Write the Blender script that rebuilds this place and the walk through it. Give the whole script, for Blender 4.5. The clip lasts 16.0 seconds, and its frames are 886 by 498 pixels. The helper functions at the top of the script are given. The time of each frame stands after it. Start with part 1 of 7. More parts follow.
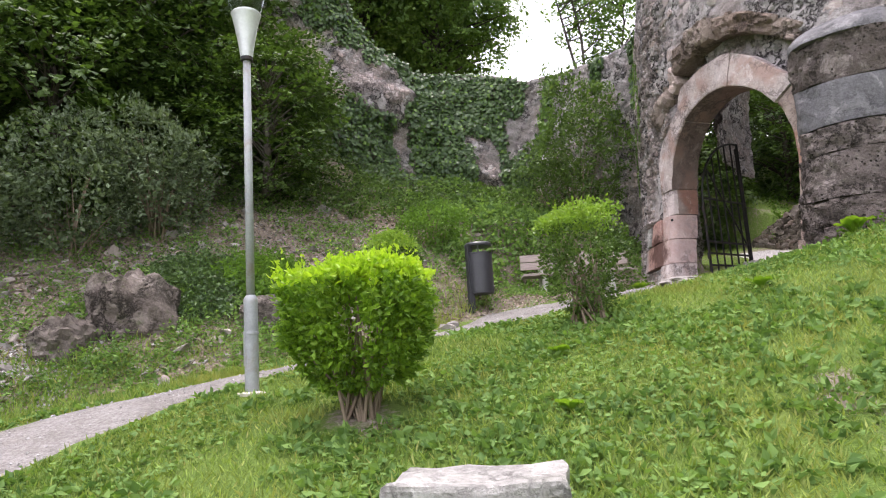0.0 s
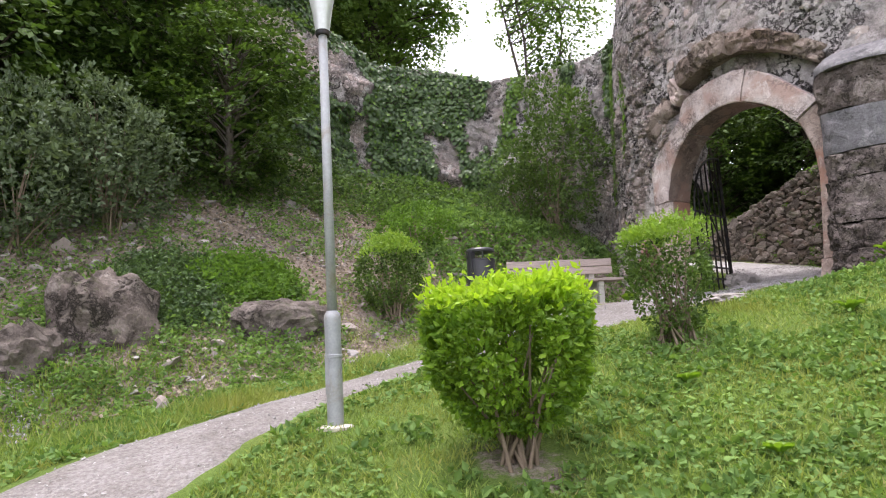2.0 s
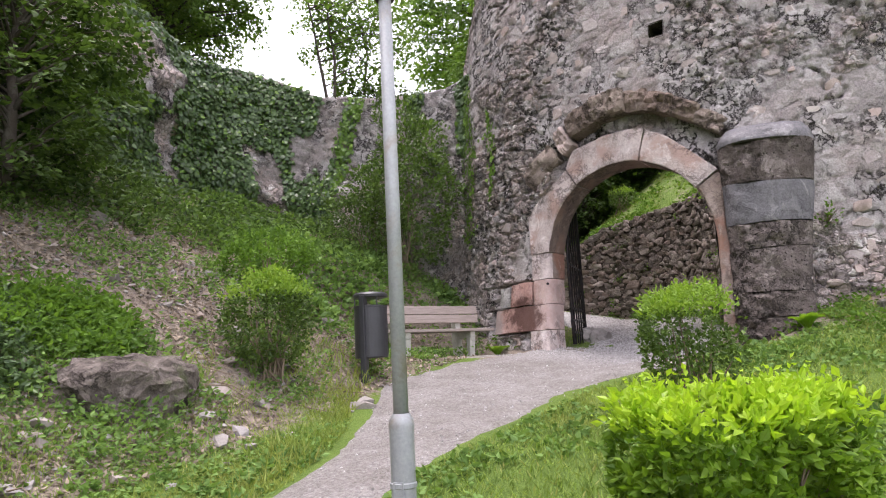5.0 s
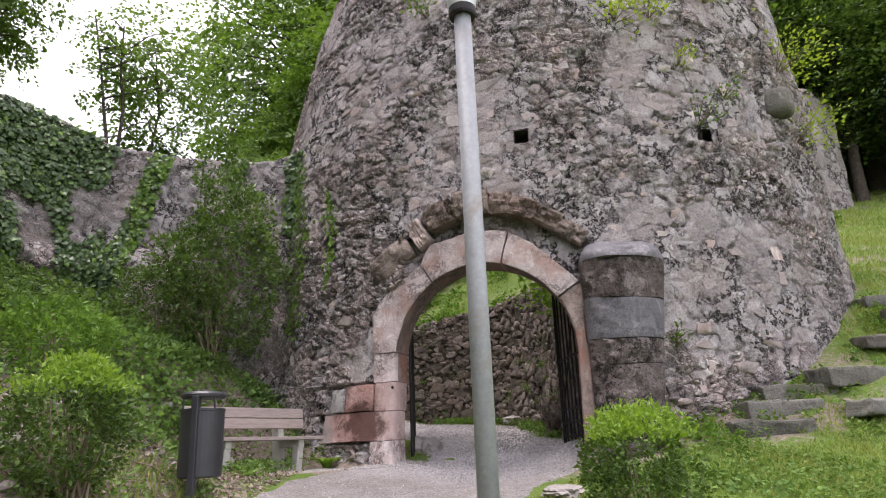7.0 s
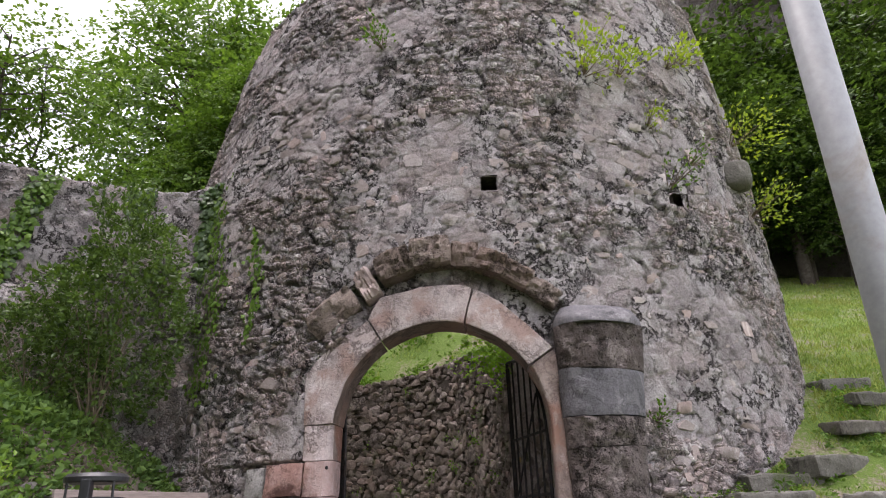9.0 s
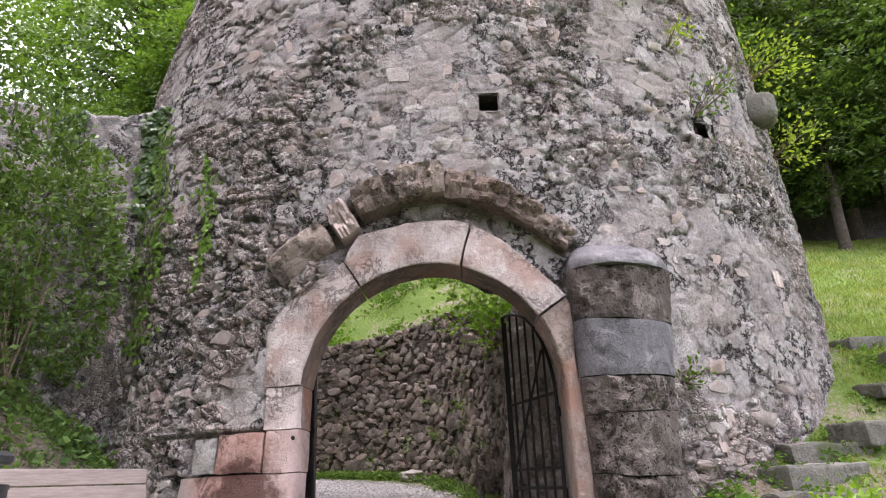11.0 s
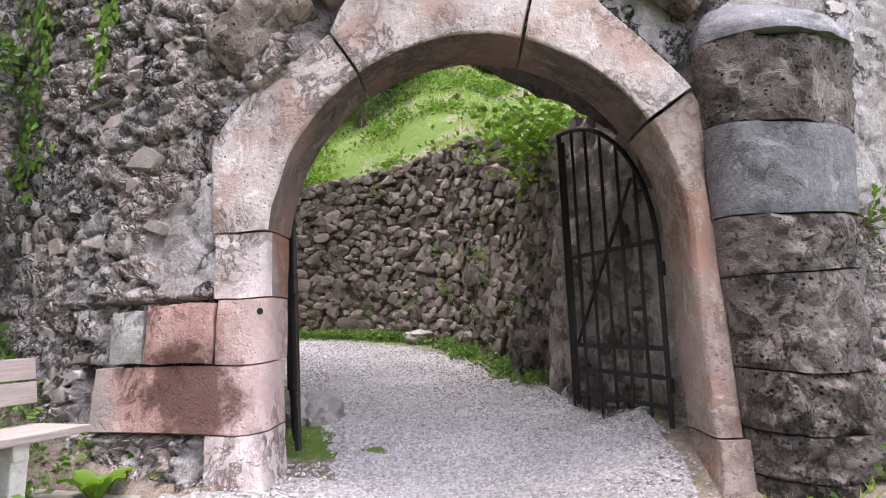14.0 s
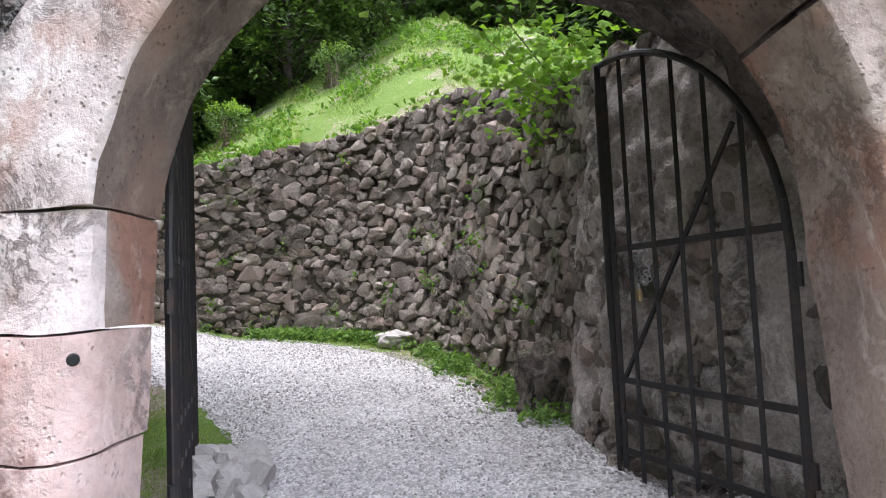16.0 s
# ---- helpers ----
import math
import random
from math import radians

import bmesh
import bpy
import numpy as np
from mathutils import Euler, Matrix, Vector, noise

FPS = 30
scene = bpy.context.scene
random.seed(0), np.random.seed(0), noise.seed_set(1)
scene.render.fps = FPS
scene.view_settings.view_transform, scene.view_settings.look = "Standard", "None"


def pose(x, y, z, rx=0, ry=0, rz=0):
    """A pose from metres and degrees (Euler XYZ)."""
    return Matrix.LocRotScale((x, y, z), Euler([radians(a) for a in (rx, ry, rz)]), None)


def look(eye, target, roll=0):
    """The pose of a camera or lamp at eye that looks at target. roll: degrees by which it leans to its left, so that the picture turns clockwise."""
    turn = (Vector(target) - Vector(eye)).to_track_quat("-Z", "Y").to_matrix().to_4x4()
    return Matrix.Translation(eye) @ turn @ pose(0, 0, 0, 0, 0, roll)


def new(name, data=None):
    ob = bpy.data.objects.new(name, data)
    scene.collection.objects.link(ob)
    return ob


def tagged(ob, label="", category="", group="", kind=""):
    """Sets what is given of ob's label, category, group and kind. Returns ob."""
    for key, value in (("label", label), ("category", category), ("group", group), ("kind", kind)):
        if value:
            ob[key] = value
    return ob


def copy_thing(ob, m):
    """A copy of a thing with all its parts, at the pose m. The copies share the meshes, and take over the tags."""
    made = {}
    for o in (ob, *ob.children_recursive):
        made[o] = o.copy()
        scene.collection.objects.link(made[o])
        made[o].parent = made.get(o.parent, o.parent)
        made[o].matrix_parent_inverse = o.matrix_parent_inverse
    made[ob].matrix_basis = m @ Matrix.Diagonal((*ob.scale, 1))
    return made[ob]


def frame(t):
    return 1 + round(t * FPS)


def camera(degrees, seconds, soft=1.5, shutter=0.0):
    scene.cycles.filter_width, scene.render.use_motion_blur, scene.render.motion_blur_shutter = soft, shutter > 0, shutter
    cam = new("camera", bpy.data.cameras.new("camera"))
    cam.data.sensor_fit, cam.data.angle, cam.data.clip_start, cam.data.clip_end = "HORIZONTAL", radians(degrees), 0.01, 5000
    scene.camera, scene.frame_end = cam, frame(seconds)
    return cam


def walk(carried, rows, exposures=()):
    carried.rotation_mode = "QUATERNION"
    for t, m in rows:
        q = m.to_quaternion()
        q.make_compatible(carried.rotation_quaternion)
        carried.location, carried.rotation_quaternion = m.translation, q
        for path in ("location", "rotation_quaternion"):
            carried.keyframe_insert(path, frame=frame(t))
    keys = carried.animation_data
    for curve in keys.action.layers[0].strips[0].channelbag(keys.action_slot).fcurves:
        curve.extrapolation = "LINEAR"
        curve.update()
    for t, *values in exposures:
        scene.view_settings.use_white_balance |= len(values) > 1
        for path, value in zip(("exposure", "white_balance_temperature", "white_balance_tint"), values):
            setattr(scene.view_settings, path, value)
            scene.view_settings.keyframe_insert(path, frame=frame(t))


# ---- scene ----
cam = camera(66.7, 16.0, 1.1)
METRES, EYE, TILT, LEAN, TURN = 14.5, 1.5, 0.0, 0.0, 0.0
ROWS = [
    (0.0, 0.0, 0.0, 0.0, 0.6, 9.45, 3.63),
    (0.5, -0.0288, 0.0113, 0.0082, -1.86, 9.45, 3.56),
    (1.0, -0.0626, 0.0242, 0.0103, -4.34, 9.12, 3.42),
    (1.5, -0.0944, 0.0364, 0.0155, -6.47, 8.9, 3.29),
    (2.0, -0.1216, 0.0538, 0.0234, -9.41, 8.58, 3.35),
    (2.5, -0.1464, 0.0774, 0.0343, -12.95, 8.42, 3.31),
    (3.0, -0.1718, 0.0949, 0.0395, -15.9, 8.36, 3.23),
    (3.5, -0.1901, 0.1203, 0.0443, -20.13, 8.29, 3.11),
    (6.0, -0.2503, 0.264, 0.0769, -42.59, 11.98, 2.58),
    (6.5, -0.2527, 0.2952, 0.0815, -48.6, 13.93, 2.34),
    (7.0, -0.259, 0.3237, 0.0841, -54.19, 16.39, 2.23),
    (7.5, -0.2609, 0.3506, 0.0912, -58.0, 18.05, 2.27),
    (8.0, -0.248, 0.3791, 0.095, -61.0, 18.89, 2.23),
    (10.5, -0.158, 0.4773, 0.1088, -66.88, 24.21, 2.23),
    (11.0, -0.1311, 0.4897, 0.111, -67.59, 19.05, 2.32),
    (11.5, -0.1087, 0.5047, 0.1127, -67.79, 15.64, 2.32),
    (12.0, -0.0871, 0.5243, 0.1195, -68.03, 14.03, 2.38),
    (12.5, -0.0602, 0.5404, 0.1222, -68.33, 11.51, 2.47),
    (13.0, -0.035, 0.5537, 0.1239, -68.54, 8.37, 2.53),
    (13.5, -0.0076, 0.5706, 0.1326, -68.65, 7.05, 2.57),
    (14.0, 0.0221, 0.5825, 0.1356, -68.8, 5.99, 2.56),
    (14.5, 0.0519, 0.5956, 0.1397, -68.75, 6.07, 2.57),
    (15.0, 0.0814, 0.6065, 0.149, -68.69, 5.75, 2.59),
    (15.5, 0.117, 0.6151, 0.151, -69.4, 4.77, 2.54),
    (16.0, 0.1489, 0.6297, 0.1536, -70.24, 3.95, 2.52),
]
walk(cam, [(t, pose(0, 0, EYE, TILT, LEAN, TURN) @ pose(METRES * x, METRES * y, METRES * z, 90 + pitch, roll, yaw)) for t, x, y, z, yaw, pitch, roll in ROWS],
     exposures=[(0.0, 1.5, 6480, 18), (6.0, 1.36, 6500, 20), (7.0, 1.22, 6510, 20), (8.0, 1.1, 6510, 20), (10.5, 1.15, 6480, 19), (11.0, 1.65, 6440, 20), (11.5, 1.8, 6390, 20), (13.0, 1.95, 6280, 20), (14.5, 2.05, 6220, 17), (16.0, 2.3, 5950, 13)])

# ---- sky and light: a bright overcast afternoon ----
world = bpy.data.worlds.new("overcast_sky")
scene.world = world
world.use_nodes = True
wt = world.node_tree
sky = wt.nodes.new("ShaderNodeTexSky")
sky.sky_type, sky.sun_disc = "NISHITA", False
sky.sun_elevation, sky.sun_rotation = radians(82), radians(-30)
sky.air_density, sky.dust_density, sky.ozone_density = 1.0, 6.0, 1.0
soften = wt.nodes.new("ShaderNodeMix")
soften.data_type = "RGBA"
soften.inputs[0].default_value = 0.75
soften.inputs[7].default_value = (9.6, 9.8, 10.4, 1)
wt.links.new(sky.outputs[0], soften.inputs[6])
wt.links.new(soften.outputs[2], wt.nodes["Background"].inputs[0])
wt.nodes["Background"].inputs[1].default_value = 0.12
sun_data = bpy.data.lights.new("sun", "SUN")
sun_data.energy, sun_data.angle, sun_data.color = 1.2, radians(25), (1.0, 0.97, 0.92)
sun = new("sun", sun_data)
# a hazy high sun
sun.matrix_world = look((1, 16, 60), (5, 10, 2))

# ---- materials ----
def mat_base(name):
    m = bpy.data.materials.new(name)
    m.use_nodes = True
    nt = m.node_tree
    return m, nt, nt.nodes["Principled BSDF"]


def ramp(nt, src, stops, interp="LINEAR"):
    r = nt.nodes.new("ShaderNodeValToRGB")
    r.color_ramp.interpolation = interp
    while len(r.color_ramp.elements) < len(stops):
        r.color_ramp.elements.new(0.5)
    for e, (p, c) in zip(r.color_ramp.elements, stops):
        e.position, e.color = p, (*c, 1)
    nt.links.new(src, r.inputs[0])
    return r.outputs[0]


def tex_noise(nt, scale, detail=6, rough=0.6, coord=None, distort=0.0):
    n = nt.nodes.new("ShaderNodeTexNoise")
    n.inputs["Scale"].default_value, n.inputs["Detail"].default_value = scale, detail
    n.inputs["Roughness"].default_value, n.inputs["Distortion"].default_value = rough, distort
    if coord is not None:
        nt.links.new(coord, n.inputs["Vector"])
    return n.outputs[0]


def mixc(nt, fac, a, b, mode="MIX"):
    m = nt.nodes.new("ShaderNodeMix")
    m.data_type, m.blend_type = "RGBA", mode
    for sock, v in ((m.inputs[0], fac), (m.inputs[6], a), (m.inputs[7], b)):
        if isinstance(v, (int, float)):
            sock.default_value = v
        elif isinstance(v, tuple):
            sock.default_value = (*v, 1)
        else:
            nt.links.new(v, sock)
    return m.outputs[2]


def math_n(nt, op, a, b=0.0, clamp=False):
    m = nt.nodes.new("ShaderNodeMath")
    m.operation, m.use_clamp = op, clamp
    for sock, v in ((m.inputs[0], a), (m.inputs[1], b)):
        if isinstance(v, (int, float)):
            sock.default_value = v
        else:
            nt.links.new(v, sock)
    return m.outputs[0]


def bump(nt, bsdf, height, strength, distance):
    b = nt.nodes.new("ShaderNodeBump")
    b.inputs["Strength"].default_value, b.inputs["Distance"].default_value = strength, distance
    nt.links.new(height, b.inputs["Height"])
    nt.links.new(b.outputs[0], bsdf.inputs["Normal"])


def where(nt):
    """World position, so that grain has one size and does not repeat between copies."""
    return nt.nodes.new("ShaderNodeNewGeometry").outputs["Position"]


def attr(nt, name):
    a = nt.nodes.new("ShaderNodeAttribute")
    a.attribute_name = name
    return a.outputs["Fac"]


def stone_mat(name, dark, mid, light, scale=3.0, grain=40.0, tint="object", vary=0.5, rough=0.9, relief=0.02, pits=0.0, stain=None, moss=0.0, cracks=0.0, pit_size=34, speckle=0.55):
    """Weathered stone: large patches, grain, pits, and a different tint for each stone."""
    m, nt, b = mat_base(name)
    p = where(nt)
    big = tex_noise(nt, scale, 5, 0.65, p, 0.25)
    fine = tex_noise(nt, grain, 4, 0.7, p)
    c = ramp(nt, big, [(0.28, dark), (0.5, mid), (0.72, light)])
    c = mixc(nt, speckle, c, ramp(nt, fine, [(0.3, tuple(x * 0.45 for x in mid)), (0.7, tuple(min(1, x * 1.5) for x in mid))]), "MIX")
    if tint == "object":
        r = nt.nodes.new("ShaderNodeObjectInfo").outputs["Random"]
    elif tint == "island":
        r = nt.nodes.new("ShaderNodeNewGeometry").outputs["Random Per Island"]
    else:
        r = attr(nt, tint)
    c = mixc(nt, vary, c, ramp(nt, r, [(0.0, dark), (0.35, mid), (0.6, tuple(x * y for x, y in zip(mid, (1.25, 1.05, 1.0)))), (0.8, light), (1.0, tuple(x * y for x, y in zip(mid, (1.0, 1.0, 1.1))))]))
    if stain is not None:
        s = tex_noise(nt, 2.0, 7, 0.55, p, 0.15)
        c = mixc(nt, ramp(nt, s, [(0.50, (0, 0, 0)), (0.61, (0.92, 0.92, 0.92))]), c, stain)
    if moss:
        s = tex_noise(nt, 2.2, 6, 0.7, p, 0.4)
        c = mixc(nt, math_n(nt, "MULTIPLY", ramp(nt, s, [(0.55, (0, 0, 0)), (0.68, (1, 1, 1))]), moss), c, (0.07, 0.10, 0.025))
    if cracks:
        # ragged dark crevices where mortar has dropped out, and pale lime patches
        k = math_n(nt, "ABSOLUTE", math_n(nt, "SUBTRACT", tex_noise(nt, 4.5, 7, 0.72, p, 0.35), 0.5))
        line = ramp(nt, k, [(0.0, (1, 1, 1)), (0.022, (0.6, 0.6, 0.6)), (0.05, (0, 0, 0))])
        gate_ = ramp(nt, tex_noise(nt, 1.7, 4, 0.6, p), [(0.42, (0, 0, 0)), (0.58, (1, 1, 1))])
        c = mixc(nt, ramp(nt, tex_noise(nt, 2.6, 7, 0.75, p, 0.8), [(0.56, (0, 0, 0)), (0.64, (0.6, 0.6, 0.6))]), c, tuple(min(1, x * 1.25) for x in light))
        c = mixc(nt, math_n(nt, "MULTIPLY", math_n(nt, "MULTIPLY", line, gate_), cracks), c, tuple(x * 0.3 for x in dark))
        fine = math_n(nt, "SUBTRACT", fine, math_n(nt, "MULTIPLY", math_n(nt, "MULTIPLY", line, gate_), 0.8 * cracks))
    h = math_n(nt, "ADD", math_n(nt, "MULTIPLY", big, 0.6), math_n(nt, "MULTIPLY", fine, 0.5))
    if pits:
        v = nt.nodes.new("ShaderNodeTexVoronoi")
        v.inputs["Scale"].default_value = pit_size
        nt.links.new(p, v.inputs["Vector"])
        hole = ramp(nt, v.outputs["Distance"], [(0.12, (0, 0, 0)), (0.3, (1, 1, 1))])
        mask = ramp(nt, tex_noise(nt, 6, 3, 0.6, p), [(0.45, (1, 1, 1)), (0.6, (0, 0, 0))])
        hole = mixc(nt, mask, hole, (1, 1, 1))
        h = math_n(nt, "ADD", h, math_n(nt, "MULTIPLY", hole, pits))
        c = mixc(nt, math_n(nt, "MULTIPLY", math_n(nt, "SUBTRACT", 1.0, hole), min(1.0, pits * 0.7)), c, tuple(x * 0.5 for x in dark))
    bump(nt, b, h, 0.9, relief)
    nt.links.new(c, b.inputs["Base Color"])
    b.inputs["Roughness"].default_value = rough
    b.inputs["Specular IOR Level"].default_value = 0.25
    return m


def leaf_mat(name, dark, light, trans=0.35, rough=0.5, autumn=None, patch=None, spec=0.35):
    m, nt, b = mat_base(name)
    r = nt.nodes.new("ShaderNodeNewGeometry").outputs["Random Per Island"]
    stops = [(0.0, dark), (0.55, tuple((x + y) / 2 for x, y in zip(dark, light))), (1.0, light)]
    if autumn:
        stops = stops[:2] + [(0.84, light), (1.0, autumn)]
    c = ramp(nt, r, stops)
    c = mixc(nt, 0.35, c, ramp(nt, tex_noise(nt, 1.3, 3, 0.6, where(nt)), [(0.3, dark), (0.7, light)]))
    if patch:
        c = mixc(nt, ramp(nt, tex_noise(nt, 0.75, 6, 0.7, where(nt), 0.5), [(0.47, (0, 0, 0)), (0.66, (0.75, 0.75, 0.75))]), c, patch)
    nt.links.new(c, b.inputs["Base Color"])
    b.inputs["Roughness"].default_value = rough
    b.inputs["Specular IOR Level"].default_value = spec
    t = nt.nodes.new("ShaderNodeBsdfTranslucent")
    nt.links.new(mixc(nt, 1.0, c, (1.2, 1.25, 0.6), "MULTIPLY"), t.inputs[0])
    mx = nt.nodes.new("ShaderNodeMixShader")
    mx.inputs[0].default_value = trans
    nt.links.new(b.outputs[0], mx.inputs[1])
    nt.links.new(t.outputs[0], mx.inputs[2])
    nt.links.new(mx.outputs[0], nt.nodes["Material Output"].inputs[0])
    return m


def plain_mat(name, col, rough=0.5, metal=0.0, vary=0.25, scale=8.0, relief=0.002, spec=0.4, second=None, stretch=None):
    m, nt, b = mat_base(name)
    p = where(nt)
    if stretch:
        mp = nt.nodes.new("ShaderNodeMapping")
        mp.inputs["Scale"].default_value = stretch
        mp.inputs["Rotation"].default_value = (0, 0, -0.18)
        nt.links.new(p, mp.inputs[0])
        p = mp.outputs[0]
    n1, n2 = tex_noise(nt, scale, 6, 0.65, p), tex_noise(nt, scale * 9, 4, 0.6, p)
    lo = tuple(x * (1 - vary) for x in col)
    hi = tuple(min(1, x * (1 + vary)) for x in col)
    c = ramp(nt, n1, [(0.3, lo), (0.7, hi)])
    if second:
        c = mixc(nt, ramp(nt, tex_noise(nt, scale * 0.5, 6, 0.7, p, 0.5), [(0.52, (0, 0, 0)), (0.66, (1, 1, 1))]), c, second)
    c = mixc(nt, 0.3, c, ramp(nt, n2, [(0.3, tuple(x * 0.6 for x in col)), (0.7, hi)]))
    nt.links.new(c, b.inputs["Base Color"])
    nt.links.new(ramp(nt, n1, [(0.3, (rough * 0.8,) * 3), (0.7, (min(1, rough * 1.2),) * 3)]), b.inputs["Roughness"])
    b.inputs["Metallic"].default_value, b.inputs["Specular IOR Level"].default_value = metal, spec
    bump(nt, b, math_n(nt, "ADD", n1, math_n(nt, "MULTIPLY", n2, 0.4)), 0.6, relief)
    return m


def ground_mat():
    """Lawn soil, leaf litter and turf; the mesh's 'litter' value leads from turf to bare woodland earth."""
    m, nt, b = mat_base("turf_and_earth")
    p = where(nt)
    n1, n2, n3 = tex_noise(nt, 0.9, 6, 0.65, p, 0.4), tex_noise(nt, 14, 5, 0.7, p), tex_noise(nt, 70, 3, 0.7, p)
    turf = ramp(nt, n1, [(0.3, (0.07, 0.13, 0.025)), (0.5, (0.12, 0.20, 0.035)), (0.7, (0.19, 0.24, 0.055))])
    turf = mixc(nt, 0.5, turf, ramp(nt, n3, [(0.3, (0.045, 0.075, 0.018)), (0.7, (0.22, 0.30, 0.07))]))
    bare = ramp(nt, n2, [(0.25, (0.10, 0.078, 0.062)), (0.5, (0.24, 0.195, 0.16)), (0.75, (0.43, 0.365, 0.31))])
    bare = mixc(nt, 0.45, bare, ramp(nt, n3, [(0.3, (0.07, 0.05, 0.038)), (0.7, (0.44, 0.37, 0.31))]))
    f = math_n(nt, "ADD", attr(nt, "litter"), math_n(nt, "MULTIPLY", math_n(nt, "SUBTRACT", n1, 0.5), 1.3))
    f = math_n(nt, "ADD", f, math_n(nt, "MULTIPLY", math_n(nt, "SUBTRACT", n2, 0.5), 0.8))
    c = mixc(nt, ramp(nt, f, [(0.40, (0, 0, 0)), (0.60, (1, 1, 1))]), turf, bare)
    nt.links.new(c, b.inputs["Base Color"])
    b.inputs["Roughness"].default_value, b.inputs["Specular IOR Level"].default_value = 0.95, 0.15
    bump(nt, b, math_n(nt, "ADD", n2, math_n(nt, "MULTIPLY", n3, 0.6)), 1.0, 0.04)
    return m


def gravel_mat(name, island=False):
    m, nt, b = mat_base(name)
    p = where(nt)
    v = nt.nodes.new("ShaderNodeTexVoronoi")
    v.inputs["Scale"].default_value = 55
    nt.links.new(p, v.inputs["Vector"])
    n1, n2 = tex_noise(nt, 1.6, 5, 0.6, p, 0.3), tex_noise(nt, 22, 4, 0.7, p)
    sep = nt.nodes.new("ShaderNodeSeparateColor")
    nt.links.new(v.outputs["Color"], sep.inputs[0])
    pick = nt.nodes.new("ShaderNodeNewGeometry").outputs["Random Per Island"] if island else sep.outputs[0]
    c = ramp(nt, pick, [(0.0, (0.12, 0.11, 0.11)), (0.5, (0.33, 0.315, 0.316)), (1.0, (0.62, 0.60, 0.605))] if island else [(0.0, (0.17, 0.157, 0.157)), (0.5, (0.44, 0.422, 0.425)), (1.0, (0.76, 0.74, 0.745))])
    c = mixc(nt, 0.35, c, ramp(nt, n1, [(0.35, (0.32, 0.295, 0.285)), (0.65, (0.52, 0.50, 0.50))]))
    c = mixc(nt, 0.2, c, ramp(nt, n2, [(0.3, (0.12, 0.10, 0.09)), (0.7, (0.6, 0.56, 0.55))]))
    if not island:
        # trodden earth lies between the stones of the old path
        dirt = ramp(nt, tex_noise(nt, 30, 5, 0.7, p), [(0.3, (0.085, 0.073, 0.066)), (0.7, (0.28, 0.255, 0.24))])
        c = mixc(nt, math_n(nt, "MULTIPLY", attr(nt, "worn"), ramp(nt, tex_noise(nt, 2.2, 5, 0.7, p), [(0.3, (0.6, 0.6, 0.6)), (0.65, (0.97, 0.97, 0.97))])), c, dirt)
    nt.links.new(c, b.inputs["Base Color"])
    b.inputs["Roughness"].default_value, b.inputs["Specular IOR Level"].default_value = 0.85, 0.25
    if not island:
        bump(nt, b, math_n(nt, "SUBTRACT", math_n(nt, "MULTIPLY", n2, 0.6), v.outputs["Distance"]), 0.9, 0.02)
    return m


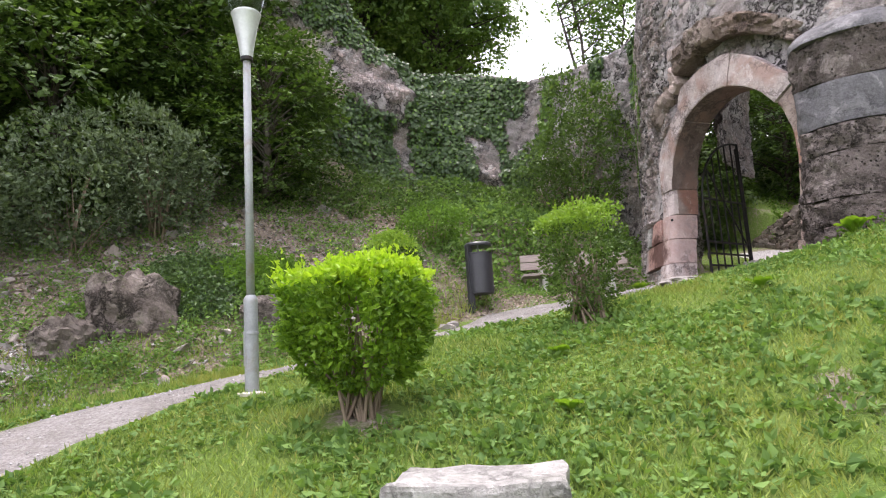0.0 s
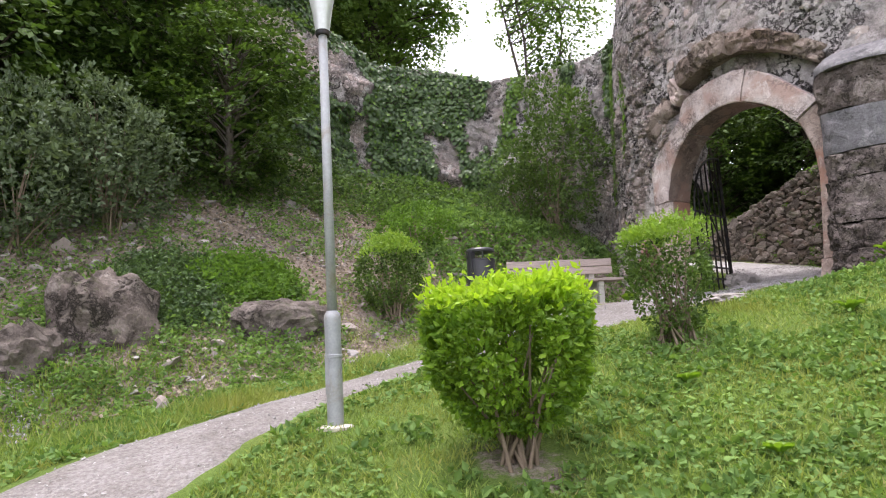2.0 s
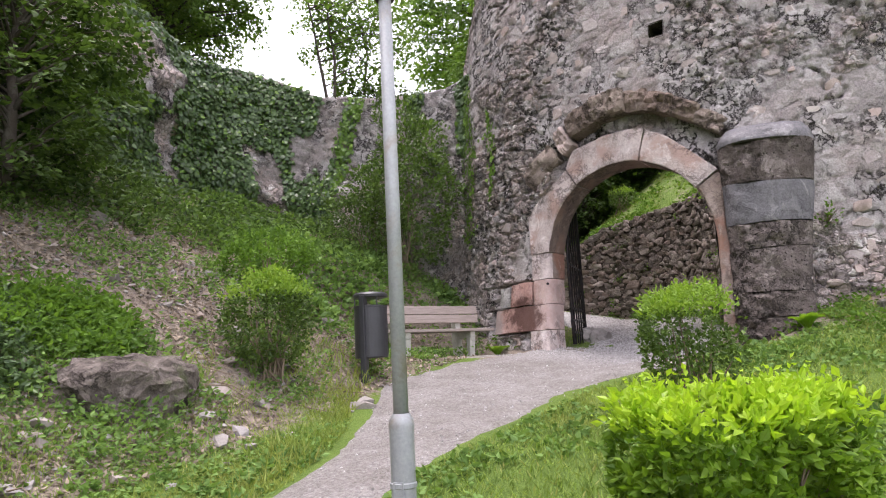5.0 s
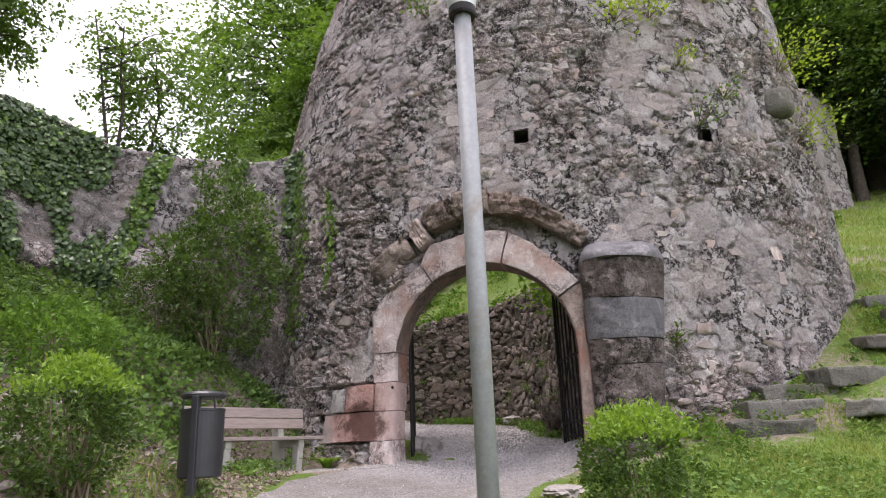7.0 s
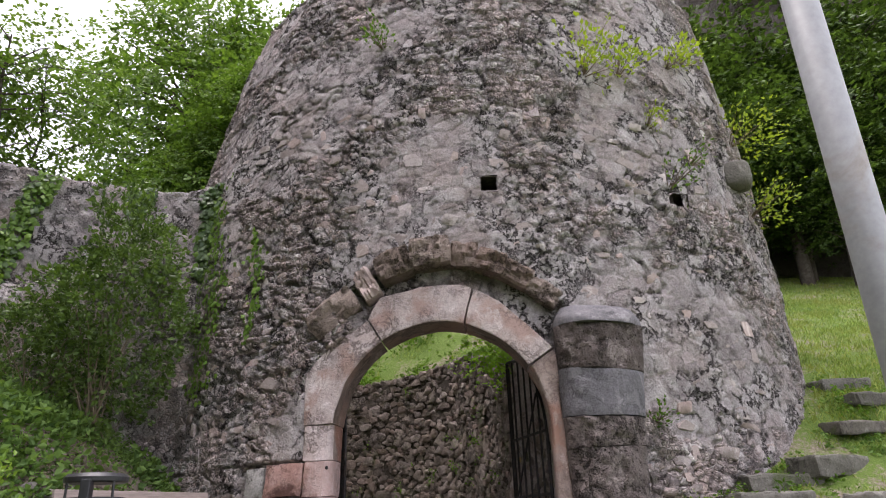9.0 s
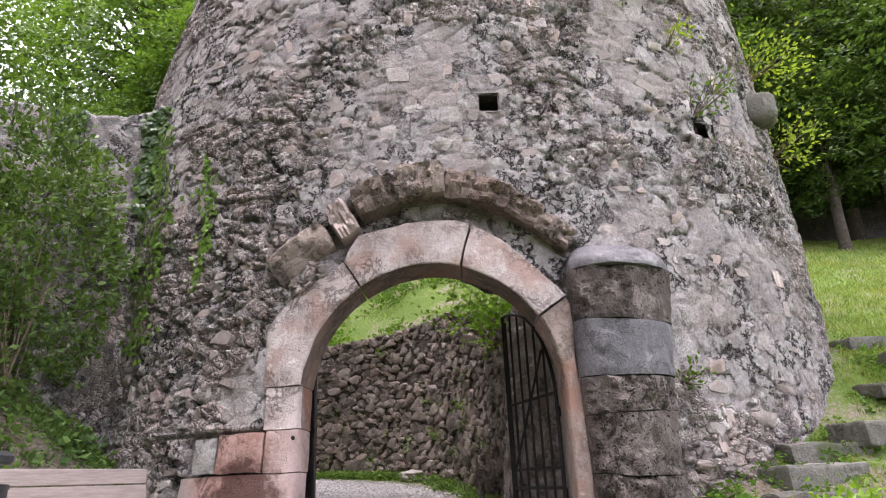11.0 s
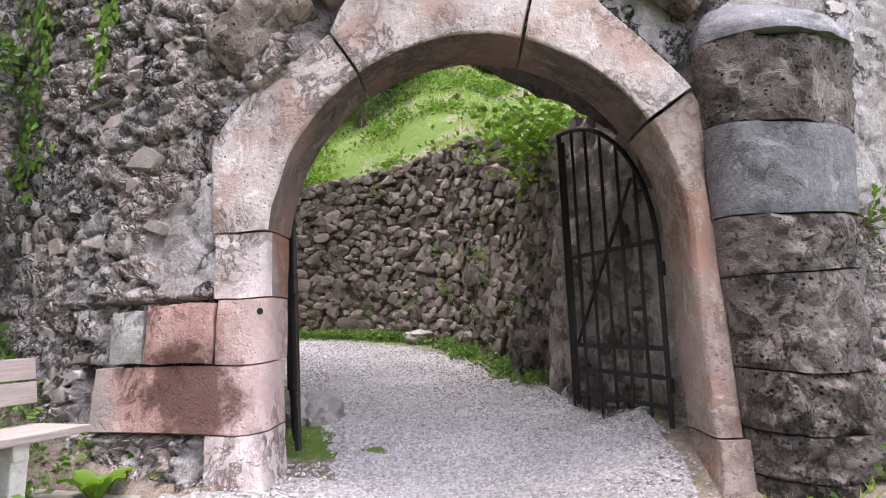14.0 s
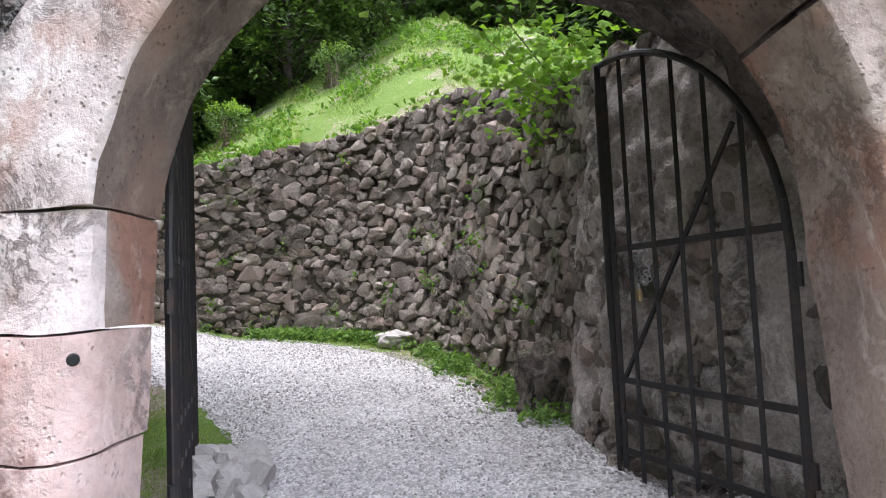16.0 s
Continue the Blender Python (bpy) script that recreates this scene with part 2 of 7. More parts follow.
M_GROUND = ground_mat()
M_GRAVEL = gravel_mat("crushed_gravel")
M_PEBBLE = gravel_mat("loose_pebbles", True)
def tower_mat(name):
    """Rubble masonry: smeared lime mortar, and bare crumbling stones where the mesh's 'bare' value is high."""
    m, nt, b = mat_base(name)
    p = where(nt)
    warp = nt.nodes.new("ShaderNodeTexNoise")
    warp.inputs["Scale"].default_value, warp.inputs["Detail"].default_value = 7, 4
    nt.links.new(p, warp.inputs["Vector"])
    scaled = nt.nodes.new("ShaderNodeVectorMath")
    scaled.operation = "MULTIPLY_ADD"
    scaled.inputs[1].default_value = (0.13, 0.13, 0.13)
    nt.links.new(warp.outputs[1], scaled.inputs[0])
    nt.links.new(p, scaled.inputs[2])
    wp = scaled.outputs[0]

    def voro(scale, feature):
        v = nt.nodes.new("ShaderNodeTexVoronoi")
        v.feature = feature
        v.inputs["Scale"].default_value = scale
        nt.links.new(wp, v.inputs["Vector"])
        return v

    def one(sock):
        sp = nt.nodes.new("ShaderNodeSeparateColor")
        nt.links.new(sock, sp.inputs[0])
        return sp.outputs[0]

    big, mid, fine = tex_noise(nt, 0.8, 5, 0.65, p, 0.2), tex_noise(nt, 5, 7, 0.72, p, 0.2), tex_noise(nt, 38, 5, 0.75, p)
    bare = attr(nt, "bare")
    bare = ramp(nt, math_n(nt, "ADD", bare, math_n(nt, "MULTIPLY", math_n(nt, "SUBTRACT", mid, 0.5), 1.2)), [(0.25, (0, 0, 0)), (0.55, (1, 1, 1))])
    mortar = ramp(nt, mid, [(0.3, (0.20, 0.18, 0.178)), (0.5, (0.34, 0.312, 0.308)), (0.68, (0.50, 0.475, 0.465))])
    mortar = mixc(nt, 0.55, mortar, ramp(nt, attr(nt, "tint"), [(0.0, (0.15, 0.132, 0.132)), (0.4, (0.29, 0.245, 0.245)), (0.7, (0.36, 0.315, 0.305)), (1.0, (0.52, 0.49, 0.48))]))
    mortar = mixc(nt, ramp(nt, big, [(0.45, (0, 0, 0)), (0.65, (0.55, 0.55, 0.55))]), mortar, (0.33, 0.265, 0.24))
    va, vb = voro(7.5, "F1"), voro(19, "F1")
    ea, eb = voro(7.5, "DISTANCE_TO_EDGE"), voro(19, "DISTANCE_TO_EDGE")
    stones = ramp(nt, one(va.outputs["Color"]), [(0.0, (0.24, 0.20, 0.19)), (0.35, (0.44, 0.36, 0.335)), (0.6, (0.54, 0.42, 0.38)), (0.8, (0.58, 0.50, 0.48)), (1.0, (0.70, 0.66, 0.63))])
    small = ramp(nt, one(vb.outputs["Color"]), [(0.0, (0.24, 0.19, 0.175)), (0.5, (0.46, 0.375, 0.345)), (1.0, (0.64, 0.56, 0.53))])
    which = ramp(nt, tex_noise(nt, 2.3, 4, 0.6, p), [(0.45, (0, 0, 0)), (0.55, (1, 1, 1))])
    stones = mixc(nt, which, stones, small)
    ja = ramp(nt, ea.outputs["Distance"], [(0.0, (0, 0, 0)), (0.16, (1, 1, 1))])
    jb = ramp(nt, eb.outputs["Distance"], [(0.0, (0, 0, 0)), (0.20, (1, 1, 1))])
    joint = mixc(nt, which, ja, jb)
    stones = mixc(nt, ramp(nt, joint, [(0.0, (1, 1, 1)), (0.5, (0, 0, 0))]), stones, (0.24, 0.205, 0.195))
    c = mixc(nt, math_n(nt, "MULTIPLY", bare, 0.75), mortar, stones)
    smear = ramp(nt, tex_noise(nt, 1.3, 9, 0.72, wp, 0.2), [(0.48, (0, 0, 0)), (0.55, (0.72, 0.72, 0.72))])
    c = mixc(nt, smear, c, ramp(nt, mid, [(0.3, (0.29, 0.268, 0.266)), (0.7, (0.54, 0.512, 0.505))]))
    line = ramp(nt, math_n(nt, "ABSOLUTE", math_n(nt, "SUBTRACT", tex_noise(nt, 3.2, 8, 0.7, wp), 0.5)), [(0.0, (1, 1, 1)), (0.015, (0.8, 0.8, 0.8)), (0.034, (0, 0, 0))])
    line = mixc(nt, 1.0, line, ramp(nt, tex_noise(nt, 1.3, 4, 0.6, p), [(0.44, (0, 0, 0)), (0.56, (1, 1, 1))]), "MULTIPLY")
    c = mixc(nt, line, c, (0.045, 0.038, 0.038))
    c = mixc(nt, 0.5, c, mixc(nt, 1.0, c, ramp(nt, fine, [(0.3, (0.4, 0.4, 0.4)), (0.7, (1.7, 1.7, 1.7))]), "MULTIPLY"))
    nt.links.new(c, b.inputs["Base Color"])
    b.inputs["Roughness"].default_value, b.inputs["Specular IOR Level"].default_value = 0.95, 0.2
    h = math_n(nt, "MULTIPLY", math_n(nt, "MULTIPLY", joint, math_n(nt, "MULTIPLY", bare, math_n(nt, "SUBTRACT", 1.0, smear))), 0.9)
    h = math_n(nt, "ADD", h, math_n(nt, "ADD", math_n(nt, "MULTIPLY", mid, 0.8), math_n(nt, "MULTIPLY", fine, 0.45)))
    h = math_n(nt, "SUBTRACT", h, math_n(nt, "MULTIPLY", line, 0.7))
    bump(nt, b, h, 1.0, 0.055)
    return m


M_TOWER = tower_mat("rubble_and_mortar")
M_RUBBLE = stone_mat("rubble_stone", (0.22, 0.185, 0.172), (0.40, 0.34, 0.32), (0.60, 0.555, 0.53), 5, 38, "object", 0.55, relief=0.03, cracks=0.3)
M_RETAIN = stone_mat("mossy_field_stone", (0.07, 0.057, 0.049), (0.235, 0.197, 0.172), (0.48, 0.42, 0.38), 9, 40, "object", 0.5, relief=0.055, moss=0.6, cracks=0.6)
M_RETAIN_J = stone_mat("mossy_field_stone_rest", (0.07, 0.057, 0.049), (0.235, 0.197, 0.172), (0.48, 0.42, 0.38), 9, 40, "island", 0.5, relief=0.055, moss=0.6, cracks=0.6)
M_BACKING = stone_mat("dark_joint_mortar", (0.15, 0.13, 0.122), (0.37, 0.325, 0.305), (0.56, 0.515, 0.49), 3, 40, "island", 0.05, relief=0.05, moss=0.35, cracks=0.6)
# Darker rock tone for the passage vault and the putlog holes
M_VAULT = stone_mat("dark_vault_rock", (0.05, 0.041, 0.038), (0.125, 0.105, 0.098), (0.25, 0.22, 0.205), 4, 30, "island", 0.05, relief=0.07, cracks=0.9)
M_JOINT = stone_mat("earthy_wall_joint", (0.035, 0.03, 0.025), (0.085, 0.072, 0.06), (0.16, 0.14, 0.12), 5, 40, "island", 0.05, relief=0.06, moss=0.5)
M_BLOCK = stone_mat("grey_squared_stone", (0.19, 0.185, 0.175), (0.33, 0.32, 0.305), (0.47, 0.46, 0.44), 4, 34, "object", 0.1, 0.95, 0.04, moss=0.25, cracks=0.6)
M_IVYWALL = tower_mat("old_wall_rubble")
M_PINK = stone_mat("pale_pink_marble", (0.36, 0.27, 0.245), (0.52, 0.44, 0.42), (0.66, 0.61, 0.60), 2.6, 30, "object", 0.08, 0.8, 0.026, pits=0.4, stain=(0.42, 0.29, 0.25), cracks=0.8, speckle=0.36, pit_size=31)
# Rust staining, darkened as well to put the reveal's shade into the colour
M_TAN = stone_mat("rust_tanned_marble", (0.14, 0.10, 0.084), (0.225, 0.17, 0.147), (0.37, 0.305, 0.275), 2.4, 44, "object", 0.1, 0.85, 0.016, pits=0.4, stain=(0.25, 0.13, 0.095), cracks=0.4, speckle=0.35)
M_JAMB = stone_mat("tan_pink_marble", (0.17, 0.123, 0.104), (0.295, 0.225, 0.196), (0.45, 0.375, 0.342), 3.0, 34, "object", 0.1, 0.85, 0.02, pits=0.4, stain=(0.33, 0.19, 0.145), cracks=0.5, speckle=0.35)
# Brown-stained marble darkened further, painting the arch underside's shade into the colour
M_SOFFIT = stone_mat("shaded_brown_marble", (0.085, 0.062, 0.053), (0.145, 0.109, 0.094), (0.26, 0.21, 0.188), 4.0, 34, "object", 0.1, 0.9, 0.02, pits=0.5, stain=(0.20, 0.13, 0.105), cracks=0.6, speckle=0.35)
M_RED = stone_mat("red_marble", (0.27, 0.14, 0.112), (0.385, 0.235, 0.203), (0.52, 0.39, 0.36), 3.0, 26, "object", 0.12, 0.8, 0.026, pits=0.3, cracks=0.9, speckle=0.4, pit_size=33)


def weather_red(m):
    """Bleached towards the opening, greyed at the far end, with a dark rust stain between."""
    nt = m.node_tree
    b = nt.nodes["Principled BSDF"]
    c = b.inputs["Base Color"].links[0].from_socket
    p = where(nt)
    dot = nt.nodes.new("ShaderNodeVectorMath")
    dot.operation = "DOT_PRODUCT"
    nt.links.new(p, dot.inputs[0])
    dot.inputs[1].default_value = (0.329, -0.944, 0.0)
    u = math_n(nt, "ADD", dot.outputs["Value"], 7.9375)
    sep = nt.nodes.new("ShaderNodeSeparateXYZ")
    nt.links.new(p, sep.inputs[0])
    n1 = math_n(nt, "SUBTRACT", tex_noise(nt, 3.5, 7, 0.7, p, 0.3), 0.5)
    n2 = math_n(nt, "SUBTRACT", tex_noise(nt, 7, 6, 0.7, p, 0.4), 0.5)
    pale = math_n(nt, "MULTIPLY", math_n(nt, "ADD", math_n(nt, "ADD", u, math_n(nt, "MULTIPLY", n1, 0.9)), 1.52), 6.0, True)
    c = mixc(nt, math_n(nt, "MULTIPLY", pale, 0.42), c, ramp(nt, tex_noise(nt, 9, 6, 0.7, p), [(0.3, (0.47, 0.37, 0.345)), (0.7, (0.66, 0.60, 0.585))]))
    grey = math_n(nt, "MULTIPLY", math_n(nt, "SUBTRACT", -2.2, math_n(nt, "ADD", u, math_n(nt, "MULTIPLY", n1, 0.5))), 7.0, True)
    c = mixc(nt, math_n(nt, "MULTIPLY", grey, 0.8), c, (0.36, 0.31, 0.30))
    du = math_n(nt, "DIVIDE", math_n(nt, "ADD", u, 1.66), 0.34)
    dz = math_n(nt, "DIVIDE", math_n(nt, "SUBTRACT", sep.outputs[2], 3.08), 0.30)
    far = math_n(nt, "ADD", math_n(nt, "MULTIPLY", du, du), math_n(nt, "MULTIPLY", dz, dz))
    far = math_n(nt, "ADD", far, math_n(nt, "MULTIPLY", math_n(nt, "ADD", n1, n2), 2.2))
    rust = math_n(nt, "MULTIPLY", math_n(nt, "SUBTRACT", 1.35, far), 1.5, True)
    c = mixc(nt, math_n(nt, "MULTIPLY", rust, 0.85), c, (0.075, 0.034, 0.027))
    nt.links.new(c, b.inputs["Base Color"])


weather_red(M_RED)
M_BROWN = stone_mat("porous_brown_tufa", (0.05, 0.039, 0.035), (0.135, 0.11, 0.10), (0.29, 0.25, 0.235), 6.0, 34, "object", 0.25, 0.95, 0.07, pits=1.8, cracks=0.8, pit_size=20)
M_TUFA = stone_mat("tan_tufa_block", (0.09, 0.064, 0.052), (0.21, 0.163, 0.137), (0.39, 0.325, 0.285), 5.0, 34, "object", 0.3, 0.95, 0.06, pits=1.4, cracks=0.7, pit_size=24)
M_BLUE = stone_mat("blue_grey_limestone", (0.085, 0.082, 0.09), (0.165, 0.158, 0.168), (0.29, 0.275, 0.282), 4.5, 36, "object", 0.2, 0.9, 0.02, pits=0.3, cracks=0.5)
M_ROCK = stone_mat("bank_rock", (0.055, 0.045, 0.039), (0.16, 0.132, 0.117), (0.33, 0.285, 0.26), 4.5, 26, "object", 0.1, 0.95, 0.10, moss=0.7, cracks=0.8)
M_PALE = stone_mat("pale_loose_stone", (0.15, 0.132, 0.122), (0.29, 0.265, 0.248), (0.45, 0.42, 0.398), 6, 36, "object", 0.5, 0.95, 0.02)
M_CHIP = stone_mat("pale_stone_chips", (0.10, 0.087, 0.08), (0.23, 0.208, 0.192), (0.44, 0.41, 0.388), 6, 36, "island", 0.7, 0.95, 0.02)
M_STEP = stone_mat("grey_step_stone", (0.07, 0.066, 0.056), (0.155, 0.147, 0.128), (0.29, 0.275, 0.25), 4, 30, "object", 0.3, 0.95, 0.04, moss=0.9, cracks=0.5)
M_CLIFF = stone_mat("shaded_cliff", (0.05, 0.045, 0.042), (0.12, 0.105, 0.10), (0.24, 0.22, 0.21), 0.7, 9, "island", 0.05, 0.95, 0.3, moss=0.95)
M_CONCRETE = plain_mat("weathered_concrete", (0.46, 0.45, 0.41), 0.9, 0, 0.25, 6, 0.004, 0.2, second=(0.27, 0.28, 0.22))
M_SLAB = plain_mat("earthy_concrete", (0.27, 0.25, 0.222), 0.95, 0, 0.3, 5, 0.006, 0.2, second=(0.16, 0.15, 0.115))
M_WOOD = plain_mat("greyed_timber", (0.33, 0.275, 0.25), 0.8, 0, 0.35, 2.2, 0.003, 0.25, stretch=(2.0, 26.0, 26.0))
M_BIN = plain_mat("charcoal_enamel", (0.045, 0.045, 0.05), 0.42, 0.3, 0.2, 5, 0.0005, 0.5)
# Near-black in place of the shade inside openings that are not cut
M_BLACK = plain_mat("painted_dark_opening", (0.008, 0.008, 0.008), 0.8)
M_ZINC = plain_mat("galvanised_steel", (0.34, 0.35, 0.365), 0.55, 0.15, 0.2, 7, 0.0008, 0.5, second=(0.29, 0.25, 0.21))
M_CONE = plain_mat("silver_paint", (0.62, 0.63, 0.64), 0.4, 0.3, 0.08, 4, 0.0003)
M_PLATE = plain_mat("chipped_base_ring", (0.62, 0.56, 0.50), 0.8, 0, 0.3, 12, 0.002, second=(0.33, 0.15, 0.09))
M_IRON = plain_mat("black_wrought_iron", (0.030, 0.028, 0.030), 0.6, 0.5, 0.35, 18, 0.001, 0.4, second=(0.07, 0.045, 0.035))
M_BRASS = plain_mat("dull_brass", (0.42, 0.32, 0.16), 0.45, 0.8, 0.2, 30)
M_STEEL = plain_mat("bare_chain_steel", (0.42, 0.42, 0.43), 0.4, 0.9, 0.2, 30)
M_BARK = plain_mat("bark", (0.07, 0.058, 0.048), 0.95, 0, 0.4, 10, 0.02, 0.1, second=(0.12, 0.112, 0.095))
M_TWIG = plain_mat("twig", (0.20, 0.155, 0.115), 0.9, 0, 0.3, 14, 0.004, 0.1)
M_FOREST = leaf_mat("beech_leaf", (0.012, 0.028, 0.009), (0.13, 0.215, 0.045), 0.35)
M_FARLEAF = leaf_mat("sunlit_canopy_leaf", (0.065, 0.125, 0.025), (0.17, 0.27, 0.05), 0.4)
M_HEDGE = leaf_mat("privet_leaf", (0.06, 0.135, 0.015), (0.27, 0.43, 0.04), 0.42, 0.45)
M_HEDGETOP = leaf_mat("fresh_privet_shoot", (0.27, 0.43, 0.025), (0.44, 0.60, 0.05), 0.45, 0.4)
M_BUSH = leaf_mat("box_leaf", (0.03, 0.06, 0.015), (0.15, 0.24, 0.05), 0.35, 0.4)
M_BUSHTOP = leaf_mat("box_fresh_leaf", (0.15, 0.26, 0.035), (0.28, 0.41, 0.06), 0.4, 0.4)
M_IVY = leaf_mat("ivy_leaf", (0.022, 0.05, 0.018), (0.12, 0.19, 0.065), 0.2, 0.35)
M_IVYLIGHT = leaf_mat("young_ivy_leaf", (0.09, 0.18, 0.03), (0.20, 0.32, 0.06), 0.3, 0.4)
M_GREY = leaf_mat("grey_green_leaf", (0.035, 0.055, 0.028), (0.20, 0.26, 0.15), 0.3, 0.55)
M_HERB = leaf_mat("nettle_leaf", (0.05, 0.105, 0.02), (0.17, 0.30, 0.045), 0.4, 0.65, spec=0.2)
M_NETTLE = leaf_mat("shaded_nettle_leaf", (0.04, 0.085, 0.025), (0.25, 0.39, 0.11), 0.38, 0.65, spec=0.2)
M_YELLOW = leaf_mat("yellow_green_leaf", (0.19, 0.29, 0.03), (0.37, 0.44, 0.05), 0.45, 0.6)
M_GRASS = leaf_mat("grass_blade", (0.09, 0.15, 0.035), (0.32, 0.43, 0.105), 0.35, 0.6, autumn=(0.44, 0.38, 0.17), patch=(0.30, 0.30, 0.085), spec=0.2)
M_CLOVER = leaf_mat("clover_leaf", (0.06, 0.125, 0.032), (0.22, 0.345, 0.09), 0.3, 0.65, spec=0.2)
M_MAPLE = leaf_mat("maple_leaf", (0.13, 0.25, 0.03), (0.27, 0.44, 0.06), 0.55, 0.75, spec=0.15)
M_LITTER = leaf_mat("dead_leaf", (0.03, 0.02, 0.015), (0.46, 0.37, 0.29), 0.1, 0.8)


def glass_mat():
    m, nt, b = mat_base("lamp_glass")
    b.inputs["Base Color"].default_value = (0.80, 0.84, 0.84, 1)
    b.inputs["Transmission Weight"].default_value, b.inputs["Roughness"].default_value = 1.0, 0.12
    b.inputs["IOR"].default_value = 1.2
    return m


M_GLASS = glass_mat()

# ---- building helpers ----
rng = np.random.default_rng(7)


def unit(v):
    return v / (np.linalg.norm(v, axis=-1, keepdims=True) + 1e-9)


def hash3(i, j, k, seed):
    h = np.sin(i * 127.1 + j * 311.7 + k * 74.7 + seed * 17.3) * 43758.5453
    return h - np.floor(h)


def vnoise(x, y, z, seed=0):
    """Smooth value noise, 0 to 1, for arrays of places."""
    x, y, z = np.broadcast_arrays(np.asarray(x, float), np.asarray(y, float), np.asarray(z, float))
    i, j, k = np.floor(x), np.floor(y), np.floor(z)
    f, g, h = x - i, y - j, z - k
    f, g, h = f * f * (3 - 2 * f), g * g * (3 - 2 * g), h * h * (3 - 2 * h)
    out = 0
    for a in (0, 1):
        for b in (0, 1):
            for c in (0, 1):
                out = out + hash3(i + a, j + b, k + c, seed) * (f if a else 1 - f) * (g if b else 1 - g) * (h if c else 1 - h)
    return out


def fbm(x, y, z=0.0, seed=0, octaves=4):
    out, amp, tot = 0, 1.0, 0.0
    for o in range(octaves):
        out = out + amp * vnoise(np.asarray(x) * 2 ** o, np.asarray(y) * 2 ** o, np.asarray(z) * 2 ** o, seed + o)
        tot, amp = tot + amp, amp * 0.5
    return out / tot


def cells(u, v, su, sv, seed=0):
    """Irregular stones on a surface: distance to the nearest joint (0 at the joint), and a random value for each stone."""
    a, b = u / su, v / sv
    i0, j0 = np.floor(a), np.floor(b)
    f1, f2, who = np.full(a.shape, 9.0), np.full(a.shape, 9.0), np.zeros(a.shape)
    for di in (-1, 0, 1):
        for dj in (-1, 0, 1):
            i, j = i0 + di, j0 + dj
            cx = i + 0.5 + 0.8 * (hash3(i, j, 1.0, seed) - 0.5)
            cy = j + 0.5 + 0.8 * (hash3(i, j, 2.0, seed) - 0.5)
            d = np.hypot(a - cx, b - cy)
            near = d < f1
            f2 = np.where(near, f1, np.minimum(f2, d))
            who = np.where(near, hash3(i, j, 3.0, seed), who)
            f1 = np.where(near, d, f1)
    return f2 - f1, who


def smooth(e0, e1, x):
    t = np.clip((np.asarray(x, float) - e0) / (e1 - e0), 0, 1)
    return t * t * (3 - 2 * t)


def raw_mesh(name, verts, faces, mat, shade=False, attrs=()):
    me = bpy.data.meshes.new(name)
    me.from_pydata(np.asarray(verts, float), [], faces)
    me.materials.append(mat)
    if shade:
        me.shade_smooth()
    for key, val in attrs:
        me.attributes.new(key, "FLOAT", "POINT").data.foreach_set("value", np.asarray(val, np.float32))
    me.update()
    return me


def put(name, me, parent=None, label="", m=None):
    ob = new(name, me)
    if parent is not None:
        ob.parent = parent
    if m is not None:
        ob.matrix_basis = m
    if label:
        ob["label"] = label
    return ob


def part(name, bm, material, parent=None, label="", shade=False):
    """A bmesh as one mesh object under a thing."""
    me = bpy.data.meshes.new(name)
    bm.to_mesh(me)
    bm.free()
    me.materials.append(material)
    if shade:
        me.shade_smooth()
    return put(name, me, parent, label)


def thing(name, at=(0, 0, 0), label="", category="", group="", kind="", turn=0.0):
    ob = new(name)
    ob.empty_display_size = 0.1
    ob.matrix_basis = pose(*at, 0, 0, turn)
    return tagged(ob, label, category, group, kind)


def box_bm(size, at=(0, 0, 0), bevel=0.008, m=None, segs=2):
    bm = bmesh.new()
    bmesh.ops.create_cube(bm, size=1.0, matrix=Matrix.Translation(at) @ Matrix.Diagonal((*size, 1)))
    if bevel:
        bmesh.ops.bevel(bm, geom=bm.edges[:], offset=bevel, segments=segs, affect="EDGES", profile=0.6)
    if m is not None:
        bm.transform(m)
    return bm


def lathe_bm(profile, segs=28, cap=True):
    """A turned shape from (radius, height) pairs."""
    bm = bmesh.new()
    rings = []
    for r, z in profile:
        rings.append([bm.verts.new((r * math.cos(2 * math.pi * i / segs), r * math.sin(2 * math.pi * i / segs), z)) for i in range(segs)])
    for a, b in zip(rings, rings[1:]):
        for i in range(segs):
            bm.faces.new((a[i], a[(i + 1) % segs], b[(i + 1) % segs], b[i]))
    if cap:
        bm.faces.new(rings[0][::-1])
        bm.faces.new(rings[-1])
    return bm


def bar_bm(a, b, r, segs=8, r2=None, square=False):
    """A rod between two places."""
    a, b = Vector(a), Vector(b)
    bm = bmesh.new()
    d = b - a
    m = Matrix.Translation((a + b) / 2) @ d.to_track_quat("Z", "Y").to_matrix().to_4x4()
    if square:
        bmesh.ops.create_cube(bm, size=1.0, matrix=m @ Matrix.Diagonal((2 * r, 2 * (r2 or r), d.length, 1)))
        bmesh.ops.bevel(bm, geom=bm.edges[:], offset=min(r, r2 or r) * 0.25, segments=1, affect="EDGES")
    else:
        bmesh.ops.create_cone(bm, cap_ends=True, segments=segs, radius1=r, radius2=r if r2 is None else r2, depth=d.length, matrix=m)
    return bm


def join_bm(parts):
    out = bmesh.new()
    tmp = bpy.data.meshes.new("tmp")
    for b in parts:
        b.to_mesh(tmp)
        b.free()
        out.from_mesh(tmp)
    bpy.data.meshes.remove(tmp)
    return out


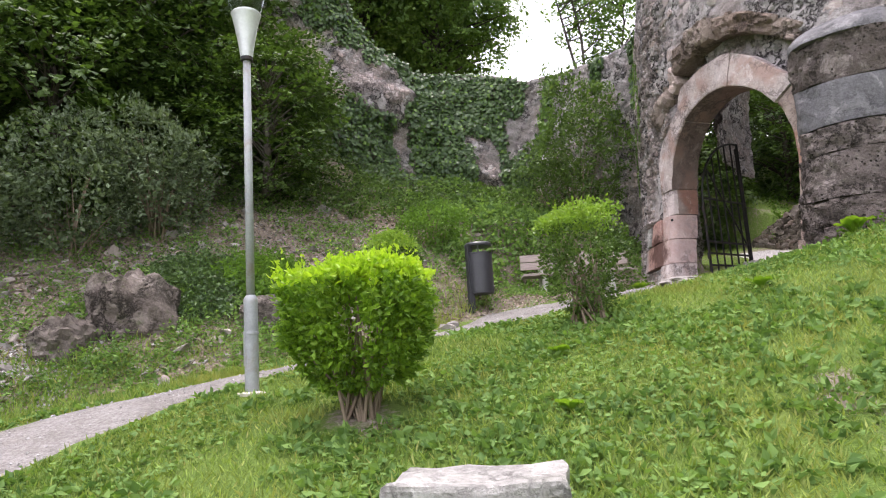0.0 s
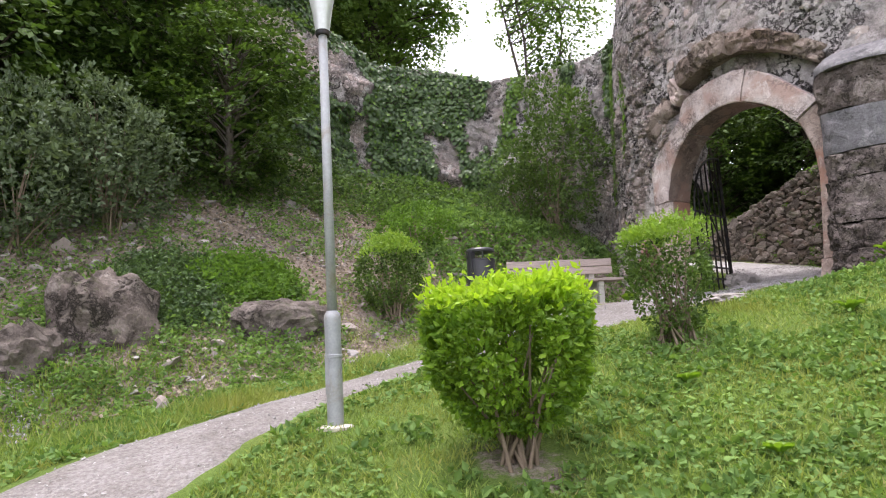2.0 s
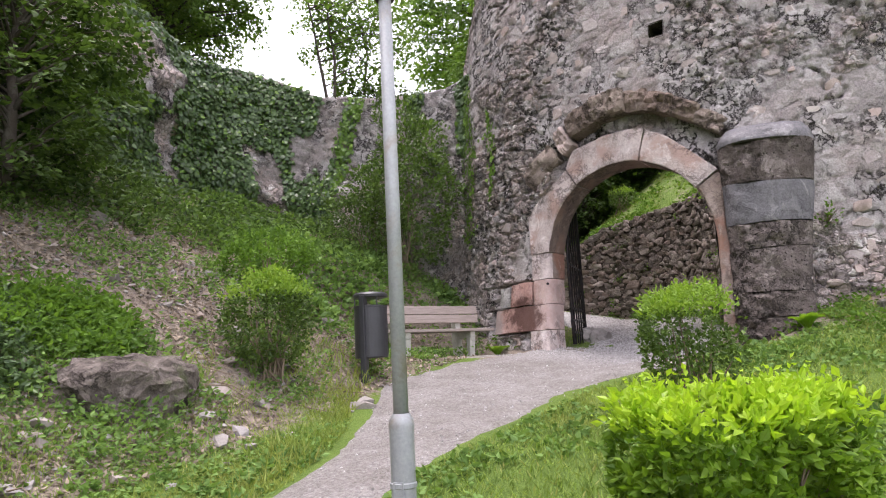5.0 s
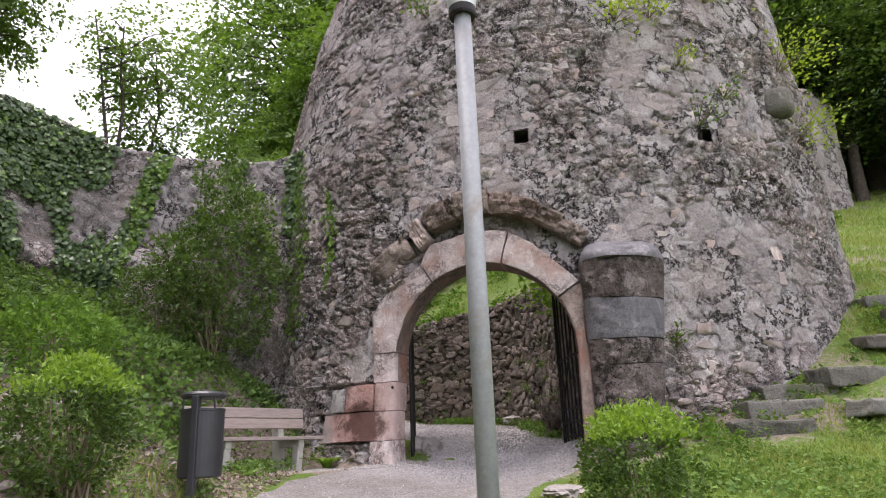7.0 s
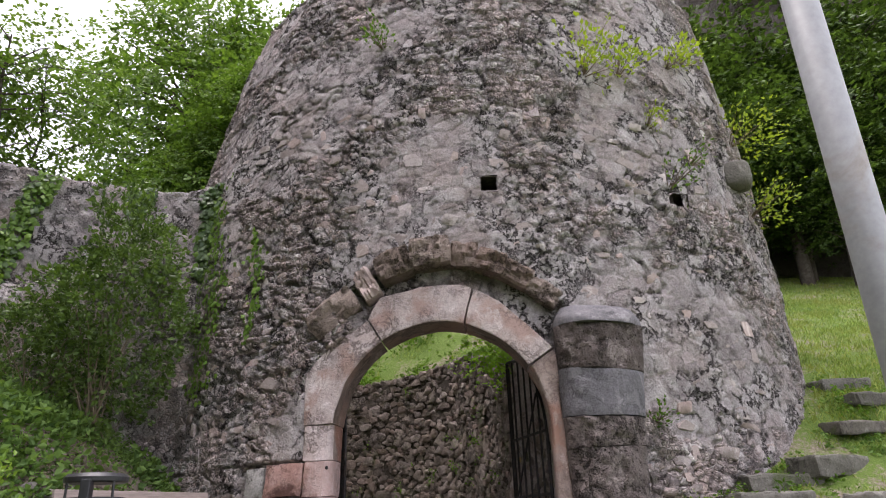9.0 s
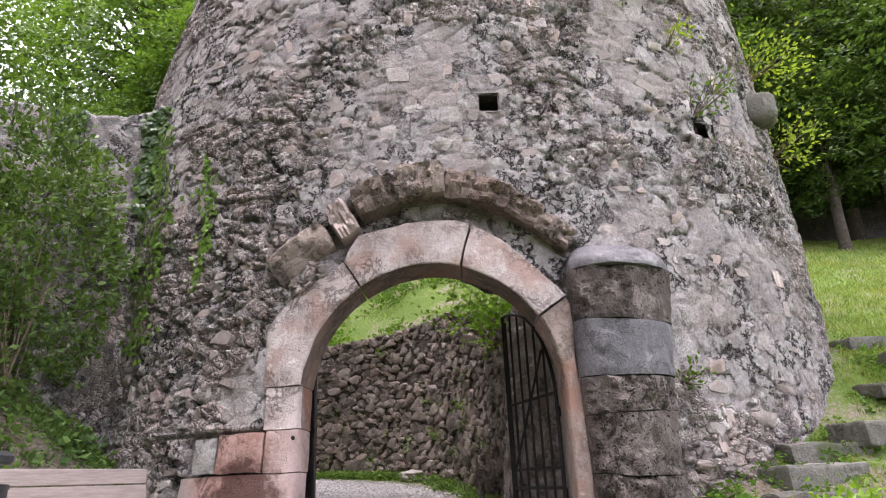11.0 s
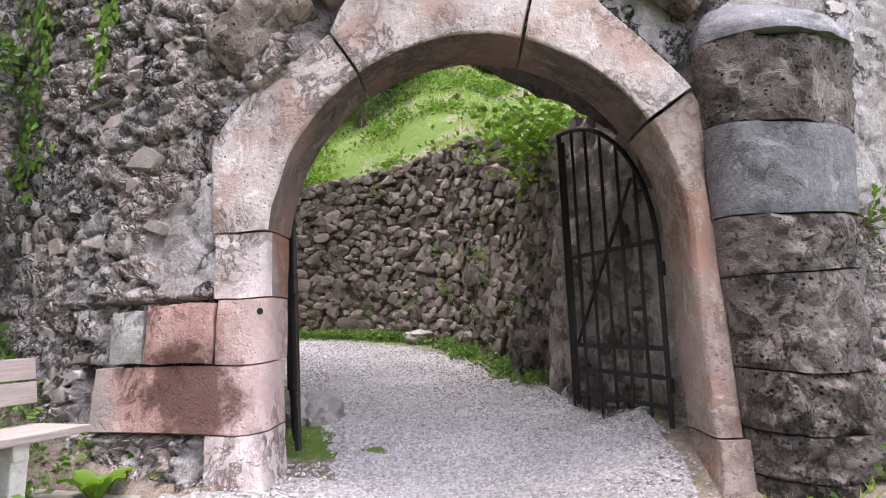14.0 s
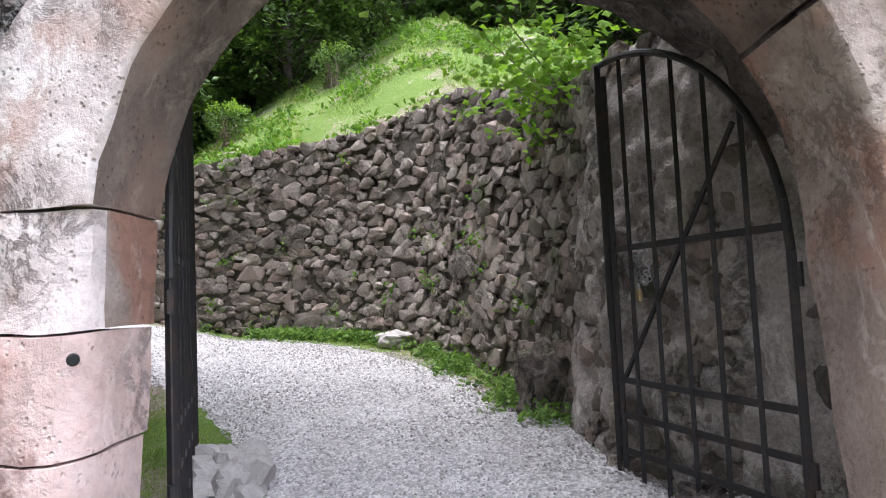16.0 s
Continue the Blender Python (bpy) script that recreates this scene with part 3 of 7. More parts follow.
def lump_mesh(name, mat, seed, subdiv=1, rough=0.3, flat=1.0, scale=1.0):
    """A rough stone of about unit size, squarish, with broken faces."""
    bm = bmesh.new()
    bmesh.ops.create_icosphere(bm, subdivisions=subdiv, radius=0.5)
    co = np.array([v.co[:] for v in bm.verts])
    n = np.abs(co / 0.5)
    sq = (n ** 4).sum(1) ** -0.25
    k = 0.85 * sq + 0.15
    for o, (f, a) in enumerate(((2.2, rough), (5.0, rough * 0.45))):
        k = k + a * (vnoise(co[:, 0] * f + 9 * seed, co[:, 1] * f, co[:, 2] * f, seed + o) - 0.5)
    for v, q, kk in zip(bm.verts, co, k):
        v.co = Vector((q[0] * kk * scale, q[1] * kk * flat * scale, q[2] * kk * scale))
    me = bpy.data.meshes.new(name)
    bm.to_mesh(me)
    bm.free()
    me.materials.append(mat)
    if subdiv > 1:
        me.shade_smooth()
    return me


def chip_mesh(name, mat, seed, n=15, front=0.5):
    """An angular broken stone of about unit size, with flat facets and, if asked, a flat front (towards -y)."""
    rg = np.random.default_rng(seed + 900)
    q = unit(rg.normal(size=(n, 3)))
    q = q * ((np.abs(q) ** 6).sum(1) ** (-1 / 6))[:, None] * rg.uniform(0.42, 0.54, (n, 1))
    q[:, 1] = np.maximum(q[:, 1], -front * rg.uniform(0.9, 1.0, n))
    bm = bmesh.new()
    for p in q:
        bm.verts.new(p)
    bmesh.ops.convex_hull(bm, input=bm.verts[:])
    bmesh.ops.delete(bm, geom=[v for v in bm.verts if not v.link_faces], context="VERTS")
    me = bpy.data.meshes.new(name)
    bm.to_mesh(me)
    bm.free()
    me.materials.append(mat)
    me.shade_smooth()
    me.set_sharp_from_angle(angle=radians(30))
    return me


def leaf_verts(p, d, size, wide=0.32, fold=0.12, rg=rng):
    """Folded kite leaves: places, directions and lengths."""
    n = len(p)
    d = d / (np.linalg.norm(d, axis=1, keepdims=True) + 1e-9)
    r = rg.normal(size=(n, 3))
    w = np.cross(d, r)
    w /= np.linalg.norm(w, axis=1, keepdims=True) + 1e-9
    up = np.cross(w, d)
    s = np.asarray(size).reshape(-1, 1)
    mid = p + d * s * 0.45
    v = np.stack([p, mid + w * s * wide + up * s * fold, p + d * s - up * s * fold * 0.5, mid - w * s * wide + up * s * fold], 1).reshape(-1, 3)
    i = np.arange(n)[:, None] * 4
    f = np.concatenate([i + [[0, 1, 2]], i + [[0, 2, 3]]], 1).reshape(-1, 3)
    return v, f


def flat_leaf_verts(p, d, nrm, size, wide=0.34, rg=rng):
    """Leaves that lie in a given plane (normal nrm), as beech sprays and ivy do."""
    d = d - nrm * (d * nrm).sum(1, keepdims=True)
    d /= np.linalg.norm(d, axis=1, keepdims=True) + 1e-9
    w = np.cross(nrm, d)
    s = np.asarray(size).reshape(-1, 1)
    mid = p + d * s * 0.42
    v = np.stack([p, mid + w * s * wide - nrm * s * 0.08, p + d * s, mid - w * s * wide - nrm * s * 0.08], 1).reshape(-1, 3)
    i = np.arange(len(p))[:, None] * 4
    f = np.concatenate([i + [[0, 1, 2]], i + [[0, 2, 3]]], 1).reshape(-1, 3)
    return v, f



# ---- the lie of the land ----
CX, CY = 9.95, 11.6                          # middle of the round tower
GATE = np.array([4.28, 9.9])                 # middle of the gate, on the tower's face
ALONG = np.array([0.329, -0.944])            # across the gate, to its right
INTO = np.array([0.944, 0.329])              # through the gate, inwards
PATH_A, PATH_D, PATH_R = np.array([-6, 4.6]), np.array([0.885, 0.465]), np.array([0.465, -0.885])

WALL_D = np.array([0.45, 1.2, 2.0, 2.75, 3.8, 4.9, 6.0, 6.75, 7.15, 7.25, 7.2, 6.9])         # retaining wall: way in ...
WALL_U = np.array([1.58, 1.30, 0.98, 0.85, 0.58, 0.12, -0.55, -1.4, -2.5, -3.6, -5.6, -8.0])  # ... and place across
WALL_TOP = np.array([5.2, 5.2, 5.22, 5.28, 5.55, 5.88, 6.06, 5.95, 5.88, 5.70, 4.9, 3.8])


def tower_radius(z):
    z = np.asarray(z, float)
    return 6.1 - 0.05 * (z - 4.5) - 0.0125 * np.maximum(0, z - 6) ** 2 + 0.10 * np.maximum(0, 3.8 - z)


def gate_xy(u, d):
    return GATE[0] + ALONG[0] * u + INTO[0] * d, GATE[1] + ALONG[1] * u + INTO[1] * d


FINE_U = np.linspace(WALL_U[-1], WALL_U[0], 400)
FINE_D = np.interp(FINE_U, WALL_U[::-1], WALL_D[::-1])
FINE_K = np.sqrt(1 + np.gradient(FINE_D, FINE_U) ** 2)


def behind_wall(u, d):
    """Metres behind the retaining wall's face (negative in front), and the wall's top there."""
    return (d - np.interp(u, FINE_U, FINE_D)) / np.interp(u, FINE_U, FINE_K), np.interp(u, WALL_U[::-1], WALL_TOP[::-1])


def wall_gap(u, d):
    """Metres from the retaining wall's line."""
    out = np.full(np.shape(u), 99.0)
    for k in range(0, 400, 7):
        out = np.minimum(out, np.hypot(u - FINE_U[k], d - FINE_D[k]))
    return out


def height(x, y):
    x, y = np.asarray(x, float), np.asarray(y, float)
    xc, yc = np.clip(x, -6, 8.5), np.clip(y, -3, 9.6)
    q = (0.091 + 0.0114 * xc + 0.0586 * yc + 0.0306 * xc * xc + 0.0165 * xc * yc + 0.058 * yc * yc
         - 0.00293 * xc * xc * yc - 0.00052 * xc * yc * yc + 0.00208 * xc ** 3 - 0.00484 * yc ** 3)
    q = q + 0.40 * np.maximum(0, x - 8.5) - 0.08 * np.maximum(0, -6 - x) - 0.03 * np.maximum(0, -3 - y) + 0.05 * np.maximum(0, y - 9.6)
    q = q - 0.18 * smooth(3.0, 4.4, x) * smooth(7.2, 8.2, y)
    s = (x - PATH_A[0]) * PATH_D[0] + (y - PATH_A[1]) * PATH_D[1]
    v = (x - PATH_A[0]) * PATH_R[0] + (y - PATH_A[1]) * PATH_R[1]
    lin = 0.72 + 0.155 * np.clip(s, -4, 11.6) + 0.05 * np.maximum(0, s - 11.6)
    k = -v - 2.3
    bank = 0.77 * np.where(k > 4, k, np.log1p(np.exp(np.clip(k, -30, 4) * 4)) / 4)
    bank = np.where(k > 9, 0.77 * 9 + 0.45 * (k - 9), bank)
    bank = bank - smooth(-3.2, -0.8, x) * 0.25 * np.clip(k - 1.8, 0, 4)
    wide = smooth(0.3, -1.3, v)
    z = q * (1 - wide) + lin * wide + bank
    # inside the tower: gravel way at the left, grassy hill behind the retaining wall at the right
    dx, dy = x - GATE[0], y - GATE[1]
    d, u = dx * INTO[0] + dy * INTO[1], dx * ALONG[0] + dy * ALONG[1]
    wk, wt_ = behind_wall(u, d)
    wk = np.where(u > 1.58, np.maximum(wk, u - 1.58), wk)
    way = 2.47 + 0.11 * np.clip(d, 0, 7.5) + 0.2 * np.maximum(0, -u - 3)
    gap = wall_gap(u, d)
    hill = wt_ - 0.12 + np.interp(u, (-6, -3, 0.5), (0.42, 0.60, 0.76)) * np.clip(gap - 0.5, 0, 6.0) + 0.25 * np.maximum(0, gap - 6.5) - 0.85 * np.maximum(0, u - 1.9)
    hill = np.minimum(hill, 16 + 0.2 * np.maximum(0, u))
    lim = np.where(d < 6, np.sqrt(np.maximum(0.01, 5.2 ** 2 - (d - 6) ** 2)), 5.2 + (d - 6) * 1.0)
    lim = np.where(u < 0, np.where(d > 3, np.maximum(lim, np.minimum(9.5, 4 + (d - 3) * 2.5)), lim), lim)
    hill = np.maximum(hill, z)
    inside = np.where(wk > 0.5, hill, way)
    w = smooth(0.5, 0.9, d) * smooth(0.25, 0.0, np.abs(u) - lim)
    z = z * (1 - w) + inside * w
    rough = 0.05 * (fbm(x * 0.9, y * 0.9, 0, 3) - 0.5) + 0.16 * smooth(0, 3, bank) * (fbm(x * 0.8, y * 0.8, 0, 5) - 0.5) * 2
    # a level stand cut into the bank for the bench
    gap = np.hypot(np.maximum(0, np.maximum(1.0 - x, x - 3.5)), np.maximum(0, np.maximum(10.9 - y, y - 12.8)))
    return np.minimum(z + rough, 2.46 + 1.5 * gap)


PATH_PTS = np.array([(-14.5, -18.0, 1.6), (-10.5, -10.0, 1.6), (-6.6, -2.0, 1.6), (-4.7, 2.0, 1.6), (-3.35, 5.05, 1.45), (-2.75, 6.2, 1.25), (-1.9, 7.15, 1.0), (-1.05, 7.8, 1.05), (0.15, 8.65, 1.8), (1.45, 9.6, 2.9), (2.92, 9.85, 3.6),
                     (4.37, 9.66, 2.6), (5.67, 10.38, 2.6), (7.0, 11.5, 2.5), (8.2, 12.9, 2.7), (8.8, 14.6, 2.6), (8.6, 16.4, 2.2), (8.3, 17.8, 1.6)])


def spline(pts, n):
    pts = np.asarray(pts, float)
    t = np.linspace(0, len(pts) - 1, n)
    i = np.clip(t.astype(int), 0, len(pts) - 2)
    f = (t - i)[:, None]
    p0, p1, p2, p3 = (pts[np.clip(i + k, 0, len(pts) - 1)] for k in (-1, 0, 1, 2))
    return 0.5 * (2 * p1 + (p2 - p0) * f + (2 * p0 - 5 * p1 + 4 * p2 - p3) * f ** 2 + (3 * p1 - p0 - 3 * p2 + p3) * f ** 3)


PATH_LINE = spline(PATH_PTS, 460)


def off_path(x, y):
    """Metres outside the gravel's edge (negative on the gravel)."""
    x, y = np.atleast_1d(x), np.atleast_1d(y)
    out = np.full(x.shape, 99.0)
    for px, py, w in PATH_LINE[::3]:
        out = np.minimum(out, np.hypot(x - px, y - py) - w / 2)
    return out


def bank_v(x, y):
    return -((np.asarray(x) - PATH_A[0]) * PATH_R[0] + (np.asarray(y) - PATH_A[1]) * PATH_R[1])


def build_ground():
    """One sheet of ground that reaches the horizon."""
    def lines(lo, hi, step, far):
        mid = np.arange(lo, hi + step / 2, step)
        grow = step * 1.35 ** np.arange(1, 30)
        out = np.cumsum(grow)
        out = out[out < far]
        return np.concatenate([lo - out[::-1], mid, hi + out])
    xs, ys = lines(-11, 17, 0.125, 600), lines(-4, 22, 0.125, 600)
    X, Y = np.meshgrid(xs, ys)
    Z = height(X, Y)
    far = np.hypot(X - 3, Y - 9)
    Z = np.where(far > 45, Z * np.clip(1 - (far - 45) / 60, 0.25, 1), Z)
    nx, ny = len(xs), len(ys)
    verts = np.stack([X, Y, Z], -1).reshape(-1, 3)
    i = (np.arange(ny - 1)[:, None] * nx + np.arange(nx - 1)[None]).reshape(-1, 1)
    faces = i + np.array([[0, 1, nx + 1, nx]])
    bv = bank_v(verts[:, 0], verts[:, 1])
    litter = smooth(1.5, 3.2, bv)
    litter = np.maximum(litter, 0.55 * smooth(0.7, 0.2, np.hypot(verts[:, 0] + 0.65, verts[:, 1] - 4.88) + 0.5 * (fbm(verts[:, 0] * 2.5, verts[:, 1] * 2.5, 0, 15) - 0.4)))
    litter = np.maximum(litter, 0.8 * smooth(0.6, 0.2, np.hypot(verts[:, 0] - 1.39, verts[:, 1] - 6.58)))
    litter = np.maximum(litter, 0.5 * smooth(0.4, 0.0, np.abs(verts[:, 0] - 1.75 - 0.12 * verts[:, 1])) * smooth(5, 4, verts[:, 1]) * smooth(1.4, 2.2, verts[:, 1]))
    d = (verts[:, 0] - GATE[0]) * INTO[0] + (verts[:, 1] - GATE[1]) * INTO[1]
    litter = np.maximum(litter, 0.62 * smooth(1.8, 0.8, np.hypot(verts[:, 0] - CX, verts[:, 1] - CY) - 6.1))
    litter = np.where(d > 0.6, 0.40, litter)
    litter = np.where((d <= 0.6) & (verts[:, 0] > 6), np.maximum(litter, 0.30), litter)
    me = raw_mesh("ground", verts, faces, M_GROUND, True, [("litter", litter)])
    return tagged(put("ground", me), "sloping lawn and wooded bank of earth and leaf litter", "ground", kind="structure")


def build_path():
    rows = spline(PATH_PTS, 480)
    t = np.gradient(rows[:, :2], axis=0)
    t = unit(t)
    nrm = np.stack([-t[:, 1], t[:, 0]], -1)
    nc = 22
    verts = []
    for k in range(nc):
        f = k / (nc - 1) * 2 - 1
        edge = 1 + (0.22 * (fbm(rows[:, 0] * 1.6 + 40 * np.sign(f), rows[:, 1] * 1.6, 0, 11) - 0.5) + 0.10 * (vnoise(rows[:, 0] * 7, rows[:, 1] * 7, f > 0, 12) - 0.5)) * abs(f)
        p = rows[:, :2] + nrm * (f * edge * rows[:, 2] / 2)[:, None]
        z = height(p[:, 0], p[:, 1]) + 0.02 - 0.05 * abs(f) ** 6 + 0.012 * (fbm(p[:, 0] * 3, p[:, 1] * 3, 0, 13) - 0.5)
        verts.append(np.column_stack([p, z]))
    verts = np.stack(verts, 1).reshape(-1, 3)
    i = (np.arange(len(rows) - 1)[:, None] * nc + np.arange(nc - 1)[None]).reshape(-1, 1)
    faces = i + np.array([[0, nc, nc + 1, 1]])
    worn = smooth(3.6, 1.0, (verts[:, 0] - GATE[0]) * INTO[0] + (verts[:, 1] - GATE[1]) * INTO[1] + 2.5)
    return tagged(put("path", raw_mesh("path", verts, faces, M_GRAVEL, True, [("worn", worn)])), "pale grey crushed gravel footpath leading through the gate", "path", kind="structure")


build_ground()
path = build_path()


def tower_place(u, z, off=0.0):
    """The place on the tower's outer face that lies u metres across the gate, at height z."""
    u, z = np.asarray(u, float), np.asarray(z, float)
    r = tower_radius(z) + off
    x0, y0 = gate_xy(u, 0)
    ox, oy = x0 - CX, y0 - CY
    b = ox * INTO[0] + oy * INTO[1]
    c = ox * ox + oy * oy - r * r
    s = -b - np.sqrt(np.maximum(0.0, b * b - c))
    return np.stack([x0 + INTO[0] * s, y0 + INTO[1] * s, z + 0 * u], -1)


def tower_u(x, y):
    return (x - GATE[0]) * ALONG[0] + (y - GATE[1]) * ALONG[1]


ARCH_U, ARCH_Z, ARCH_R = 0.145, 3.93, 1.315


def in_arch(u, z, grow):
    du = np.abs(u - ARCH_U)
    r = ARCH_R + grow
    return (du < r) & ((z < ARCH_Z) | (np.hypot(du, z - ARCH_Z) < r))


OUTER = np.array([(-1.56, 2.2), (-1.56, 4.70), (-1.37, 4.95), (-0.71, 5.36), (-0.60, 5.62), (0.0, 5.72), (0.56, 5.71), (0.97, 5.46), (1.53, 4.90), (1.62, 4.75), (1.60, 4.2), (1.64, 2.2)])


def outer_at(a):
    """How far the frame reaches from the arch's middle in the direction a."""
    c, s = math.cos(a), math.sin(a)
    best = 9.0
    for (x0, z0), (x1, z1) in zip(OUTER, OUTER[1:]):
        ax, az, bx, bz = x0 - ARCH_U, z0 - ARCH_Z, x1 - x0, z1 - z0
        det = c * -bz + s * bx
        if abs(det) > 1e-6:
            t, k = (ax * -bz + az * bx) / det, (c * az - s * ax) / det
            if t > 0 and -1e-6 <= k <= 1 + 1e-6:
                best = min(best, t)
    return best


RING_A = np.linspace(0.0, 180.0, 121)
RING_R = np.array([outer_at(radians(a)) for a in RING_A])


def in_ring(u, z, grow):
    """Whether a place on the face lies on the marble frame or in its opening, with grow metres to spare."""
    u, z = np.asarray(u, float), np.asarray(z, float)
    ang = np.degrees(np.arctan2(np.maximum(z - ARCH_Z, 0), u - ARCH_U))
    return np.where(z < ARCH_Z, (u > -1.55 - grow) & (u < 1.62 + grow), np.hypot(u - ARCH_U, z - ARCH_Z) < np.interp(ang, RING_A, RING_R) + grow)


def build_tower():
    tower = thing("round_tower", (CX, CY, 2), "ruined round tower of grey rubble masonry with a gateway", "tower")
    inv = Matrix.Translation((-CX, -CY, -2))

    def shell(name, a0, a1, z0, z1, step, inner, label, mat):
        na, nz = int((a1 - a0) * 6 / step), int((z1 - z0) / step)
        A, Z = np.meshgrid(np.linspace(a0, a1, na), np.linspace(z0, z1, nz))
        R = tower_radius(Z) - (1.5 if inner else 0.0)
        arc = A * 6
        j1, id1 = cells(arc + 0.25 * fbm(arc * 1.3, Z * 1.3, 0, 21), Z + 0.2 * fbm(arc * 1.3, Z * 1.3, 5, 22), 0.36, 0.22, 4)
        j2, id2 = cells(arc, Z, 0.17, 0.12, 8)
        # left of the gate the facing has fallen and the rubble lies bare; elsewhere mortar half covers it
        U = tower_u(CX + 6 * np.cos(A), CY + 6 * np.sin(A))
        bare = np.clip(0.8 * smooth(0.46, 0.60, fbm(arc * 0.9, Z * 0.9, 0, 31)) + 0.8 * smooth(-0.4, -1.6, U) * smooth(7.5, 4.5, Z) * smooth(0.3, 0.5, fbm(arc * 0.9, Z * 0.9, 3, 33)), 0, 1)
        # the joint between the marble frame and the rubble is pointed with smooth pale mortar
        pointed = in_ring(U, Z, 0.16 + 1.3 * (fbm(arc * 1.5, Z * 1.5, 0, 36) - 0.5) + 0.25 * (fbm(arc * 7, Z * 7, 0, 37) - 0.5)) & (Z < 5.0) & (np.cos(A - radians(195)) > 0)
        bare = np.where(pointed, 0.0, bare)
        disp = (0.02 + 0.055 * bare) * (smooth(0.0, 0.14, j1) - 0.7) + (0.005 + 0.03 * bare) * (smooth(0, 0.22, j2) - 0.6)
        disp = disp + 0.07 * (fbm(arc * 0.7, Z * 0.7, 0, 25) - 0.5) + 0.035 * (fbm(arc * 3, Z * 3, 0, 26) - 0.5) + (0.018 + 0.018 * bare) * (fbm(arc * 8, Z * 8, 0, 27, 3) - 0.5)
        crack = np.abs(fbm(arc * 1.6, Z * 2.1, 0, 34) - 0.5)
        disp = disp - 0.08 * smooth(0.03, 0.0, crack) * smooth(0.42, 0.55, fbm(arc * 0.8, Z * 0.8, 7, 35))
        disp = disp + 0.06 * bare * (id1 - 0.5)
        if not inner:
            ang = np.degrees(np.arctan2(Z - ARCH_Z, U - ARCH_U))
            rr = np.hypot(U - ARCH_U, Z - ARCH_Z)
            disp = disp - 0.17 * smooth(2.2, 2.12, rr) * smooth(1.6, 1.7, rr) * smooth(18, 26, ang) * smooth(128, 120, ang) * (np.cos(A - radians(195)) > 0)
            disp = np.where((U > -2.52) & (U < -1.4) & (Z > 2.8) & (Z < np.where(U > -2.36, 3.66, 3.26)) & (np.cos(A - radians(195)) > 0), np.minimum(disp, 0) - 0.09, disp)
            disp = np.where(in_ring(U, Z, -0.03) & (np.cos(A - radians(195)) > 0), np.minimum(disp, 0) - 0.12, disp)
        R = R + disp * (-1 if inner else 1)
        lean = 0.0085 * np.maximum(0, Z - 6) ** 2
        X, Y = CX + R * np.cos(A) + lean * ALONG[0], CY + R * np.sin(A) + lean * ALONG[1]
        top = z1 - 0.5 * fbm(arc * 0.6, 0 * arc, 0, 28) - 0.3 * fbm(arc * 3, 0 * arc, 0, 29)
        Zc = np.minimum(Z, top)
        verts = np.stack([X, Y, Zc], -1).reshape(-1, 3)
        i = (np.arange(nz - 1)[:, None] * na + np.arange(na - 1)[None]).reshape(-1)
        u = tower_u(verts[:, 0], verts[:, 1])
        front = (verts[:, 0] - CX) * INTO[0] + (verts[:, 1] - CY) * INTO[1] < 0
        # opening for the gate, and two small square holes above it
        hole = in_arch(u, verts[:, 2], 0.14) & front
        if inner:
            hole = (u > -4.5) & (u < 2.0) & (verts[:, 2] < 6.2 - 0.25 * np.abs(u)) & front
        else:
            for hu, hz in HOLES:
                hole |= (np.abs(u - hu) < 0.095) & (np.abs(verts[:, 2] - hz) < 0.095) & front
        keep = ~(hole[i] | hole[i + 1] | hole[i + na] | hole[i + na + 1])
        i = i[keep][:, None]
        faces = i + (np.array([[0, na, na + 1, 1]]) if inner else np.array([[0, 1, na + 1, na]]))
        tint = np.clip(0.5 + (id1 - 0.5) * (0.8 + 0.4 * bare) * smooth(0.02, 0.1, j1) - 0.5 * smooth(0.12, 0.0, j1) * bare - 0.35 * smooth(0.10, 0.0, j2) * bare + 0.25 * (id2 - 0.5) * bare, 0, 1)
        tint = np.where(pointed, 0.95, tint)
        me = raw_mesh(name, verts, faces, mat, True, [("tint", tint.reshape(-1)), ("bare", bare.reshape(-1))])
        ob = put(name, me, tower, label)
        ob.matrix_parent_inverse = inv
        return ob

    wall = shell("wall", radians(124), radians(292), 1.6, 12.7, 0.027, False, "grey rubble wall, mortar fallen away in patches", M_TOWER)
    shell("inner_face", radians(124), radians(292), 1.6, 12.4, 0.12, True, "inner rubble face", M_TOWER)
    return tower, wall, inv


HOLES = [(0.91, 7.17), (3.60, 7.17)]
tower, tower_wall, TOWER_INV = build_tower()


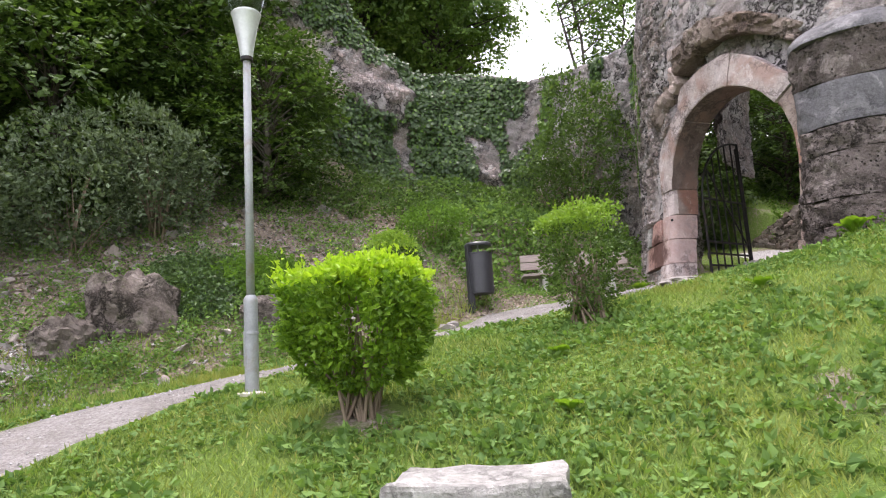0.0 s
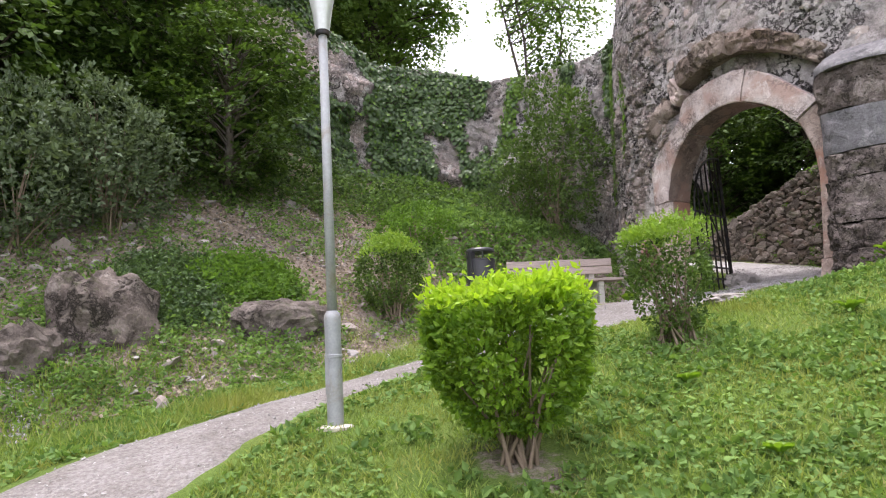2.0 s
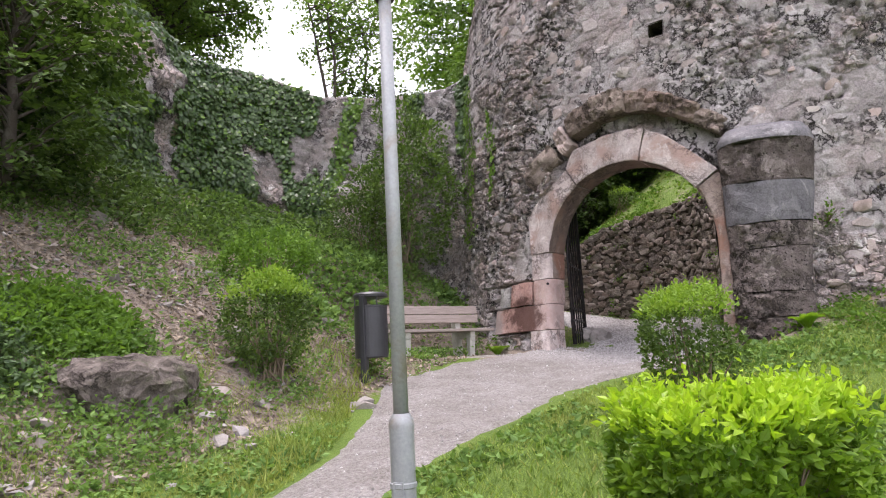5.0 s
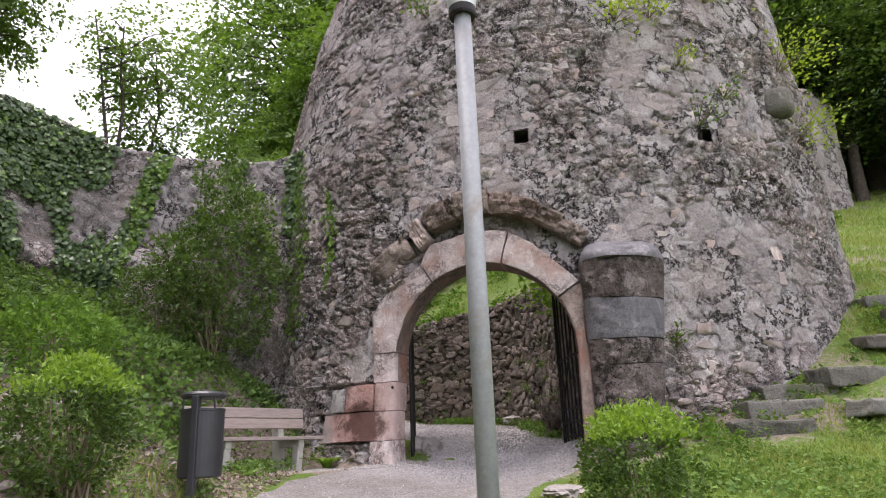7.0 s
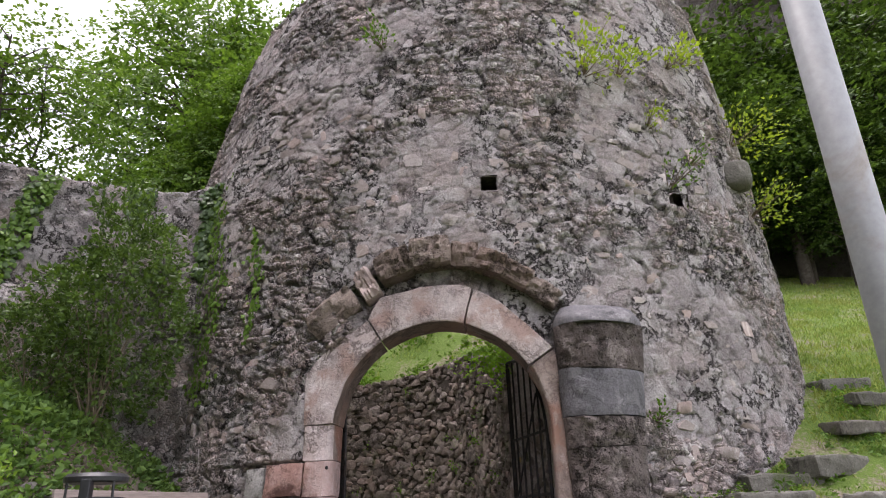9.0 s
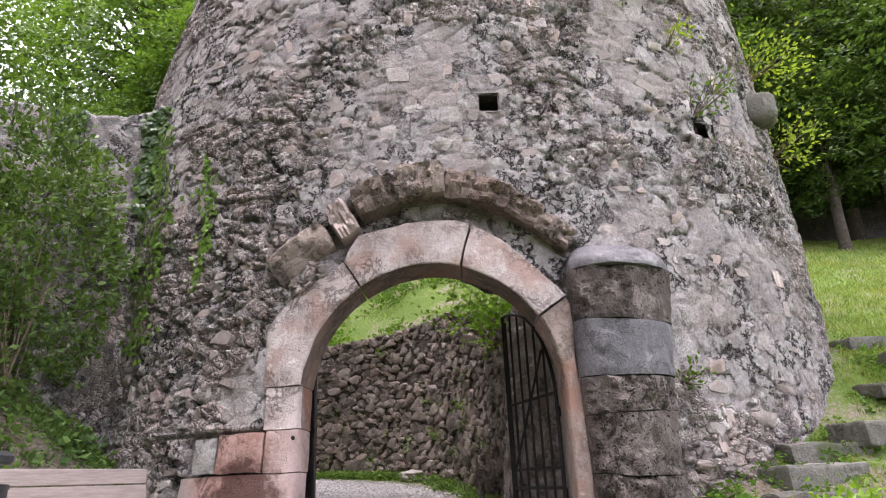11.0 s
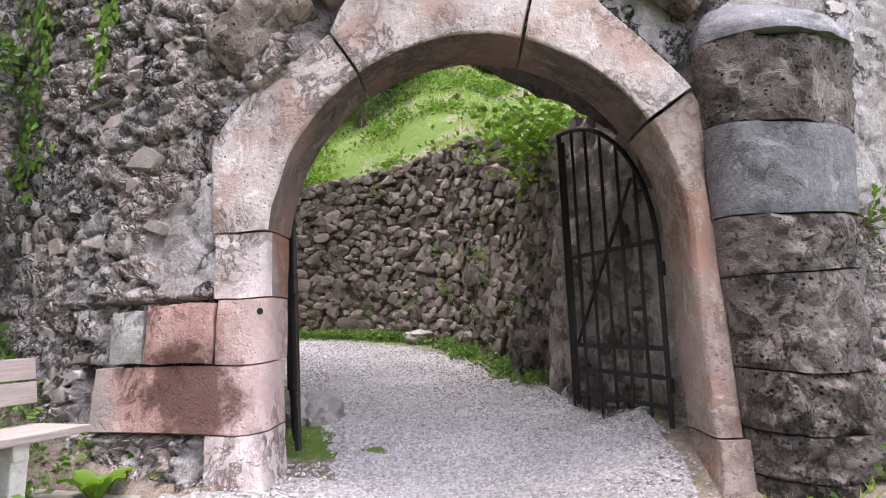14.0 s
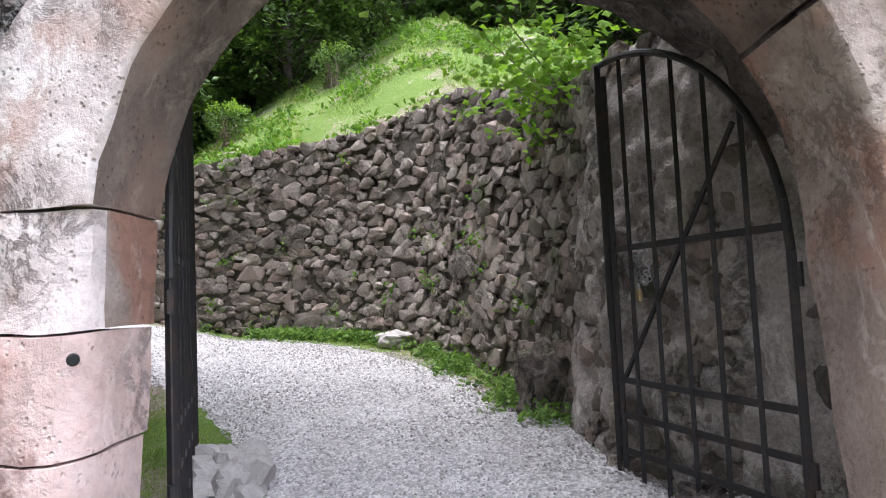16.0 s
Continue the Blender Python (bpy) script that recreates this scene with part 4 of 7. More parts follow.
def build_passage():
    """The rough vault behind the gate's marble frame, between the tower's two faces."""
    rows, nd = [], 26
    for k in range(nd):
        d = 0.30 + k / (nd - 1) * 1.05
        ring = []
        for a in np.concatenate([np.linspace(-1.9, 0, 16, endpoint=False), np.linspace(0, math.pi, 40), math.pi + 0.001 + np.linspace(0, 1.9, 16)[1:]]):
            if a < 0:
                du, z = 1, ARCH_Z + a
            elif a > math.pi:
                du, z = -1, ARCH_Z - (a - math.pi)
            else:
                du, z = math.cos(a), ARCH_Z + (ARCH_R + 0.16 + (0.12 + 0.7 * max(0.0, 0.2 - math.cos(a))) * k / nd) * math.sin(a)
            u = ARCH_U + du * (ARCH_R + 0.16 + 0.06 * k / nd)
            n = 0.26 * (fbm(d * 2.5, a * 3.1, 0, 41) - 0.5) + 0.12 * (vnoise(d * 9, a * 8, 0, 42) - 0.5)
            side = max(0.0, -du)
            x, y = gate_xy(u + n * du - side * 1.1 * (d - 0.3), d)
            ring.append((x, y, z + n * max(0, math.sin(a) if 0 < a < math.pi else 0)))
        rows.append(ring)
    v = np.array(rows)
    n = v.shape[1]
    i = (np.arange(nd - 1)[:, None] * n + np.arange(n - 1)[None]).reshape(-1, 1)
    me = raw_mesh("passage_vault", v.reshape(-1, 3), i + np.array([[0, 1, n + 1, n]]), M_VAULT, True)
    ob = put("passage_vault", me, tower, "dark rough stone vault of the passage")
    ob.matrix_parent_inverse = TOWER_INV
    for hu, hz in HOLES:
        c = tower_place(hu, hz, -0.28)
        bm = bmesh.new()
        m = Matrix.Translation(c) @ Matrix.Rotation(math.atan2(INTO[1], INTO[0]) + 0.12 * (hu - 0.8), 4, "Z")
        bmesh.ops.create_cube(bm, size=1.0, matrix=m @ Matrix.Diagonal((0.6, 0.25, 0.25, 1)))
        bm.faces.ensure_lookup_table()
        lo = min(bm.faces, key=lambda f: f.calc_center_median().x * INTO[0] + f.calc_center_median().y * INTO[1])
        bmesh.ops.delete(bm, geom=[lo], context="FACES_ONLY")
        bmesh.ops.reverse_faces(bm, faces=bm.faces[:])
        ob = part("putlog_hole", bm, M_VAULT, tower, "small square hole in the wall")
        ob.matrix_parent_inverse = TOWER_INV


build_passage()


# ---- the gate's marble frame ----
def frame_block(name, stations, mat, label="", seed=0, proud=0.0, worn=0.02, inner=None):
    """One block of the frame: stations are (inner u, z, outer u, z); worn is the arris's radius, inner the material of the reveal."""
    nj = 13
    v = []
    for iu, iz, ou, oz in stations:
        w = math.hypot(ou - iu, oz - iz)
        prof = [(w, 0.54), (w, 0.05), (w, 0.012), (w - 0.012, 0.0), (w * 0.75, 0.0), (w * 0.5, 0.0), (max(w * 0.25, worn * 1.4), 0.0), (worn, 0.0), (worn * 0.45, worn * 0.16), (worn * 0.14, worn * 0.5), (0.0, worn), (0.0, 0.3), (0.0, 0.54)]
        for off, d in prof:
            f = off / w
            u, z = iu + (ou - iu) * f, iz + (oz - iz) * f
            q = tower_place(u, z, proud)
            n = 0.035 * (fbm(u * 3, z * 3, seed, 51) - 0.5) + 0.018 * (vnoise(u * 14, z * 14, d * 10, 52) - 0.5)
            du = 0.02 * (vnoise(z * 5, d * 6, seed, 53) - 0.5)
            v.append((q[0] + INTO[0] * (d + n) + ALONG[0] * du, q[1] + INTO[1] * (d + n) + ALONG[1] * du, q[2] + 0.016 * (vnoise(u * 6, d * 5, 0, 54) - 0.5)))
    ns = len(stations)
    faces = [(s * nj + k, s * nj + (k + 1) % nj, (s + 1) * nj + (k + 1) % nj, (s + 1) * nj + k) for s in range(ns - 1) for k in range(nj)]
    faces += [tuple(range(nj))[::-1], tuple((ns - 1) * nj + k for k in range(nj))]
    me = raw_mesh(name, v, faces, mat, True)
    # reveal faces carry the inner colour, which has their shade painted in
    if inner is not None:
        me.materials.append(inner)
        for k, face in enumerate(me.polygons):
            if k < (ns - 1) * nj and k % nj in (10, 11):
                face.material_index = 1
    me.set_sharp_from_angle(angle=radians(35))
    ob = put(name, me, tower, label)
    ob.matrix_parent_inverse = TOWER_INV
    return ob


def arc_stations(a0, a1, n, gap=0.004):
    out = []
    for a in np.linspace(radians(a0) - gap, radians(a1) + gap, n):
        r = outer_at(a)
        out.append((ARCH_U + ARCH_R * math.cos(a), ARCH_Z + ARCH_R * math.sin(a), ARCH_U + r * math.cos(a), ARCH_Z + r * math.sin(a)))
    return out


def jamb_stations(side, z0, z1, outer, n=7, gap=0.003, flare=0.0):
    u = ARCH_U + side * ARCH_R
    return [(u - side * flare * (1 - k) ** 3, z, outer, z) for k, z in ((k, z0 + gap + (z1 - z0 - 2 * gap) * k) for k in np.linspace(0, 1, n))]


LEFT_U, RIGHT_U = ARCH_U - ARCH_R, ARCH_U + ARCH_R
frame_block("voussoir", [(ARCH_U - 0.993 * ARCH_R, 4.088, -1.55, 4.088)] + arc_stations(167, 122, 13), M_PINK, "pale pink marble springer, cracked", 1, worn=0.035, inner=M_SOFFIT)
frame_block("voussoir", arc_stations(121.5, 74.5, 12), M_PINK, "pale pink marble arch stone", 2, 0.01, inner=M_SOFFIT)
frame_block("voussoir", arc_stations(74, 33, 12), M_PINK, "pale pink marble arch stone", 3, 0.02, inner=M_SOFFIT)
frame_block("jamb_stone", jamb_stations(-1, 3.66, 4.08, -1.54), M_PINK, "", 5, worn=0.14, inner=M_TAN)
frame_block("jamb_stone", jamb_stations(-1, 3.25, 3.655, -1.50), M_RED, "red and white marble jamb stone", 6, 0.015, worn=0.17)
frame_block("jamb_stone", jamb_stations(-1, 2.84, 3.245, -2.46), M_RED, "long rust-stained red marble jamb stone", 7, 0.02, worn=0.17)
frame_block("jamb_stone", jamb_stations(-1, 2.30, 2.835, -1.54, flare=0.10), M_PINK, "pale marble base stone, flared at its foot", 8, 0.015, worn=0.10)
frame_block("jamb_stone", jamb_stations(1, 2.72, 3.93, 1.62, 14) + arc_stations(32.3, 2, 10)[::-1], M_JAMB, "long tan marble jamb stone, worn round", 9, 0.01, worn=0.07)
frame_block("jamb_stone", jamb_stations(1, 2.25, 2.715, 1.68, flare=0.12), M_JAMB, "flared pink marble foot of the jamb", 10, 0.035)


def face_block(name, u0, u1, z0, z1, mat, label="", proud=0.02, deep=0.25, seed=0, skew=0.0):
    """A squared stone let into the tower's face."""
    nu, nz = max(4, int((u1 - u0) / 0.09)), max(4, int((z1 - z0) / 0.09))
    rows = []
    for k in range(nz + 1):
        for j in range(nu + 1):
            fu, fz = j / nu, k / nz
            u = u0 + (u1 - u0) * fu + 0.015 * (vnoise(fz * 4, seed, 0, 61) - 0.5)
            z = z0 + (z1 - z0) * fz + skew * (fu - 0.5) + 0.02 * (vnoise(fu * 4, seed, 1, 62) - 0.5)
            edge = min(fu, 1 - fu, fz, 1 - fz)
            o = proud + 0.05 * (fbm(u * 3.5, z * 3.5, seed, 63) - 0.5) + 0.015 * (vnoise(u * 17, z * 17, 0, 64) - 0.5) - (0.022 if edge < 1e-6 else 0)
            rows.append(tower_place(u, z, o))
    v = np.array(rows)
    back = v.copy()
    back[:, 0] += INTO[0] * deep
    back[:, 1] += INTO[1] * deep
    n = nu + 1
    faces = [(k * n + j, k * n + j + 1, (k + 1) * n + j + 1, (k + 1) * n + j) for k in range(nz) for j in range(nu)]
    m = len(v)
    rim = [j for j in range(n)] + [k * n + nu for k in range(1, nz + 1)] + [nz * n + j for j in range(nu - 1, -1, -1)] + [k * n for k in range(nz - 1, 0, -1)]
    faces += [(rim[(k + 1) % len(rim)], rim[k], rim[k] + m, rim[(k + 1) % len(rim)] + m) for k in range(len(rim))]
    quoin_me = raw_mesh(name, np.concatenate([v, back]), faces, mat, True)
    quoin_me.set_sharp_from_angle(angle=radians(30))
    ob = put(name, quoin_me, tower, label)
    ob.matrix_parent_inverse = TOWER_INV
    return ob


face_block("quoin", -2.03, -1.515, 3.265, 3.64, M_RED, "red marble quoin", 0.05, seed=1)
face_block("quoin", -2.31, -2.045, 3.27, 3.61, M_BLOCK, "grey limestone quoin", 0.05, seed=2)


def hole_dish_on_jamb(u, z):
    """A black dish with a worn rim; the old bolt hole's depth is painted dark, not cut."""
    bm = bmesh.new()
    q = tower_place(u, z, -0.036)
    m = Matrix.Translation(q) @ Matrix.Rotation(math.atan2(INTO[1], INTO[0]) + radians(46), 4, "Z") @ Matrix.Rotation(radians(90), 4, "Y")
    rings = []
    for r, d in ((0.022, -0.004), (0.019, 0.004), (0.017, 0.012)):
        rings.append([bm.verts.new(m @ Vector((r * math.cos(a), r * math.sin(a), -d * 0.5))) for a in np.linspace(0, 2 * math.pi, 14, endpoint=False)])
    for a, b in zip(rings, rings[1:]):
        for k in range(14):
            bm.faces.new((a[k], a[(k + 1) % 14], b[(k + 1) % 14], b[k]))
    bm.faces.new(rings[-1])
    ob = part("hole_dish", bm, M_BLACK, tower, "shallow black dish painted as a small drilled hole in the jamb")
    ob.matrix_parent_inverse = TOWER_INV


hole_dish_on_jamb(-1.214, 3.57)


def relieving_arch():
    """Weathered blocks of the old outer arch that stands proud above the frame."""
    spec = [(-1.22, 5.50, 0.74, 0.40, 33, M_TUFA, 0.06), (-0.76, 5.84, 0.26, 0.46, 30, M_RUBBLE, 0.04), (-0.38, 6.06, 0.50, 0.38, 20, M_TUFA, 0.14), (0.11, 6.17, 0.54, 0.38, 3, M_TUFA, 0.17),
            (0.54, 6.13, 0.36, 0.34, -8, M_TUFA, 0.06), (0.88, 6.00, 0.40, 0.30, -22, M_TUFA, 0.13), (1.20, 5.83, 0.42, 0.28, -31, M_TUFA, 0.08), (1.53, 5.59, 0.44, 0.26, -38, M_TUFA, 0.05)]
    for k, (u, z, w, h, ang, mat, out) in enumerate(spec):
        nu, nz = 13, 9
        v = []
        for zz in range(nz):
            for uu in range(nu):
                fu, fz = uu / (nu - 1) - 0.5, zz / (nz - 1) - 0.5
                bulge = 1 - 0.07 * (abs(fu) * 2) ** 6 * (abs(fz) * 2) ** 2
                lu, lz = fu * w * bulge, fz * h * bulge
                a = radians(ang)
                q = tower_place(u + lu * math.cos(a) - lz * math.sin(a), z + lu * math.sin(a) + lz * math.cos(a),
                                out + 0.16 * (fbm(fu * 3 + k * 7, fz * 3, 0, 71) - 0.5) + 0.10 * (fbm(fu * 11 + k * 7, fz * 9, 0, 72) - 0.5) - (0.03 if abs(fu) > 0.49 or abs(fz) > 0.49 else 0))
                v.append(q)
        v = np.array(v)
        back = v + np.array([INTO[0], INTO[1], 0]) * 0.35
        m, n = len(v), nu
        faces = [(r * n + c, r * n + c + 1, (r + 1) * n + c + 1, (r + 1) * n + c) for r in range(nz - 1) for c in range(nu - 1)]
        rim = list(range(n)) + [r * n + n - 1 for r in range(1, nz)] + [(nz - 1) * n + c for c in range(n - 2, -1, -1)] + [r * n for r in range(nz - 2, 0, -1)]
        faces += [(rim[(j + 1) % len(rim)], rim[j], rim[j] + m, rim[(j + 1) % len(rim)] + m) for j in range(len(rim))]
        arch_me = raw_mesh("arch_block", np.concatenate([v, back]), faces, mat, True)
        arch_me.set_sharp_from_angle(angle=radians(32))
        ob = put("arch_block", arch_me, tower, "weathered brown block of the relieving arch")
        ob.matrix_parent_inverse = TOWER_INV


relieving_arch()


def build_buttress():
    """Half-round pier beside the gate, built of large courses under a sloping cap."""
    pier = thing("half_round_pier", (*gate_xy(2.1, 0), 2.3), "half-round stone pier of coarse brown and blue-grey courses", "pier")
    inv = Matrix.Translation(-Vector(pier.matrix_basis.translation))
    spec = [(2.20, 2.52, M_BROWN), (2.53, 2.76, M_BROWN), (2.77, 3.10, M_BROWN), (3.11, 3.64, M_BROWN), (3.65, 3.99, M_BROWN), (4.0, 4.54, M_BLUE), (4.55, 5.08, M_BROWN)]
    segs = 56

    def course(name, z0, z1, mat, seed, label, cap=False):
        nz = 14
        v = []
        for k in range(nz + 1):
            f = k / nz
            z = z0 + (z1 - z0) * f
            left, right = np.interp(z, (2.4, 5.1), (1.64, 1.60)), np.interp(z, (2.3, 3.2, 5.1), (2.62, 2.50, 2.72))
            mid, rad = (left + right) / 2, (right - left) / 2
            squeeze = math.cos(max(0, f) * 1.25) ** 0.6 if cap else 1 - 0.02 * (abs(f - 0.5) * 2) ** 12
            for j in range(segs + 1):
                a = math.pi * j / segs
                u = mid - rad * 1.02 * math.cos(a) * (1 if not cap else 0.6 + 0.4 * squeeze)
                out = (0.46 if not cap else 0.50) * math.sin(a) ** 0.8 * squeeze - 0.06
                zz = z + (0.0 if cap else 0.05 * (vnoise(u * 2.5, round(z0 * 3) if f < 0.5 else round(z1 * 3), 0, 83) - 0.5) * (2 * f - 1) ** 2)
                n = 0.12 * (fbm(u * 3, z * 3, seed, 81) - 0.5) + 0.13 * (fbm(u * 11, z * 11, seed, 82) - 0.5)
                if cap or mat is M_BLUE:
                    n *= 0.35
                q = tower_place(u, zz, out + n)
                v.append(q)
        n = segs + 1
        faces = [(k * n + j, k * n + j + 1, (k + 1) * n + j + 1, (k + 1) * n + j) for k in range(nz) for j in range(segs)]
        faces += [tuple(range(n))[::-1], tuple(nz * n + j for j in range(n))]
        course_me = raw_mesh(name, v, faces, mat, True)
        course_me.set_sharp_from_angle(angle=radians(40))
        ob = put(name, course_me, pier, label)
        ob.matrix_parent_inverse = inv
    for k, (z0, z1, mat) in enumerate(spec):
        course("course", z0, z1, mat, k, "blue-grey limestone course" if mat is M_BLUE else "porous brown tufa course")
    course("cap_stone", 5.09, 5.36, M_BLUE, 9, "smooth grey sloping cap stone", True)


build_buttress()

# ---- ivy wall and cliff behind the bank ----
IVY_LINE = np.array([(4.55, 13.7, 8.3), (3.9, 14.6, 8.2), (2.9, 16.0, 8.4), (1.46, 17.3, 9.1), (-0.2, 17.2, 9.4), (-1.6, 16.3, 10.4), (-3.0, 15.6, 12.0), (-5.0, 15.4, 13.5), (-8, 15.2, 14), (-12, 14.0, 15), (-17, 11.0, 15)])


def ivy_wall_grid(nu=300, nz=110):
    line = spline(IVY_LINE, nu)
    t = unit(np.gradient(line[:, :2], axis=0))
    nrm = np.stack([t[:, 1], -t[:, 0]], -1)
    nrm *= np.where((nrm * (np.array([-1, 8]) - line[:, :2])).sum(1) > 0, 1, -1)[:, None]
    dist = np.concatenate([[0], np.cumsum(np.hypot(*np.diff(line[:, :2], axis=0).T))])
    return line, nrm, dist, nz


def build_ivy_wall():
    line, nrm, dist, nz = ivy_wall_grid()
    nu = len(line)
    D, F = np.meshgrid(dist, np.linspace(0, 1, nz))
    z0 = 2.5
    top = line[:, 2] + 0.35 * (fbm(dist * 0.8, 0 * dist, 0, 91) - 0.5) + smooth(6, 9, dist) * 2.5 * (fbm(dist * 0.35, 0 * dist, 0, 92) - 0.5)
    Z = z0 + (top[None] - z0) * F
    rocky = smooth(3.8, 6.5, D) + 0.8 * smooth(6.8, 6.0, Z)
    rocky = np.clip(rocky, 0, 1)
    j, idc = cells(D + 0.3 * fbm(D, Z, 0, 93), Z, 0.42, 0.3, 6)
    off = 0.05 * (smooth(0, 0.25, j) - 0.5) + 0.05 * (fbm(D * 4, Z * 4, 0, 94) - 0.5)
    off = off + rocky * (0.9 * (fbm(D * 0.6, Z * 0.6, 0, 95) - 0.4) + 0.45 * np.abs(fbm(D * 1.7, Z * 1.3, 0, 96) - 0.5) + 0.12 * (fbm(D * 6, Z * 6, 0, 97) - 0.5))
    lean = (Z - 5.5) * -0.06
    X = line[None, :, 0] + nrm[None, :, 0] * (off + lean)
    Y = line[None, :, 1] + nrm[None, :, 1] * (off + lean)
    v = np.stack([X, Y, Z], -1)
    back = v[-1].copy()
    back[:, :2] -= nrm * 0.9
    v = np.concatenate([v, back[None]])
    i = (np.arange(nz)[:, None] * nu + np.arange(nu - 1)[None]).reshape(-1, 1)
    tint = np.concatenate([np.clip(0.5 + (idc - 0.5) * 0.7, 0, 1), np.full((1, nu), 0.5)]).reshape(-1)
    me = raw_mesh("ivy_wall", v.reshape(-1, 3), i + np.array([[0, 1, nu + 1, nu]]), M_IVYWALL, True, [("tint", tint), ("bare", np.concatenate([0.25 + 0.6 * rocky, np.full((1, nu), 0.3)]).reshape(-1))])
    return tagged(put("ivy_wall", me), "old grey castle wall on rock, partly under ivy", "wall", kind="structure"), v[:-1], nrm


ivy_wall, IVY_V, IVY_N = build_ivy_wall()

# ---- the iron gate ----
def gate_leaf(hinge, free, label):
    """A wrought-iron leaf between two (u, d) places, standing open inside the arch."""
    hx, hy = gate_xy(*hinge)
    fx, fy = gate_xy(*free)
    leaf = thing("gate_leaf", (hx, hy, 2.62), label, "gate", "leaves of the iron gate")
    h, f = Vector((0, 0, 0)), Vector((fx - hx, fy - hy, 0))
    width = f.length

    def at(k, z):
        return tuple(f * k + Vector((0, 0, z - 2.62)))

    def top(k):
        return 3.85 + math.sqrt(max(0.0, 1.24 ** 2 - (1.24 * (1 - k)) ** 2)) * 0.98

    n = 7
    for k in range(n):
        q = k / (n - 1)
        r = 0.018 if k in (0, n - 1) else 0.012
        part("bar", bar_bm(at(q, 2.60), at(q, top(q)), r, square=True), M_IRON, leaf)
    part("lock_stile", bar_bm(at(0.955, 2.70), at(0.955, top(0.95) - 0.08), 0.016, square=True), M_IRON, leaf)
    for z in (2.80, 3.0, 3.2, 3.95):
        part("rail", bar_bm(at(0, z), at(1, z), 0.007, r2=0.017, square=True), M_IRON, leaf)
    pts = [at(q, top(q)) for q in np.linspace(0, 1, 15) ** 1.6]
    part("top_rail", join_bm([bar_bm(a, b, 0.019, 8) for a, b in zip(pts, pts[1:])]), M_IRON, leaf, "curved top rail")
    part("brace", bar_bm(at(0.93, 3.2), at(0.2, 4.45), 0.011, square=True), M_IRON, leaf, "diagonal brace")
    for z in (2.95, 3.75):
        part("hinge", bar_bm(at(-0.02, z - 0.05), at(-0.02, z + 0.05), 0.021, 10), M_IRON, leaf)
    part("bolt", bar_bm(at(1.02, 3.55), at(1.02, 4.9), 0.010, 8), M_IRON, leaf, "long drop bolt")
    return leaf, at


leaf_r, at_r = gate_leaf((1.43, 0.50), (0.98, 1.74), "open black wrought-iron gate leaf, chained with a padlock")
gate_leaf((-1.15, 0.58), (-1.53, 1.82), "open black wrought-iron gate leaf against the passage")


def chain_and_padlock():
    lock = thing("padlock", Vector(gate_xy(1.08, 1.50)).to_3d() + Vector((0, 0, 3.68)), "brass padlock hanging on a steel chain", "padlock", turn=20)
    part("lock_body", box_bm((0.055, 0.022, 0.065), (0, 0, 0), 0.006), M_BRASS, lock, "brass body")
    pts = [Vector((0.018 * math.cos(a), 0, 0.032 + 0.035 * math.sin(a))) for a in np.linspace(0, math.pi, 9)]
    part("shackle", join_bm([bar_bm(a, b, 0.005, 6) for a, b in zip(pts, pts[1:])]), M_STEEL, lock, "steel shackle")
    chain = thing("chain", Vector(gate_xy(1.08, 1.50)).to_3d() + Vector((0, 0, 3.75)), "looped steel chain round the gate bars", "chain", turn=20)
    rnd = random.Random(4)
    k = 0
    for sx in (-1, 1):
        for j in range(11):
            t = j / 10
            p = Vector((sx * 0.085 * math.sin(t * 2.6) + rnd.uniform(-0.008, 0.008), -0.03 + rnd.uniform(-0.015, 0.015), 0.22 * t - 0.06 * math.sin(t * 3.1)))
            ring = [(0.014 * math.cos(a), 0.0, 0.020 * math.sin(a)) for a in np.linspace(0, 2 * math.pi, 9)]
            bm = join_bm([bar_bm(a, b, 0.004, 5) for a, b in zip(ring, ring[1:])])
            bm.transform(Matrix.Translation(p) @ Euler((rnd.uniform(-1, 1), rnd.uniform(-1, 1), (k % 2) * 1.5)).to_matrix().to_4x4())
            part("link", bm, M_STEEL, chain)
            k += 1


chain_and_padlock()


# ---- retaining wall inside the tower ----
def wall_frame(n=560):
    q = spline(np.column_stack([WALL_D, WALL_U, WALL_TOP]), 3000)
    run = np.concatenate([[0], np.cumsum(np.hypot(np.diff(q[:, 0]), np.diff(q[:, 1])))])
    arc = np.linspace(0, run[-1], n)
    ds, us, ts = (np.interp(arc, run, q[:, k]) for k in range(3))
    x, y = gate_xy(us, ds)
    tx, ty = np.gradient(x), np.gradient(y)
    k = np.hypot(tx, ty)
    return arc, x, y, ts, -ty / k, tx / k, ds


W_ARC, W_X, W_Y, W_TOP, W_NX, W_NY, W_DS = wall_frame()


